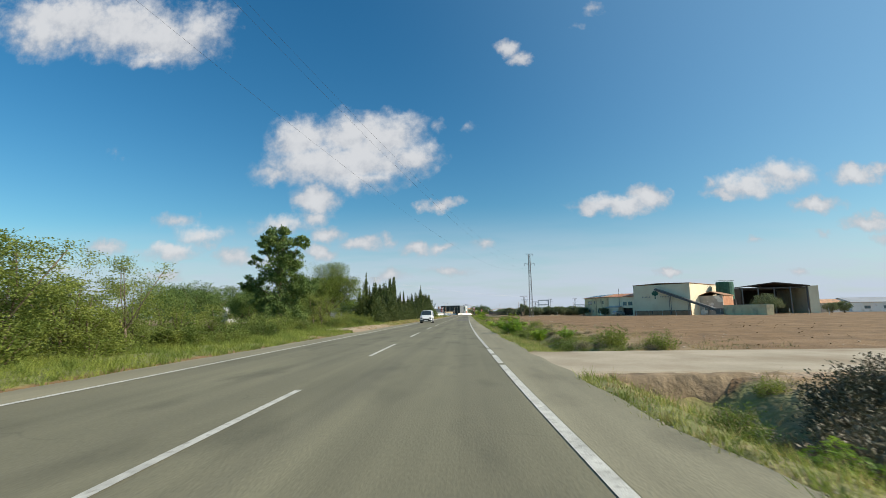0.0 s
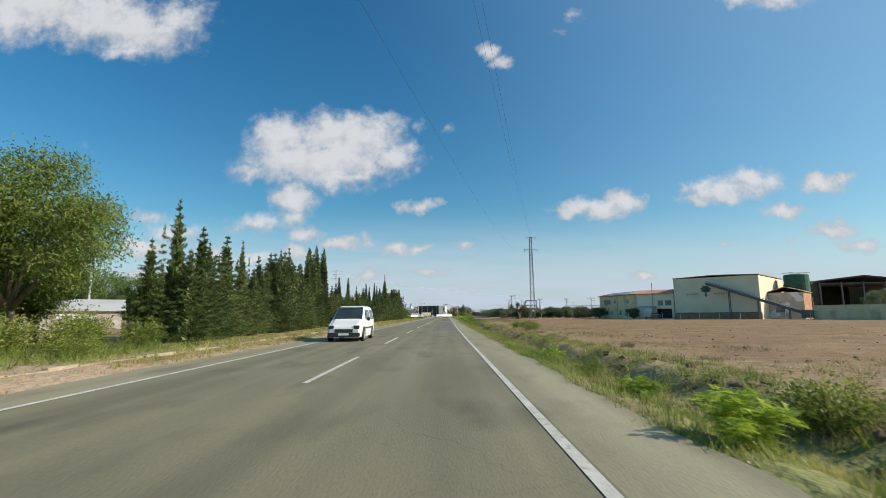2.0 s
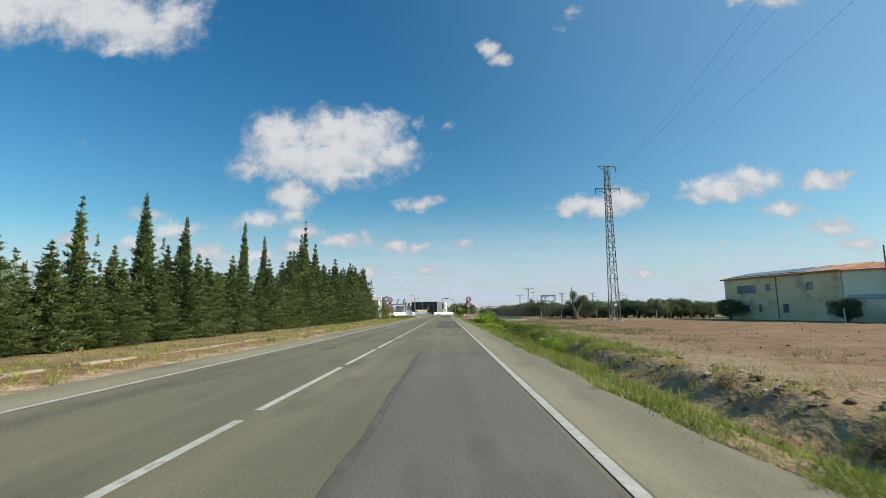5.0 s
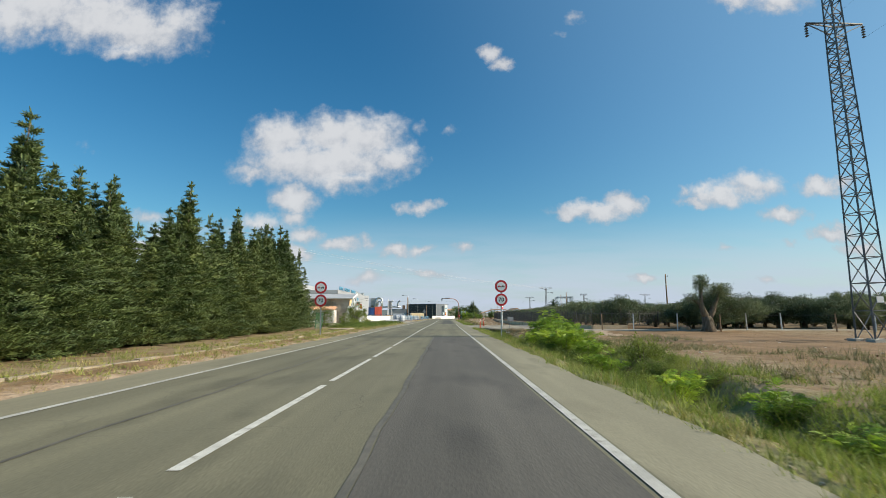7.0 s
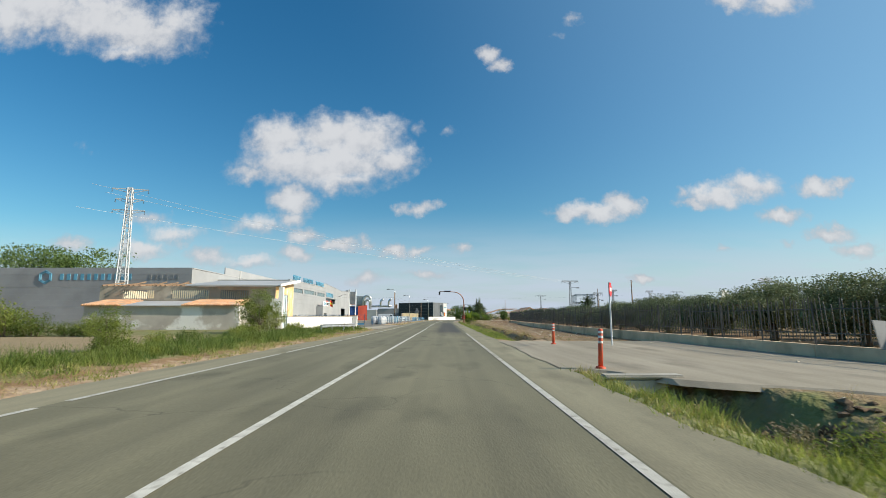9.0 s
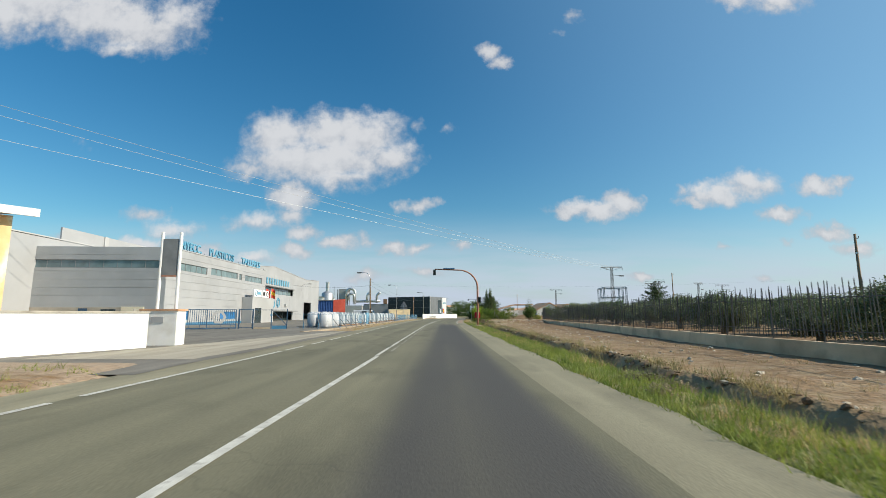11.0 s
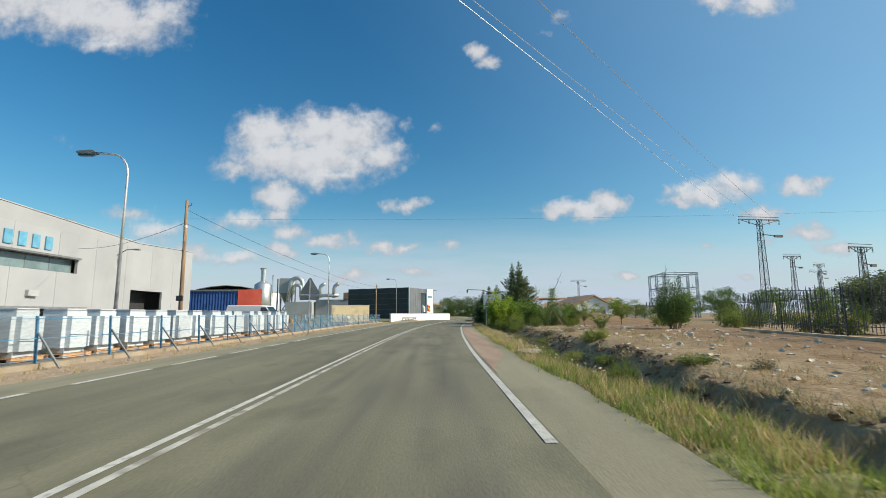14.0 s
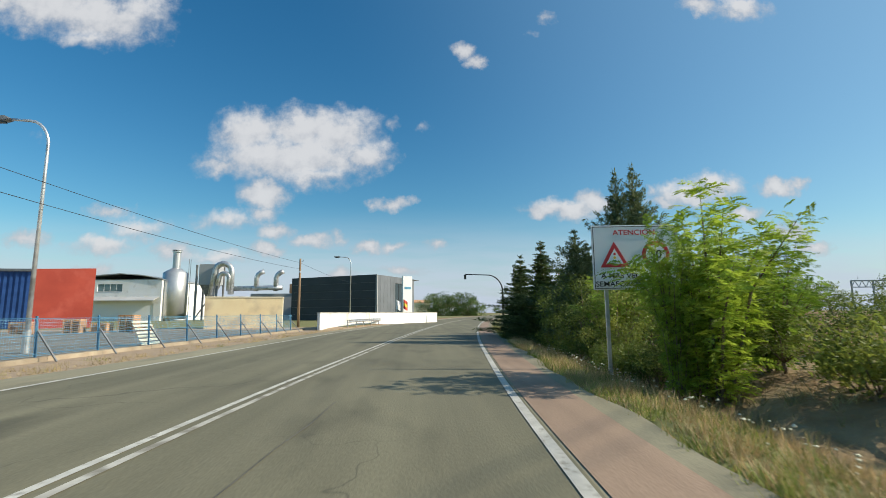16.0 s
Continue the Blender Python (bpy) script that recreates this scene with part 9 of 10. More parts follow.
# --- conifers along the left side
pyr = [conifer("conifer", "dark green bushy conifer in a dense roadside row", 7.0, 1.9, 100 + i, LEAF_CONIFER, 160, 64) for i in range(5)]
col = [conifer("cypress", "slim dark green columnar cypress in the roadside row", 9.0, 0.5, 200 + i, LEAF_CYPRESS, 110, 40, True, 0.03, tops=1) for i in range(2)]
hr = random.Random(77)
y = 66.0
while y < 197:
    tall = float(np.interp(y, [66, 72, 84, 90, 104, 118, 140, 150, 160, 178, 186, 197], [4.7, 4.7, 4.6, 4.5, 4.1, 3.9, 4.3, 5.4, 5.9, 6.8, 7.5, 7.6]))
    front = float(np.interp(y, [66, 80, 100, 130, 160, 185, 197], [-13.4, -13.3, -13.8, -13.8, -13.6, -14.2, -16.3]))
    s = tall / 7.0 * hr.choice((hr.uniform(0.8, 1.0), hr.uniform(0.9, 1.3)))
    wide = 1.0 + 0.3 * step01(138, 150, y)
    if not 90.6 < y < 92.3:
        put(pyr[hr.randrange(5)], front + hr.uniform(-0.5, 0.3), y, hr.uniform(0, 360), min(0.95, s * 0.6 + 0.36) * wide, s)
        if hr.random() < 0.75:
            put(pyr[hr.randrange(5)], front - 2.0 + hr.uniform(-0.5, 0.4), y + hr.uniform(-0.6, 0.6), hr.uniform(0, 360), min(0.95, s * 0.6 + 0.32) * wide, s * hr.uniform(0.85, 1.25))
    y += hr.uniform(1.15, 1.5)
for x, y, h, w in ((-14.3, 66.6, 7.2, 0.6), (-14.6, 70.5, 5.6, 0.5), (-14.6, 75.0, 6.4, 0.5), (-14.2, 81.4, 6.6, 0.45), (-14.4, 84.0, 7.2, 0.55), (-14.6, 88.0, 5.6, 0.45), (-14.6, 117.0, 5.8, 0.5), (-14.6, 124.0, 5.8, 0.5), (-14.8, 153.4, 10.6, 0.66), (-14.2, 150.2, 8.6, 0.8), (-14.6, 160.0, 6.8, 0.6), (-14.8, 167.0, 7.2, 0.6), (-15.0, 172.5, 7.6, 0.6), (-15.0, 179.2, 8.6, 0.7), (-15.6, 184.5, 8.0, 0.7), (-16.4, 192.5, 8.4, 0.8), (-17.8, 196.2, 9.3, 0.95)):
    put(pyr[int(y) % 5], x, y, y * 40, w * (1.55 if y > 156 else 1.0), h / 7.0)
for x, y, h in ((-14.2, 91.0, 7.6), (-14.4, 92.8, 8.6), (-14.7, 94.2, 7.9), (-15.1, 98.6, 9.2), (-15.3, 99.8, 8.2), (-15.0, 106.5, 6.4), (-15.0, 112.5, 6.8), (-15.0, 128.4, 7.0), (-15.0, 132.0, 6.6), (-15.2, 140.0, 7.8), (-15.3, 144.0, 7.4), (-16.0, 187.0, 9.0), (-16.4, 189.0, 8.2)):
    put(col[int(y) % 2], x, y, y * 50, 1.5 if y > 180 else (1.45 if y < 101 else 1.0), h / 9.0)
for x, y, h, w in ((-15.4, 83.4, 6.6, 1.2), (-15.0, 84.8, 6.9, 1.2), (-15.8, 86.0, 6.6, 1.2), (-15.0, 87.4, 6.0, 1.1), (-15.6, 88.8, 6.4, 1.1), (-15.2, 90.2, 6.2, 1.0), (-16.0, 92.0, 6.4, 1.1), (-15.6, 93.6, 5.8, 1.0), (-16.4, 85.0, 6.8, 1.3), (-16.6, 89.6, 6.6, 1.3), (-15.9, 97.6, 6.0, 1.0), (-16.0, 100.4, 5.8, 1.0)):
    put(pyr[int(y * 3) % 5], x, y, y * 40, w, h / 7.0)
for x, y, h in ((-14.9, 92.0, 8.3), (-14.6, 90.4, 7.6), (-15.3, 93.4, 8.4), (-15.5, 99.2, 8.7)):
    put(col[int(y) % 2], x, y, y * 50, 1.5, h / 9.0)
# beside and beyond the bend on the right
pale_fir = [conifer("fir", "loose grey-green fir with upturned branch tips", 7.0, 2.0, 130 + i, LEAF_FIR, 130, 64, tops=0, taper=0.75, lift=0.9) for i in range(2)]
for x, y, h, w in ((37.6, 312.9, 7.2, 1.85), (10.8, 348.7, 7.6, 0.85), (11.7, 348.9, 7.9, 0.95), (12.0, 348.6, 6.0, 1.2), (8.8, 348.6, 5.2, 1.0), (12.8, 350.5, 5.6, 1.2)):
    put(pale_fir[int(h * 7) % 2], x, y, y * 33, w, h / 7.0)
for x, y, h, w in ( (8.2, 352.0, 5.3, 1.25), (7.8, 355.0, 4.8, 1.15), (11.8, 353.5, 5.4, 0.85), (12.6, 357.5, 5.6, 0.9), (13.2, 361.0, 5.0, 0.85), (13.4, 365.0, 5.0, 0.85), (14.6, 369.0, 4.6, 0.8),):
    put(pyr[int(h * 7) % 5], x, y, y * 33, w, h / 7.0)
discard(*pyr, *col, *pale_fir)

# --- broad-leaved trees
def ivied_tree(x, y):
    """A tall trunk under climbing ivy, its crown in ragged lobes with open gaps between them."""
    rng = np.random.default_rng(14)
    t = thing("ivied_tree", pose(x, y, height(x, y)), "tall ragged tree overgrown with dark green ivy", "tree")
    part("trunk", Build().tube([(0, 0, -0.3), (0.1, 0.1, 2.0), (-0.1, 0, 4.6), (-0.3, 0.1, 7.6)], [0.3, 0.24, 0.17, 0.05], 10), BARK, t, smooth=True)
    chunks = []
    for p, r, n in (((-0.4, 0, 7.3), (1.35, 1.3, 1.2), 3400), ((-1.2, 0.4, 8.1), (0.6, 0.6, 0.45), 500), ((0.3, 0, 8.4), (0.6, 0.6, 0.4), 600), ((1.7, 0.2, 7.5), (0.75, 0.8, 0.6), 900), ((0.1, 0, 4.9), (1.8, 1.6, 1.4), 5200), ((1.1, -0.3, 6.0), (0.7, 0.7, 0.8), 1000), ((2.0, 0.3, 3.5), (1.1, 1.1, 1.05), 2200), ((-2.3, 0, 5.9), (0.75, 0.7, 0.5), 420), ((-1.7, 0.2, 6.9), (0.6, 0.6, 0.5), 420), ((-2.5, 0.3, 3.9), (0.95, 0.9, 0.7), 1300), ((-1.4, 0, 2.9), (1.0, 1.0, 0.9), 1600), ((0.2, -0.3, 1.7), (1.6, 1.4, 1.3), 3400), ((1.4, 0, 1.2), (1.0, 1.0, 0.9), 1200)):
        u = rng.normal(size=(n, 3))
        u /= np.linalg.norm(u, axis=1)[:, None]
        knots = rng.normal(size=(max(6, n // 60), 3))
        knots = knots / np.linalg.norm(knots, axis=1)[:, None] * rng.uniform(0.45, 1.15, (len(knots), 1))
        c = knots[rng.integers(0, len(knots), n)] + u * 0.26 * rng.uniform(0.2, 1.2, (n, 1))
        c = np.array(p) + c * np.array(r)
        chunks.append(cards(c, rng.normal(size=(n, 3)) + np.array([0, 0, -0.2]), rng.uniform(0.14, 0.28, n), rng.uniform(0.07, 0.13, n), rng))
        part("limb", Build().tube([(-0.05, 0.05, p[2] * 0.62), (p[0] * 0.5, p[1] * 0.5, p[2] * 0.84), p], [0.08, 0.05, 0.015], 6), BARK, t, smooth=True)
    crown = new("crown", leaf_mesh("crown", chunks, LEAF_TREE))
    crown.parent = t


ivied_tree(-15.6, 38.6)


def open_tree(name, label, H, R, seed, mat, bark, limbs=8, leaf=(0.1, 0.2), each=260, trunk_r=0.2, fork=0.2):
    """A short bole that forks into long crooked limbs; flat leaf clumps hang at the ends of their twigs, with sky between."""
    rng = np.random.default_rng(seed)
    t = thing(name, pose(0, 0, 0), label, "tree")
    top = H * fork
    part("trunk", Build().tube([(0, 0, -0.4), (0.08, 0.05, top * 0.5), (0, 0.1, top)], [trunk_r * 1.4, trunk_r, trunk_r * 0.9], 10), bark, t, smooth=True)
    chunks, twigs = [], Build()
    for i in range(limbs):
        az = i * 6.283 / limbs + rng.uniform(-0.4, 0.4)
        out = R * (rng.uniform(0.15, 0.4) if i % 3 == 0 else rng.uniform(0.6, 0.95))
        end = np.array([math.cos(az) * out, math.sin(az) * out, H * (rng.uniform(0.86, 0.97) if i % 3 == 0 else rng.uniform(0.55, 0.82))])
        start = np.array([0, 0.05, top * 0.92])
        bow = np.array([math.cos(az) * out * 0.5, math.sin(az) * out * 0.5, top + (end[2] - top) * rng.uniform(0.35, 0.6)]) + rng.normal(size=3) * 0.2
        line = [start, (start + bow) / 2 + rng.normal(size=3) * 0.12, bow, (bow + end) / 2 + rng.normal(size=3) * 0.15, end]
        part("limb", Build().tube([tuple(p) for p in line], [trunk_r * 0.62, trunk_r * 0.5, trunk_r * 0.36, trunk_r * 0.2, 0.015], 7), bark, t, smooth=True)
        for k in range(11):
            f = rng.uniform(0.42, 1.0)
            j = min(3, int(f * 4))
            p = line[j] + (line[j + 1] - line[j]) * (f * 4 - j)
            way = rng.normal(size=3) * np.array([1, 1, 0.55]) + np.array([math.cos(az), math.sin(az), 0.25]) * 0.6
            q = p + way / np.linalg.norm(way) * R * rng.uniform(0.14, 0.36)
            twigs.tube([tuple(p), tuple((p + q) / 2 + np.array([0, 0, 0.08])), tuple(q)], [0.028, 0.018, 0.006], 4)
            for c0 in (q, (p + q) / 2 + rng.normal(size=3) * 0.2):
                n = int(each * rng.uniform(0.5, 1.1))
                r = R * rng.uniform(0.11, 0.2)
                c = c0 + np.clip(rng.normal(size=(n, 3)), -1.6, 1.6) * r * np.array([1.0, 1.0, 0.6])
                chunks.append(cards(c, rng.normal(size=(n, 3)) + np.array([0, 0, -0.35]), rng.uniform(*leaf, n), rng.uniform(leaf[0] * 0.4, leaf[1] * 0.45, n), rng, 0.2))
    part("twigs", twigs, bark, t, kind="stuff")
    crown = new("crown", leaf_mesh("crown", chunks, mat))
    crown.parent = t
    return t


spreading = open_tree("tree", "spreading tree with open crown of yellow-green leaves", 8.2, 4.0, 36, LEAF_AUTUMN, BARK)
spread_two = open_tree("tree", "crooked open tree with thinning green leaves", 6.6, 3.2, 39, LEAF_TREE, BARK, limbs=6)
put(spreading, -18.3, 62.0, 20, 1.0, 1.0)
for x, y, rz, s in ((-22.0, 60.0, 80, 0.95), (-21.0, 66.5, 200, 0.8), (-24.5, 53.0, 140, 0.8)):
    put(spread_two, x, y, rz, s, s)
discard(spreading, spread_two)
green = [broadleaf("tree", "rounded dark green field tree", 6.5, 3.2, 40 + i, LEAF_TREE, BARK, 90, 70, (0.14, 0.26), 0.2, 0.25, spread_z=0.42) for i in range(2)]
gr = random.Random(5)
for i in range(34):
    x, y = gr.uniform(-95, -34), gr.uniform(62, 150)
    if abs(x + 44) < 9 and 78 < y < 100:
        continue
    put(green[i % 2], x, y, gr.uniform(0, 360), gr.uniform(0.7, 1.2), gr.uniform(0.7, 1.1))
for i in range(12):
    put(green[i % 2], gr.uniform(-34, -20), gr.uniform(42, 70), gr.uniform(0, 360), gr.uniform(0.45, 0.7), gr.uniform(0.5, 0.7))
for x, y, s in ((-97, 298, 3.0), (-90, 304, 3.1), (-104, 306, 3.2), (-83.5, 302, 2.2), (48, 366, 0.85), (53, 372, 0.95), (58, 368, 0.8), (64, 376, 1.0), (71, 372, 0.95), (77, 380, 0.9), (84, 374, 1.0), (90, 384, 0.95), (34, 470, 0.9), (52, 430, 0.9), (57, 436, 1.0), (60, 398, 1.0), (-14, 470, 1.0)):
    put(green[int(abs(x)) % 2], x, y, x * 30, s, s * 0.95)
for x, y, s in ((-66, 106, 1.35), (-60, 108, 1.3), (-55.5, 104, 1.25), (-50, 108, 1.4), (-46, 106, 1.2), (-42, 109, 1.3), (-38.5, 106, 1.15)):
    put(green[int(abs(x)) % 2], x, y, x * 30, s, s * 0.92)
for x, y, s in ((7.5, 514, 1.7), (12, 511, 1.8), (16.5, 514, 1.8), (21, 512, 1.75), (25, 521, 1.5)):
    put(green[int(x) % 2], x, y, x * 30, s, s * 1.1, -3.4)
fr = random.Random(9)
for i in range(40):
    put(green[i % 2], fr.uniform(-160, 260), fr.uniform(560, 760), fr.uniform(0, 360), fr.uniform(0.9, 1.5), fr.uniform(0.6, 1.0))
for i in range(16):
    put(green[i % 2], fr.uniform(105, 260), fr.uniform(180, 330), fr.uniform(0, 360), fr.uniform(0.8, 1.2), fr.uniform(0.5, 0.85))
olive = [broadleaf("olive_tree", "grey-green olive tree with a gnarled trunk", 4.0, 2.3, 60 + i, LEAF_OLIVE, BARK, 110, 190, (0.09, 0.17), 0.2, 0.26, "olive grove", spread_z=0.4, lean=0.1 * i) for i in range(3)]
orr = random.Random(31)
for j in range(9):
    for i in range(17):
        x, y = 17.5 + 6.0 * j + orr.uniform(-0.9, 0.9), 196.0 + 7.2 * i + orr.uniform(-1, 1)
        if x < np.interp(y, [190, 214, 250, 265, 307, 330], [24.0, 19.0, 17.5, 18.5, 21.0, 25.0]) or (j > 5 and i > 9):
            continue
        put(olive[(i + j) % 3], x, y, orr.uniform(0, 360), orr.uniform(0.85, 1.1), orr.uniform(0.62, 0.84))
for x, y, s in ((79, 128, 1.35), (44.5, 181, 0.8), (47.0, 162.5, 0.7), (112, 150, 0.8), (118, 153, 0.9)):
    put(olive[int(x) % 3], x, y, x * 20, s)
for i in range(11):
    y = 198.0 + 5.4 * i
    put(olive[i % 3], float(np.interp(y, [198, 212, 250, 265], [18.5, 17.0, 17.4, 18.2])) + orr.uniform(-0.5, 0.5), y, orr.uniform(0, 360), orr.uniform(0.85, 1.05), orr.uniform(0.66, 0.84) - 0.002 * (y - 198))
# a dense belt of low trees before the farmhouse
for i in range(20):
    put(olive[i % 3], 24 + 1.1 * i + orr.uniform(-1, 1), 196 + orr.uniform(-5, 6), orr.uniform(0, 360), orr.uniform(0.6, 1.0), orr.uniform(0.6, 0.95))

def ancient_olive(x, y):
    """Two leaning, twisted stems on one broad bole, each with its own small crown."""
    rng = np.random.default_rng(4)
    t = thing("olive_tree", pose(x, y, height(x, y)), "old olive tree with a thick split trunk", "tree", "olive grove")
    part("trunk", Build().tube([(0, 0, -0.3), (0.05, 0, 0.3), (0.0, 0.05, 0.9), (-0.1, 0, 1.3)], [0.75, 0.52, 0.46, 0.36], 12), BARK, t, smooth=True)
    tops = []
    for bend, top in ((-0.55, (-0.3, 0.1, 4.1)), (1.0, (1.3, 0.0, 3.5)), (-0.6, (-1.2, 0.2, 2.8))):
        part("limb", Build().tube([(-0.05, 0.02, 1.0), (bend * 0.5, 0.05, 1.7), (bend * 0.8, 0.1, 2.4), top], [0.34, 0.26, 0.2, 0.07], 9), BARK, t, smooth=True)
        tops.append(np.array(top))
    chunks = []
    for p, r, n in ((tops[0], (0.5, 0.5, 0.7), 1500), (tops[1], (0.75, 0.7, 0.55), 1700), (tops[2], (0.5, 0.5, 0.4), 420)):
        c = p + np.clip(rng.normal(size=(n, 3)), -1.7, 1.7) * np.array(r) * 0.62
        chunks.append(cards(c, rng.normal(size=(n, 3)) + np.array([0, 0, 0.3]), rng.uniform(0.12, 0.24, n), rng.uniform(0.04, 0.075, n), rng))
    crown = new("crown", leaf_mesh("crown", chunks, LEAF_OLIVE))
    crown.parent = t


ancient_olive(*(22.3, 189.1))

# --- bushes
soft = [bush("bush", "leafy green roadside bush", 0.9, 1.3, 300 + i, LEAF_BUSH, 46, 50, (0.07, 0.15)) for i in range(3)]
lime = [feathery("bush", "bright yellow-green feathery bush", "bush", 1.45, 0.85, 310 + i, LEAF_BRIGHT, 9, 48, (0.2, 0.4), "roadside bushes") for i in range(2)]
dull = [bush("weed_clump", "dusty dry weed clump on the bank", 0.6, 0.55, 320 + i, LEAF_DULL, 30, 34, (0.06, 0.14), "roadside weeds") for i in range(3)]
locust = feathery("young_locust_tree", "young tree with feathery bright green leaves", "tree", 4.9, 2.0, 71, LEAF_BRIGHT, 13, 150, (0.24, 0.46))
wild_locust = feathery("young_locust_tree", "slender young tree with airy feathery leaves", "tree", 4.9, 2.4, 73, LEAF_WILD, 11, 110, (0.28, 0.5))
thick_bush = bush("bush", "dense dark green bush on the bare ground", 1.35, 3.5, 340, LEAF_TREE, 95, 95, (0.08, 0.17))
bramble = [bush("bramble", "dark tangled brush heap in the ditch", 0.9, 1.2, 330 + i, LEAF_BRAMBLE, 60, 60, (0.06, 0.14)) for i in range(2)]
shrub = broadleaf("wild_shrub", "thin wild shrub with dark green leaves", 3.4, 1.4, 72, LEAF_BUSH, BARK, 55, 60, (0.07, 0.16), 0.06, 0.2, spread_z=0.42)
br = random.Random(17)
# left verge at the start: a tall thicket
for i in range(46):
    y = br.uniform(-6, 27)
    x = XT(y) - br.uniform(2.2, 8.0)
    put(soft[i % 3], x, y, br.uniform(0, 360), br.uniform(0.8, 1.35), br.uniform(0.65, 1.15) * (1.0 if y < 14 else 0.75))
spindly = broadleaf("wild_sapling", "thin open sapling with scattered leaf sprays", 4.6, 1.7, 77, LEAF_BUSH, BARK, 32, 150, (0.06, 0.125), 0.05, 0.25, spread_z=0.46, lean=0.15)
for x, y, s, sz in ((-12.0, 16.2, 0.8, 1.0), (-12.5, 17.2, 0.7, 0.8), (-12.0, 11.6, 1.0, 1.05), (-12.5, 12.3, 1.0, 1.0), (-13.2, 11.6, 1.2, 1.05), (-12.4, 14.0, 0.8, 0.72), (-13.5, 14.8, 0.9, 0.78), (-13.8, 12.8, 1.0, 0.85)):
    put(spindly, x, y, x * 130, s, sz * 0.78)
for x, y, s in ((-15.5, 16.5, 0.75), (-12.4, 20.0, 0.6), (-17, 22, 0.8), (-13, 6, 0.95), (-14.5, 1.5, 1.2), (-12.2, 14.6, 0.62), (-14.6, 10.0, 0.85), (-18.5, 15, 0.9), (-13.4, 24.5, 0.55)):
    put(shrub, x, y, x * 50, s * 1.15, s)
for x, y, s in ((-12.0, 29.0, 1.0), (-12.6, 31.5, 1.1), (-13.4, 33.6, 1.2), (-12.4, 35.4, 0.9), (-14.6, 31, 1.2), (-15.4, 34.6, 1.3), (-11.6, 26.5, 1.0), (-13.0, 52.0, 0.9), (-14.0, 55.2, 1.2), (-15.6, 58.8, 1.3), (-13.6, 59.6, 1.1), (-16.8, 55.0, 1.4), (-13.2, 62.6, 1.0), (-15.4, 62.0, 1.4), (-18.4, 58.0, 1.4), (-14.6, 37.6, 1.2), (-16.6, 38.2, 1.3), (-15.2, 39.8, 1.2), (-17.4, 40.6, 1.2)):
    put(soft[int(abs(x)) % 3], x, y, x * 60, s, s)
for x, y, s in ((-14.4, 46.6, 0.95), (-15.8, 48.2, 1.05), (-17.4, 46.0, 1.1), (-18.6, 49.6, 1.0), (-15.2, 51.4, 0.75)):
    put(spindly, x, y, y * 50, s, s * 0.78)
for i in range(26):
    y = br.uniform(28, 60)
    x = XT(y) - br.uniform(3.4, 9.0)
    put(soft[i % 3], x, y, br.uniform(0, 360), br.uniform(0.5, 1.0), br.uniform(0.4, 0.9))
# past the hedge, before the shed: a small tree, a few shrubs and a low broken band of weeds
for x, y, s, sz in ((-14.6, 201.6, 0.72, 0.72), (-13.0, 205.6, 0.5, 0.48), (-15.2, 225.6, 1.05, 1.0), (-16.2, 227.0, 0.85, 0.85), (-14.6, 227.6, 0.6, 0.6)):
    put(shrub, x, y, y * 40, s * 1.05, sz)
for x, y, s in ((-14.3, 201.2, 0.6), (-13.2, 206.2, 0.7), (-12.7, 205.2, 0.55), (-13.6, 209.8, 0.6), (-14.2, 213.4, 0.6), (-13.2, 217.4, 0.55), (-14.8, 221.0, 0.7), (-15.6, 224.4, 0.9), (-14.2, 230.0, 0.7), (-16.8, 231.6, 0.9), (-15.0, 234.4, 0.7)):
    put(soft[int(y) % 3], x, y, y * 60, s * 1.2, s)
# a dark hedge behind the mown strip
for i in range(17):
    x = -23.5 - 1.55 * i
    tall = 1.75 if i in (4, 5, 6) else br.uniform(0.75, 1.15)
    put(soft[i % 3], x, 220.5 + br.uniform(-0.8, 0.8), br.uniform(0, 360), 1.25 * tall ** 0.5, 1.1 * tall)
for i in range(34):
    y = br.uniform(199, 236)
    put(soft[i % 3], XT(y) - br.uniform(2.2, 5.6), y, br.uniform(0, 360), br.uniform(0.4, 0.8), br.uniform(0.22, 0.5))
# right bank
for x, y, s, kind in ((3.9, 170.3, 1.15, lime[1]), (4.4, 171.2, 1.2, lime[0]), (5.2, 170.8, 0.8, soft[1]), (3.7, 172.2, 0.8, soft[0]), (5.6, 176.3, 1.3, lime[0]), (4.9, 172.8, 0.75, soft[2]), (5.6, 173.6, 1.2, lime[1]), (7.4, 88.0, 0.8, soft[0]), (8.6, 92.0, 0.75, soft[1]), (7.2, 95.0, 0.7, lime[0]), (8.4, 97.5, 0.8, soft[2]), (9.4, 101.0, 0.8, soft[0]), (4.3, 6.9, 0.6, dull[0]), (4.3, 197.6, 0.7, dull[0]), (5.0, 196.0, 0.8, dull[1]), (5.8, 194.6, 0.9, dull[2]), (4.6, 194.4, 0.6, soft[0]), (6.4, 193.2, 0.9, dull[0]), (5.4, 192.6, 0.8, dull[1]), (7.2, 192.2, 0.8, dull[2]), (6.2, 191.4, 0.8, dull[0]), (4.7, 191.6, 0.6, soft[1]), (5.2, 189.8, 0.8, dull[1])):
    put(kind, x, y, x * 75, s, s * 0.95, -0.14)
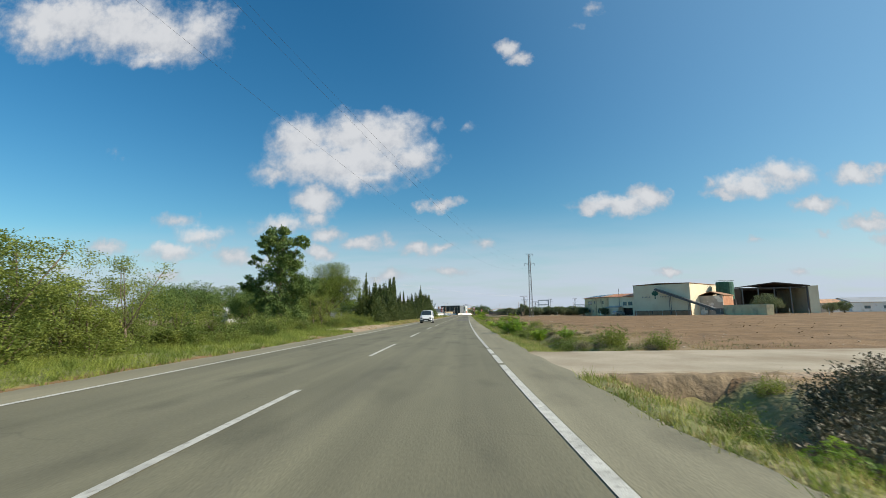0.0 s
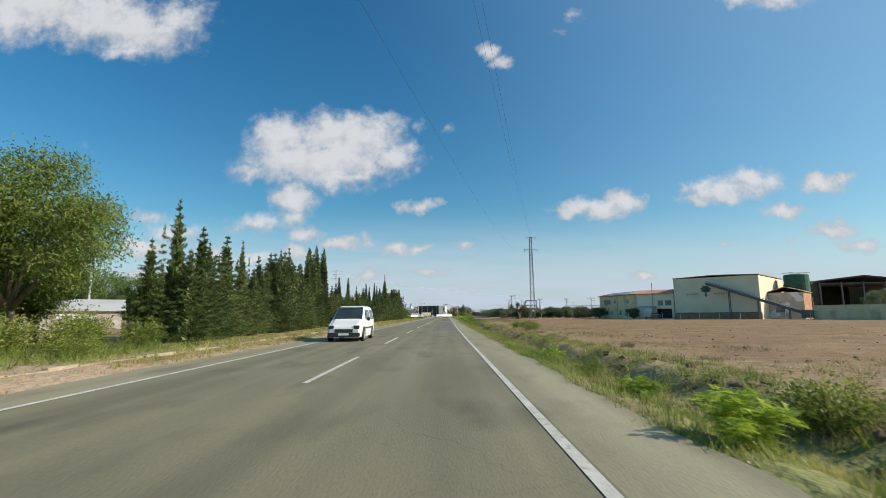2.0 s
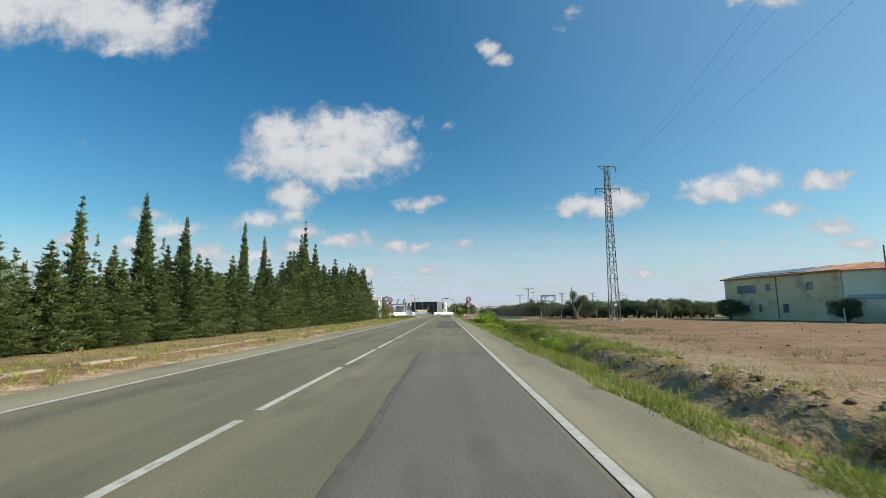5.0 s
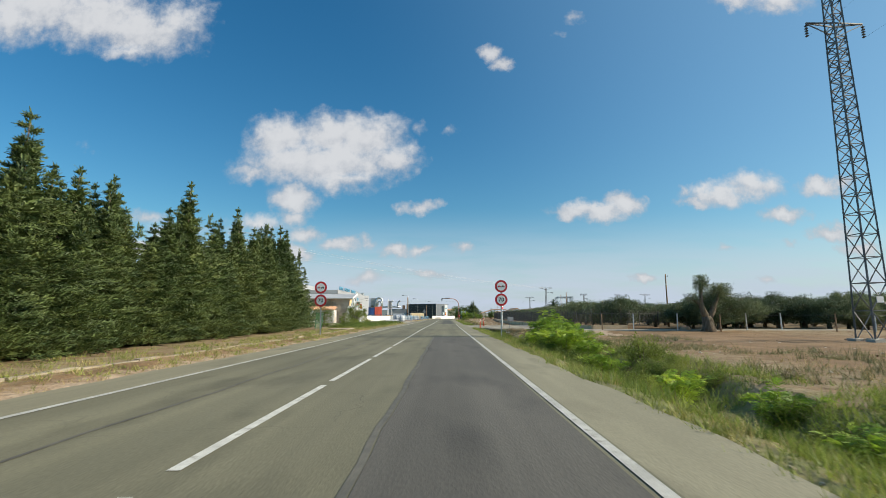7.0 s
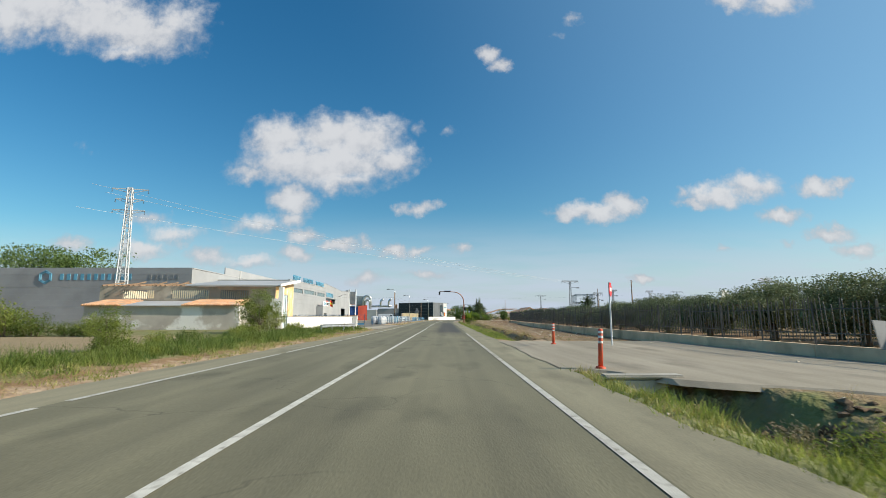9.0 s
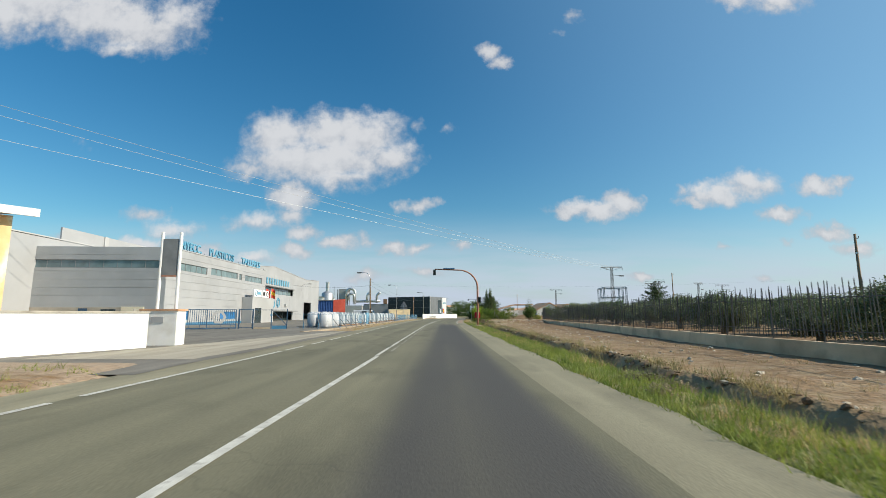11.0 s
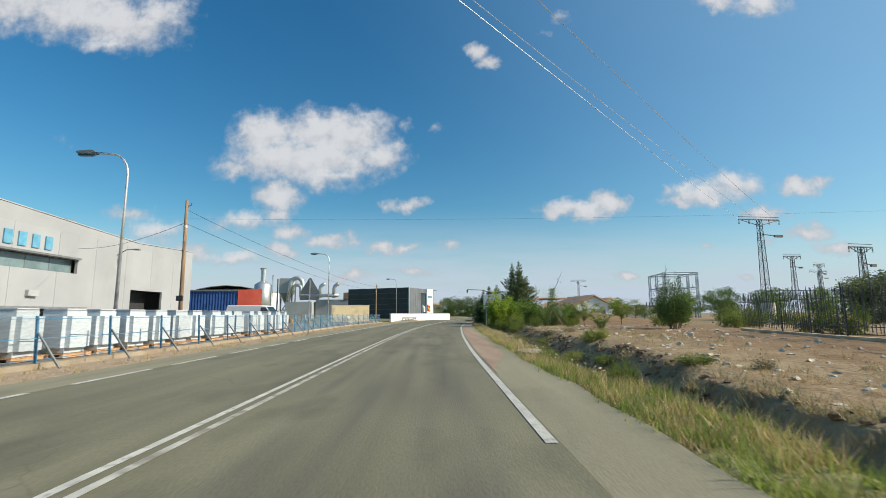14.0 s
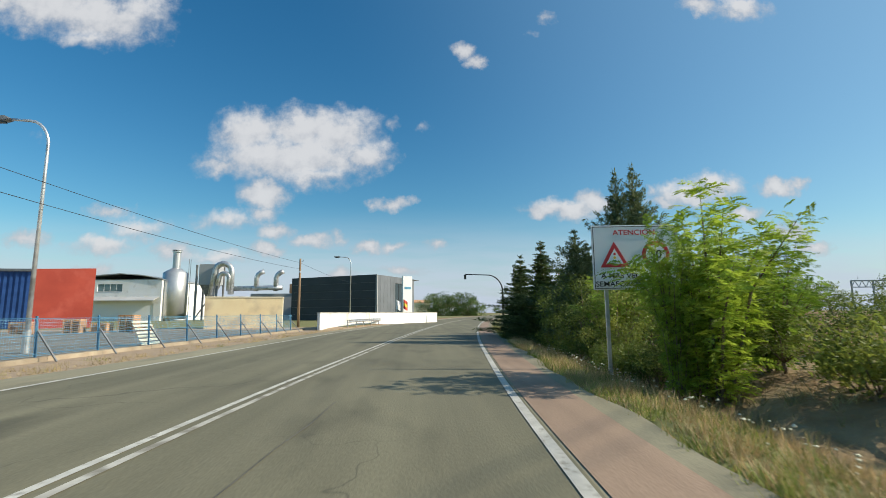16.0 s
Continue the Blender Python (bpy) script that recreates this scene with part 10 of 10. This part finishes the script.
for x, y, s, kind in ((3.0, 31.0, 1.2, lime[0]), (4.2, 32.2, 1.1, soft[0]), (3.3, 29.6, 0.7, soft[1]), (4.6, 30.4, 0.8, lime[1]), (2.9, 34.6, 0.55, soft[2]), (3.2, 37.6, 0.5, lime[1]), (3.0, 41.9, 0.9, lime[0]), (2.6, 44.5, 0.5, soft[1]), (3.0, 146.0, 0.5, lime[0]), (4.2, 146.4, 0.5, lime[1]), (5.2, 146.8, 0.55, lime[0]), (6.2, 147.2, 0.5, soft[1]), (3.6, 147.4, 0.45, soft[0]), (3.5, 142.9, 0.4, lime[1]), (4.4, 163.0, 0.8, lime[0]), (6.0, 178.2, 1.45, lime[0]), (5.3, 177.4, 1.1, lime[1]), (5.0, 176.2, 0.9, soft[0]), (6.8, 177.6, 1.0, soft[1]), (4.6, 168.8, 1.35, lime[1]), (5.4, 169.4, 1.1, lime[0]), (4.0, 167.0, 0.8, soft[2]), (4.0, 163.4, 0.7, lime[1]), (4.0, 173.6, 0.7, soft[0]), (5.2, 174.0, 0.8, soft[1]), (2.5, 48.3, 0.62, lime[1]), (4.9, 50.2, 0.85, soft[1]), (2.9, 52.0, 0.5, lime[1]), (2.85, 54.8, 0.55, soft[0]), (3.6, 56.0, 0.5, soft[2]), (2.75, 58.5, 0.5, lime[0]), (3.4, 62.0, 0.5, soft[2]), (3.3, 6.2, 0.45, soft[0]), (4.1, 5.0, 0.8, bramble[1]), (4.6, 5.8, 0.8, bramble[0]), (5.15, 6.6, 0.75, bramble[1]), (5.65, 7.4, 0.7, bramble[0]), (6.7, 8.3, 0.55, bramble[1]), (4.6, 8.6, 0.3, soft[1]), (5.6, 9.2, 0.35, soft[0]), (6.0, 7.2, 0.79, bramble[0]), (6.8, 6.4, 0.79, bramble[1]), (7.6, 7.4, 0.79, bramble[0]), (5.1, 5.2, 0.65, bramble[0]), (6.1, 5.2, 0.72, bramble[1]), (7.2, 5.4, 0.79, bramble[0]), (8.6, 7.4, 0.79, bramble[1]), (9.6, 6.2, 0.79, bramble[0]), (8.4, 5.8, 0.72, bramble[1]), (3.4, 4.7, 0.35, lime[0]), (7.2, 49.0, 0.75, soft[0]), (4.6, 22.5, 0.75, soft[2]), (6.0, 20.0, 0.85, soft[1]), (7.4, 18.6, 0.7, soft[0]), (5.2, 25.0, 0.6, lime[0]), (4.4, 101, 0.55, soft[1]), (4.0, 128, 0.75, lime[1]), (4.4, 158.5, 0.85, lime[1]), (4.9, 171.0, 1.0, soft[1]), (3.9, 169.0, 0.9, soft[0]), (5.2, 167.5, 0.8, lime[1]), (4.3, 165.0, 0.75, soft[2]), (5.8, 163.5, 0.8, soft[0]), (4.2, 161, 0.6, soft[1]), (5.0, 156.0, 0.7, lime[0]), (4.5, 153.6, 0.75, lime[1]), (5.6, 152.2, 0.7, soft[2]), (4.2, 149.8, 0.6, soft[0]), (6.2, 175.0, 0.7, soft[1]), (3.6, 174.8, 0.6, soft[2])):
    put(kind, x, y, x * 90, s, s * 0.95, -0.14)
for i in range(190):
    y = br.choice((br.uniform(18, 198), br.uniform(18, 100), br.uniform(219, 335)))
    x = XS(y) + (br.uniform(0.9, 6.5) if y < 200 or y > 300 else br.uniform(0.7, 2.6))
    put(dull[i % 3], x, y, br.uniform(0, 360), br.uniform(0.35, 0.8), br.uniform(0.25, 0.6))
for i in range(100):
    y = br.uniform(125, 183) if i < 80 else br.uniform(296, 336)
    x = XS(y) + br.uniform(0.8, 4.6)
    put(soft[i % 3], x, y, br.uniform(0, 360), br.uniform(0.3, 0.6), br.uniform(0.25, 0.5))
# thicket round the warning board
for x, y, s, sz, kind in ((9.0, 331.0, 0.42, 0.63, wild_locust), (9.9, 331.5, 0.4, 0.55, wild_locust), (11.7, 329.6, 0.36, 0.42, wild_locust), (10.9, 329.9, 0.34, 0.56, wild_locust), (10.0, 328.9, 0.22, 0.4, wild_locust), (12.6, 330.6, 0.4, 0.5, wild_locust), (16.3, 320.1, 1.0, 1.0, thick_bush), (11.8, 321.0, 0.34, 0.26, wild_locust), (7.45, 337.3, 0.92, 0.92, locust), (6.7, 337.3, 0.32, 0.82, locust), (9.0, 337.8, 0.6, 0.62, locust), (7.2, 337.4, 0.4, 0.72, locust), (11.6, 343.0, 0.7, 0.6, locust), (12.4, 347.0, 1.0, 0.8, shrub), (13.4, 341.0, 0.8, 0.5, shrub), (10.6, 345.0, 1.0, 0.8, shrub), (8.4, 343.6, 0.7, 0.7, locust), (7.5, 338.4, 0.7, 0.4, shrub), (8.7, 337.2, 0.5, 0.35, shrub), (7.9, 342.6, 0.8, 0.75, shrub), (8.3, 346.5, 1.0, 0.9, shrub), (8.6, 349.0, 1.0, 1.0, shrub), (9.6, 353.0, 1.0, 1.0, shrub), (10.4, 357.0, 0.9, 0.9, shrub), (14.5, 345, 0.8, 0.6, shrub), (16.5, 342, 0.8, 0.55, shrub), (13.6, 330, 0.6, 0.6, shrub), (18.5, 334, 0.7, 0.7, shrub)):
    put(kind, x, y, x * 70, s, sz)
for x, y, s in ((8.6, 334.6, 0.55), (9.7, 336.0, 0.3), (10.7, 337.0, 0.3), (11.9, 338.2, 0.35), (8.9, 333.2, 0.4), (12.6, 339.4, 0.5), (6.9, 340.4, 0.8), (7.6, 339.6, 0.9), (8.6, 339.6, 0.9), (9.6, 340.6, 1.0), (7.4, 344.0, 0.9), (7.7, 347.0, 0.9), (8.2, 350.5, 0.95), (9.0, 355.0, 1.0), (11.0, 343, 0.9)):
    put(soft[int(y) % 3], x, y, y * 80, s * 1.1, s * 1.1)
for x, y, s in ((6.6, 331.4, 0.75), (7.4, 329.5, 0.7), (7.0, 326.4, 0.45), (8.6, 326.2, 0.5), (7.6, 327.6, 0.45), (8.8, 335.4, 0.9), (7.6, 341.6, 0.8), (19.0, 327.0, 0.9), (10.2, 330.0, 0.5), (9.4, 329.2, 0.4), (11.2, 330.2, 0.55), (12.2, 329.4, 0.5), (13.2, 331.2, 0.5), (14.4, 335.0, 0.4), (11.6, 327.4, 0.3), (18.0, 305.5, 0.6), (19.5, 311.0, 1.0), (20.5, 314.0, 0.9), (24, 326, 1.1), (28, 330, 1.2), (33, 336, 1.2), (38, 339, 1.2), (45, 352, 1.3), (30, 345, 1.0), (50, 366, 1.3), (56, 372, 1.3)):
    put(soft[int(y) % 3], x, y, y * 60, s * 1.25, s * 1.25)
for i in range(12):
    put(locust if i % 3 == 0 else shrub, br.uniform(26, 70), br.uniform(336, 392), br.uniform(0, 360), br.uniform(0.8, 1.2), br.uniform(0.7, 1.1))
# rank growth in the ditch before the pylon, and on the bare ground past the warning board
for i, (x, y) in enumerate(((3.3, 146.1), (4.1, 146.6), (4.9, 146.3), (5.7, 146.8), (3.7, 147.2))):
    put(lime[i % 2], x, y, 70 * i, 0.95, 0.58, -0.1)
for i, (x, y) in enumerate(((4.6, 148.6), (5.4, 148.0), (6.2, 145.6), (7.0, 145.0), (6.4, 144.2), (5.6, 143.8), (7.8, 144.8), (4.4, 144.6), (5.0, 142.6), (6.0, 142.4))):
    put(soft[i % 3], x, y, 50 * i, 0.75, 0.42)
for i, (x, y) in enumerate(((9.0, 334.8), (9.8, 335.4), (10.6, 336.4), (9.3, 336.6), (10.2, 337.8), (11.2, 338.4), (9.6, 339.0), (11.6, 336.0), (8.6, 333.6))):
    put(soft[i % 3] if i % 2 else lime[i % 4 // 2], x, y, 50 * i, 0.55, 0.3)
discard(*bramble, spindly, *green, *olive, *soft, *lime, *dull, locust, wild_locust, thick_bush, shrub)


def dead_tree(x, y, h, lean, seed, ivy=True):
    """A bare curved leader with drooping twigs, its lower trunk under creepers."""
    rng = np.random.default_rng(seed)
    t = thing("dead_tree", pose(x, y, height(x, y)), "half-dead tree with bare arching twigs above dark creepers" if ivy else "bare grey dead sapling inside a bush", "tree")
    line = lambda f: np.array([lean * (0.25 * f + 0.75 * f ** 2.4) + 0.04 * math.sin(9 * f), 0.15 * f, h * f])
    part("trunk", Build().tube([tuple(map(float, line(f))) for f in np.linspace(-0.05, 1, 10)], [float(r) for r in np.linspace(0.055, 0.006, 10)], 7), BARK_GREY, t, smooth=True)
    for i in range(11):
        p = line(0.42 + 0.045 * i)
        az = rng.uniform(-0.7, 0.7) + (0.0 if i % 3 else math.pi)
        r = rng.uniform(0.45, 0.95) * (1 - 0.035 * i)
        up = rng.uniform(0.05, 0.25)
        d = np.array([math.cos(az), 0.6 * math.sin(az), 0])
        pts = [p + d * r * f + np.array([0, 0, up * math.sin(math.pi * f * 0.75) * 1.6 - 0.5 * r * f ** 2.5]) for f in (0, 0.25, 0.5, 0.75, 1.0)]
        part("twig", Build().tube([tuple(map(float, q)) for q in pts], [0.009, 0.007, 0.005, 0.004, 0.002], 4), BARK_GREY, t)
    if ivy:
        part("side_stem", Build().tube([(-0.1, 0, 0), (-0.2, 0.05, h * 0.3), (-0.5, 0.0, h * 0.52), (-0.42, 0, h * 0.66)], [0.025, 0.016, 0.01, 0.003], 6), BARK_GREY, t)
        n = 3000
        f = rng.uniform(0, 1, n) ** 0.8
        c = np.stack([lean * 0.3 * f, 0.1 * f, h * 0.68 * f], 1) + rng.normal(size=(n, 3)) * (0.42 - 0.3 * f)[:, None] * np.array([1, 1, 0.4])
        c[:, 2] = np.maximum(c[:, 2], 0.03)
        crown = new("creeper", leaf_mesh("creeper", [cards(c, rng.normal(size=(n, 3)) + np.array([0, 0, 0.2]), rng.uniform(0.05, 0.11, n), rng.uniform(0.02, 0.045, n), rng)], LEAF_TREE))
        crown.parent = t


dead_tree(10.4, 329.1, 4.6, 1.25, 1)
dead_tree(16.0, 320.5, 4.4, 0.3, 3, ivy=False)
fallen = thing("leaning_log", pose(11.35, 328.6, height(11.35, 328.6)), "pale bare trunk leaning against a dead tree", "log")
part("stem", Build().tube([(0.1, -0.1, -0.08), (-0.3, 0.1, 0.6), (-0.72, 0.36, 1.5)], [0.045, 0.038, 0.025], 8), BARK_GREY, fallen, smooth=True)

# --- grass and weeds on the verges
def blades(name, label, mat, spots, tall, wide, rng, per=13):
    """Tufts of narrow blades; each tuft has its own height and lean."""
    pts = np.array(spots)
    n = len(pts) * per
    base = np.repeat(pts, per, axis=0) + np.concatenate([rng.normal(size=(n, 2)) * 0.085, np.zeros((n, 1))], 1)
    tuft = np.repeat(rng.uniform(0.45, 1.15, len(pts)) ** 1.4, per)
    h = (rng.uniform(tall[0], tall[1], n) * tuft)[:, None]
    tilt = rng.normal(size=(n, 3)) * 0.42 + np.repeat(rng.normal(size=(len(pts), 3)) * 0.16, per, axis=0)
    tilt[:, 2] = 1
    az = rng.uniform(0, 6.283, n)
    side = np.stack([np.cos(az), np.sin(az), np.zeros(n)], 1) * rng.uniform(wide[0], wide[1], n)[:, None] * 0.62
    tip = base + tilt * h
    v = np.stack([base - side, base + side, tip], 1).reshape(-1, 3)
    me = bpy.data.meshes.new(name)
    me.from_pydata(v.tolist(), [], np.arange(3 * n).reshape(-1, 3).tolist())
    me.materials.append(mat)
    return tagged(new(name, me), label, "grass", kind="stuff")


grng = np.random.default_rng(5)


def spots(count, y0, y1, side, a, b, power=1.0, keep=lambda y, o: True, gaps=-0.28):
    out = []
    for i in range(count):
        y = grng.uniform(y0, y1)
        o = a + (b - a) * grng.uniform(0, 1) ** power
        if not keep(y, o):
            continue
        x = XS(y) + o if side > 0 else XT(y) - o
        if nz(x, y, 0.5, 11.0) < gaps:
            continue
        out.append((x, y, height(x, y) - 0.02))
    return out


off_track = lambda y, o: not (10.2 < y < 16.8 or DRIVE_FRONT(o) - (2.2 if 0.5 < o < 2.8 else 0.4) < y < 217.5 or (219 < y < 298 and o > 3.0 and nz(o, y, 0.7, 3.0) < 0.22))
blades("verge_grass", "short green and straw grass along the right verge", GRASS, spots(12500, 0, 372, 1, 0.0, 1.4, 1.3, off_track), (0.06, 0.24), (0.008, 0.018), grng)
blades("ditch_weeds", "tall mixed weeds in the roadside ditch", GRASS, spots(6000, 18, 372, 1, 1.2, 4.2, 1.0, lambda y, o: off_track(y, o) and (y < 180 or o < 1.6) and (y < 198 or nz(o, y, 0.4, 4.0) > -0.1)), (0.1, 0.32), (0.008, 0.02), grng)
blades("dry_grass", "straw-coloured dry grass on the bank", GRASS_DRY, spots(8000, 0, 372, 1, 0.2, 8.5, 1.1, off_track), (0.08, 0.32), (0.006, 0.014), grng)
not_yard = lambda y, o: not (37 < y < 55 and o < 3.5) and y < 240
blades("golden_grass", "golden dry grass tufts along the ditch edge", GRASS_DRY, spots(2400, 219, 372, 1, 0.3, 1.9, 1.0, lambda y, o: nz(o, y, 0.25, 20.0) > 0.05 and nz(o, y, 0.08, 27.0) > -0.1), (0.12, 0.34), (0.008, 0.016), grng)
blades("golden_grass", "golden tufts on the far lip of the ditch", GRASS_DRY, spots(1700, 219, 300, 1, 1.9, 3.3, 1.0, lambda y, o: nz(o, y, 0.3, 33.0) > 0.08, gaps=-1), (0.18, 0.5), (0.008, 0.016), grng)
blades("lush_grass", "lush green grass beside the thicket", GRASS_LUSH, spots(3800, -6, 36, -1, 0.15, 4.0, 1.0), (0.1, 0.4), (0.008, 0.02), grng)
blades("verge_grass", "green grass along the left verge", GRASS, spots(5600, 36, 240, -1, 0.3, 4.0, 1.2, not_yard), (0.06, 0.26), (0.008, 0.02), grng)
blades("dry_grass", "straw-coloured dry grass along the left verge", GRASS_DRY, spots(4500, 40, 370, -1, 0.1, 2.2, 1.2, lambda y, o: not 236 < y < 266), (0.05, 0.22), (0.006, 0.014), grng)
blades("meadow_grass", "tall meadow grass behind the left verge", GRASS_LUSH, spots(5200, -6, 64, -1, 2.5, 14.0, 1.0), (0.15, 0.5), (0.01, 0.022), grng)
blades("meadow_grass", "tall green weeds before the ruined shed", GRASS, spots(2200, 198, 236, -1, 1.0, 5.4, 1.0), (0.07, 0.24), (0.01, 0.022), grng)
blades("yellow_weeds", "flowering roadside weeds with pale heads", GRASS, spots(600, 300, 345, 1, 0.6, 1.8, 1.0), (0.12, 0.32), (0.006, 0.014), grng)

SCRUB = leaves("olive_drab_weeds", (0.13, 0.13, 0.055), (0.25, 0.235, 0.11), (0.33, 0.25, 0.13), (0.52, 0.66), glow=0.25)
thick = lambda y, o: off_track(y, o) and nz(o * 0.6, y * 0.6, 0.35, 51.0) > -0.02
blades("field_weeds", "low olive-drab weeds in patches on the field's edge", SCRUB, spots(5200, 18, 196, 1, 3.2, 11.0, 1.0, thick, gaps=-1), (0.05, 0.26), (0.009, 0.02), grng, 12)
blades("field_weeds", "green and straw weeds covering the bank", SCRUB, spots(3600, 136, 192, 1, 3.4, 13.0, 1.0, thick, gaps=-1), (0.08, 0.4), (0.009, 0.022), grng, 12)
blades("ditch_weeds", "straggling weeds down the cut ditch face", SCRUB, spots(3400, 219, 345, 1, 1.4, 3.6, 1.0, lambda y, o: nz(o, y, 0.5, 61.0) > -0.05, gaps=-1), (0.06, 0.34), (0.008, 0.018), grng, 12)
blades("verge_weeds", "broken band of green weeds before the ruined shed", GRASS_LUSH, spots(3200, 199, 238, -1, 1.2, 5.2, 1.0, lambda y, o: nz(o, y, 0.4, 71.0) > -0.2, gaps=-1), (0.15, 0.6), (0.01, 0.022), grng)

# --- stones
blades("verge_grass", "bright green grass along the ditch edge", GRASS_LUSH, spots(4200, 217.5, 302, 1, 0.02, 1.75, gaps=-0.8), (0.08, 0.3), (0.009, 0.02), grng)
blades("ditch_weeds", "rank green weeds filling the roadside ditch", GRASS_LUSH, spots(8500, 122, 197, 1, 0.4, 5.0, 1.0, lambda y, o: off_track(y, o) and (y < 180 or o < 1.5)), (0.08, 0.36), (0.009, 0.02), grng)
blades("ditch_weeds", "mixed green and straw weeds on the ditch slopes", GRASS, spots(4200, 18, 76, 1, 0.5, 5.2), (0.06, 0.3), (0.008, 0.02), grng)
# earth for clods, darkened to carry the backlit shade of the ditch banks
EARTH_SHADED = material("shaded_earth", (0.085, 0.055, 0.032), (0.155, 0.104, 0.062), 1.2, 0.95, 0.8, fine=9.0, depth=0.05, vary=0.25)


def stones(name, label, spots_, lo, hi, mat):
    rng = np.random.default_rng(3)
    vs, fs, k = [], [], 0
    ico = bmesh.new()
    bmesh.ops.create_icosphere(ico, subdivisions=1, radius=1.0)
    iv = np.array([v.co[:] for v in ico.verts])
    fi = np.array([[v.index for v in f.verts] for f in ico.faces])
    ico.free()
    for x, y, z in spots_:
        s = rng.uniform(lo, hi)
        w = iv * (1 + 0.26 * rng.normal(size=(len(iv), 1))) * np.array([1, rng.uniform(0.6, 1.2), rng.uniform(0.4, 0.8)]) * s
        vs.append(w + np.array([x, y, z + s * 0.15]))
        fs.append(fi + k)
        k += len(iv)
    me = bpy.data.meshes.new(name)
    me.from_pydata(np.concatenate(vs).tolist(), [], np.concatenate(fs).tolist())
    me.materials.append(mat)
    return tagged(new(name, me), label, "stones", kind="stuff")


stones("field_stones", "pale stones scattered on the bank and field", spots(900, 18, 330, 1, 2.5, 16.0, 1.0), 0.025, 0.09, ROCK)
stones("bank_stones", "larger pale stones on the earth bank", spots(420, 296, 330, 1, 3.4, 14.0), 0.035, 0.13, ROCK)
blades("golden_grass", "golden seeding grass and weeds beside the red shoulder", GRASS_DRY, spots(2600, 294, 352, 1, 0.1, 1.9, gaps=-0.8), (0.1, 0.36), (0.006, 0.014), grng)
HEAD = material("pale_flower_heads", (0.5, 0.48, 0.36), (0.66, 0.64, 0.5), 8.0, 0.9, 0.0)
blades("verge_grass", "green grass along the asphalt's edge", GRASS_LUSH, spots(3600, 56, 138, 1, 0.03, 1.3, gaps=-0.8), (0.06, 0.24), (0.008, 0.018), grng)
stones("earth_clods", "dark crumbled clods along the ditch", spots(3000, 44, 150, 1, 1.5, 4.6, 1.0, lambda y, o: nz(o, y, 0.6, 41.0) > -0.1), 0.025, 0.12, EARTH_SHADED)
stones("flower_heads", "pale flower heads on the roadside weeds", [(x, y, z + grng.uniform(0.18, 0.36)) for x, y, z in spots(420, 299, 346, 1, 0.6, 2.0)], 0.012, 0.03, HEAD)
stones("earth_clods", "dark crumbled clods on the ditch bank", spots(1500, 302, 326, 1, 1.7, 3.8, 1.0), 0.025, 0.11, EARTH_SHADED)
stones("earth_clods", "tumbled clods in the ditch, darkened as backlit earth", spots(2600, 179, 199, 1, 1.4, 6.0, 1.2, lambda y, o: y < DRIVE_FRONT(o) - 0.9 and nz(o, y, 0.8, 33.0) > -0.12), 0.025, 0.13, EARTH_SHADED)
stones("earth_clods", "dark clods and litter along the cut ditch", spots(2600, 219, 302, 1, 1.3, 3.3, 1.0, lambda y, o: nz(o, y, 0.7, 81.0) > -0.15, gaps=-1), 0.02, 0.1, EARTH_SHADED)
stones("field_stones", "pale stones on the earth bank beside the fence", spots(520, 222, 312, 1, 2.6, 9.0, 1.0, lambda y, o: nz(o, y, 0.4, 91.0) > -0.1, gaps=-1), 0.02, 0.11, ROCK)
stones("gravel", "loose gravel on the asphalt's edge", spots(1500, 0, 330, 1, -0.12, 0.35), 0.01, 0.03, ROCK)
stones("clods", "clods of ploughed earth", spots(1600, 20, 190, 1, 7.0, 34.0), 0.025, 0.07, SOIL)


def clay_pot():
    t = thing("clay_pot", pose(21.3, 191.3, height(21.3, 191.3), 0, 78, 20), "large terracotta jar lying under the olives", "jar")
    b = Build()
    prof = [(0.0, 0.14), (0.2, 0.3), (0.5, 0.36), (0.8, 0.25), (0.88, 0.18), (0.94, 0.22)]
    b.tube([(0, 0, z - 0.4) for z, r in prof], [r for z, r in prof], 16)
    part("body", b, TERRACOTTA, t, smooth=True)


clay_pot()
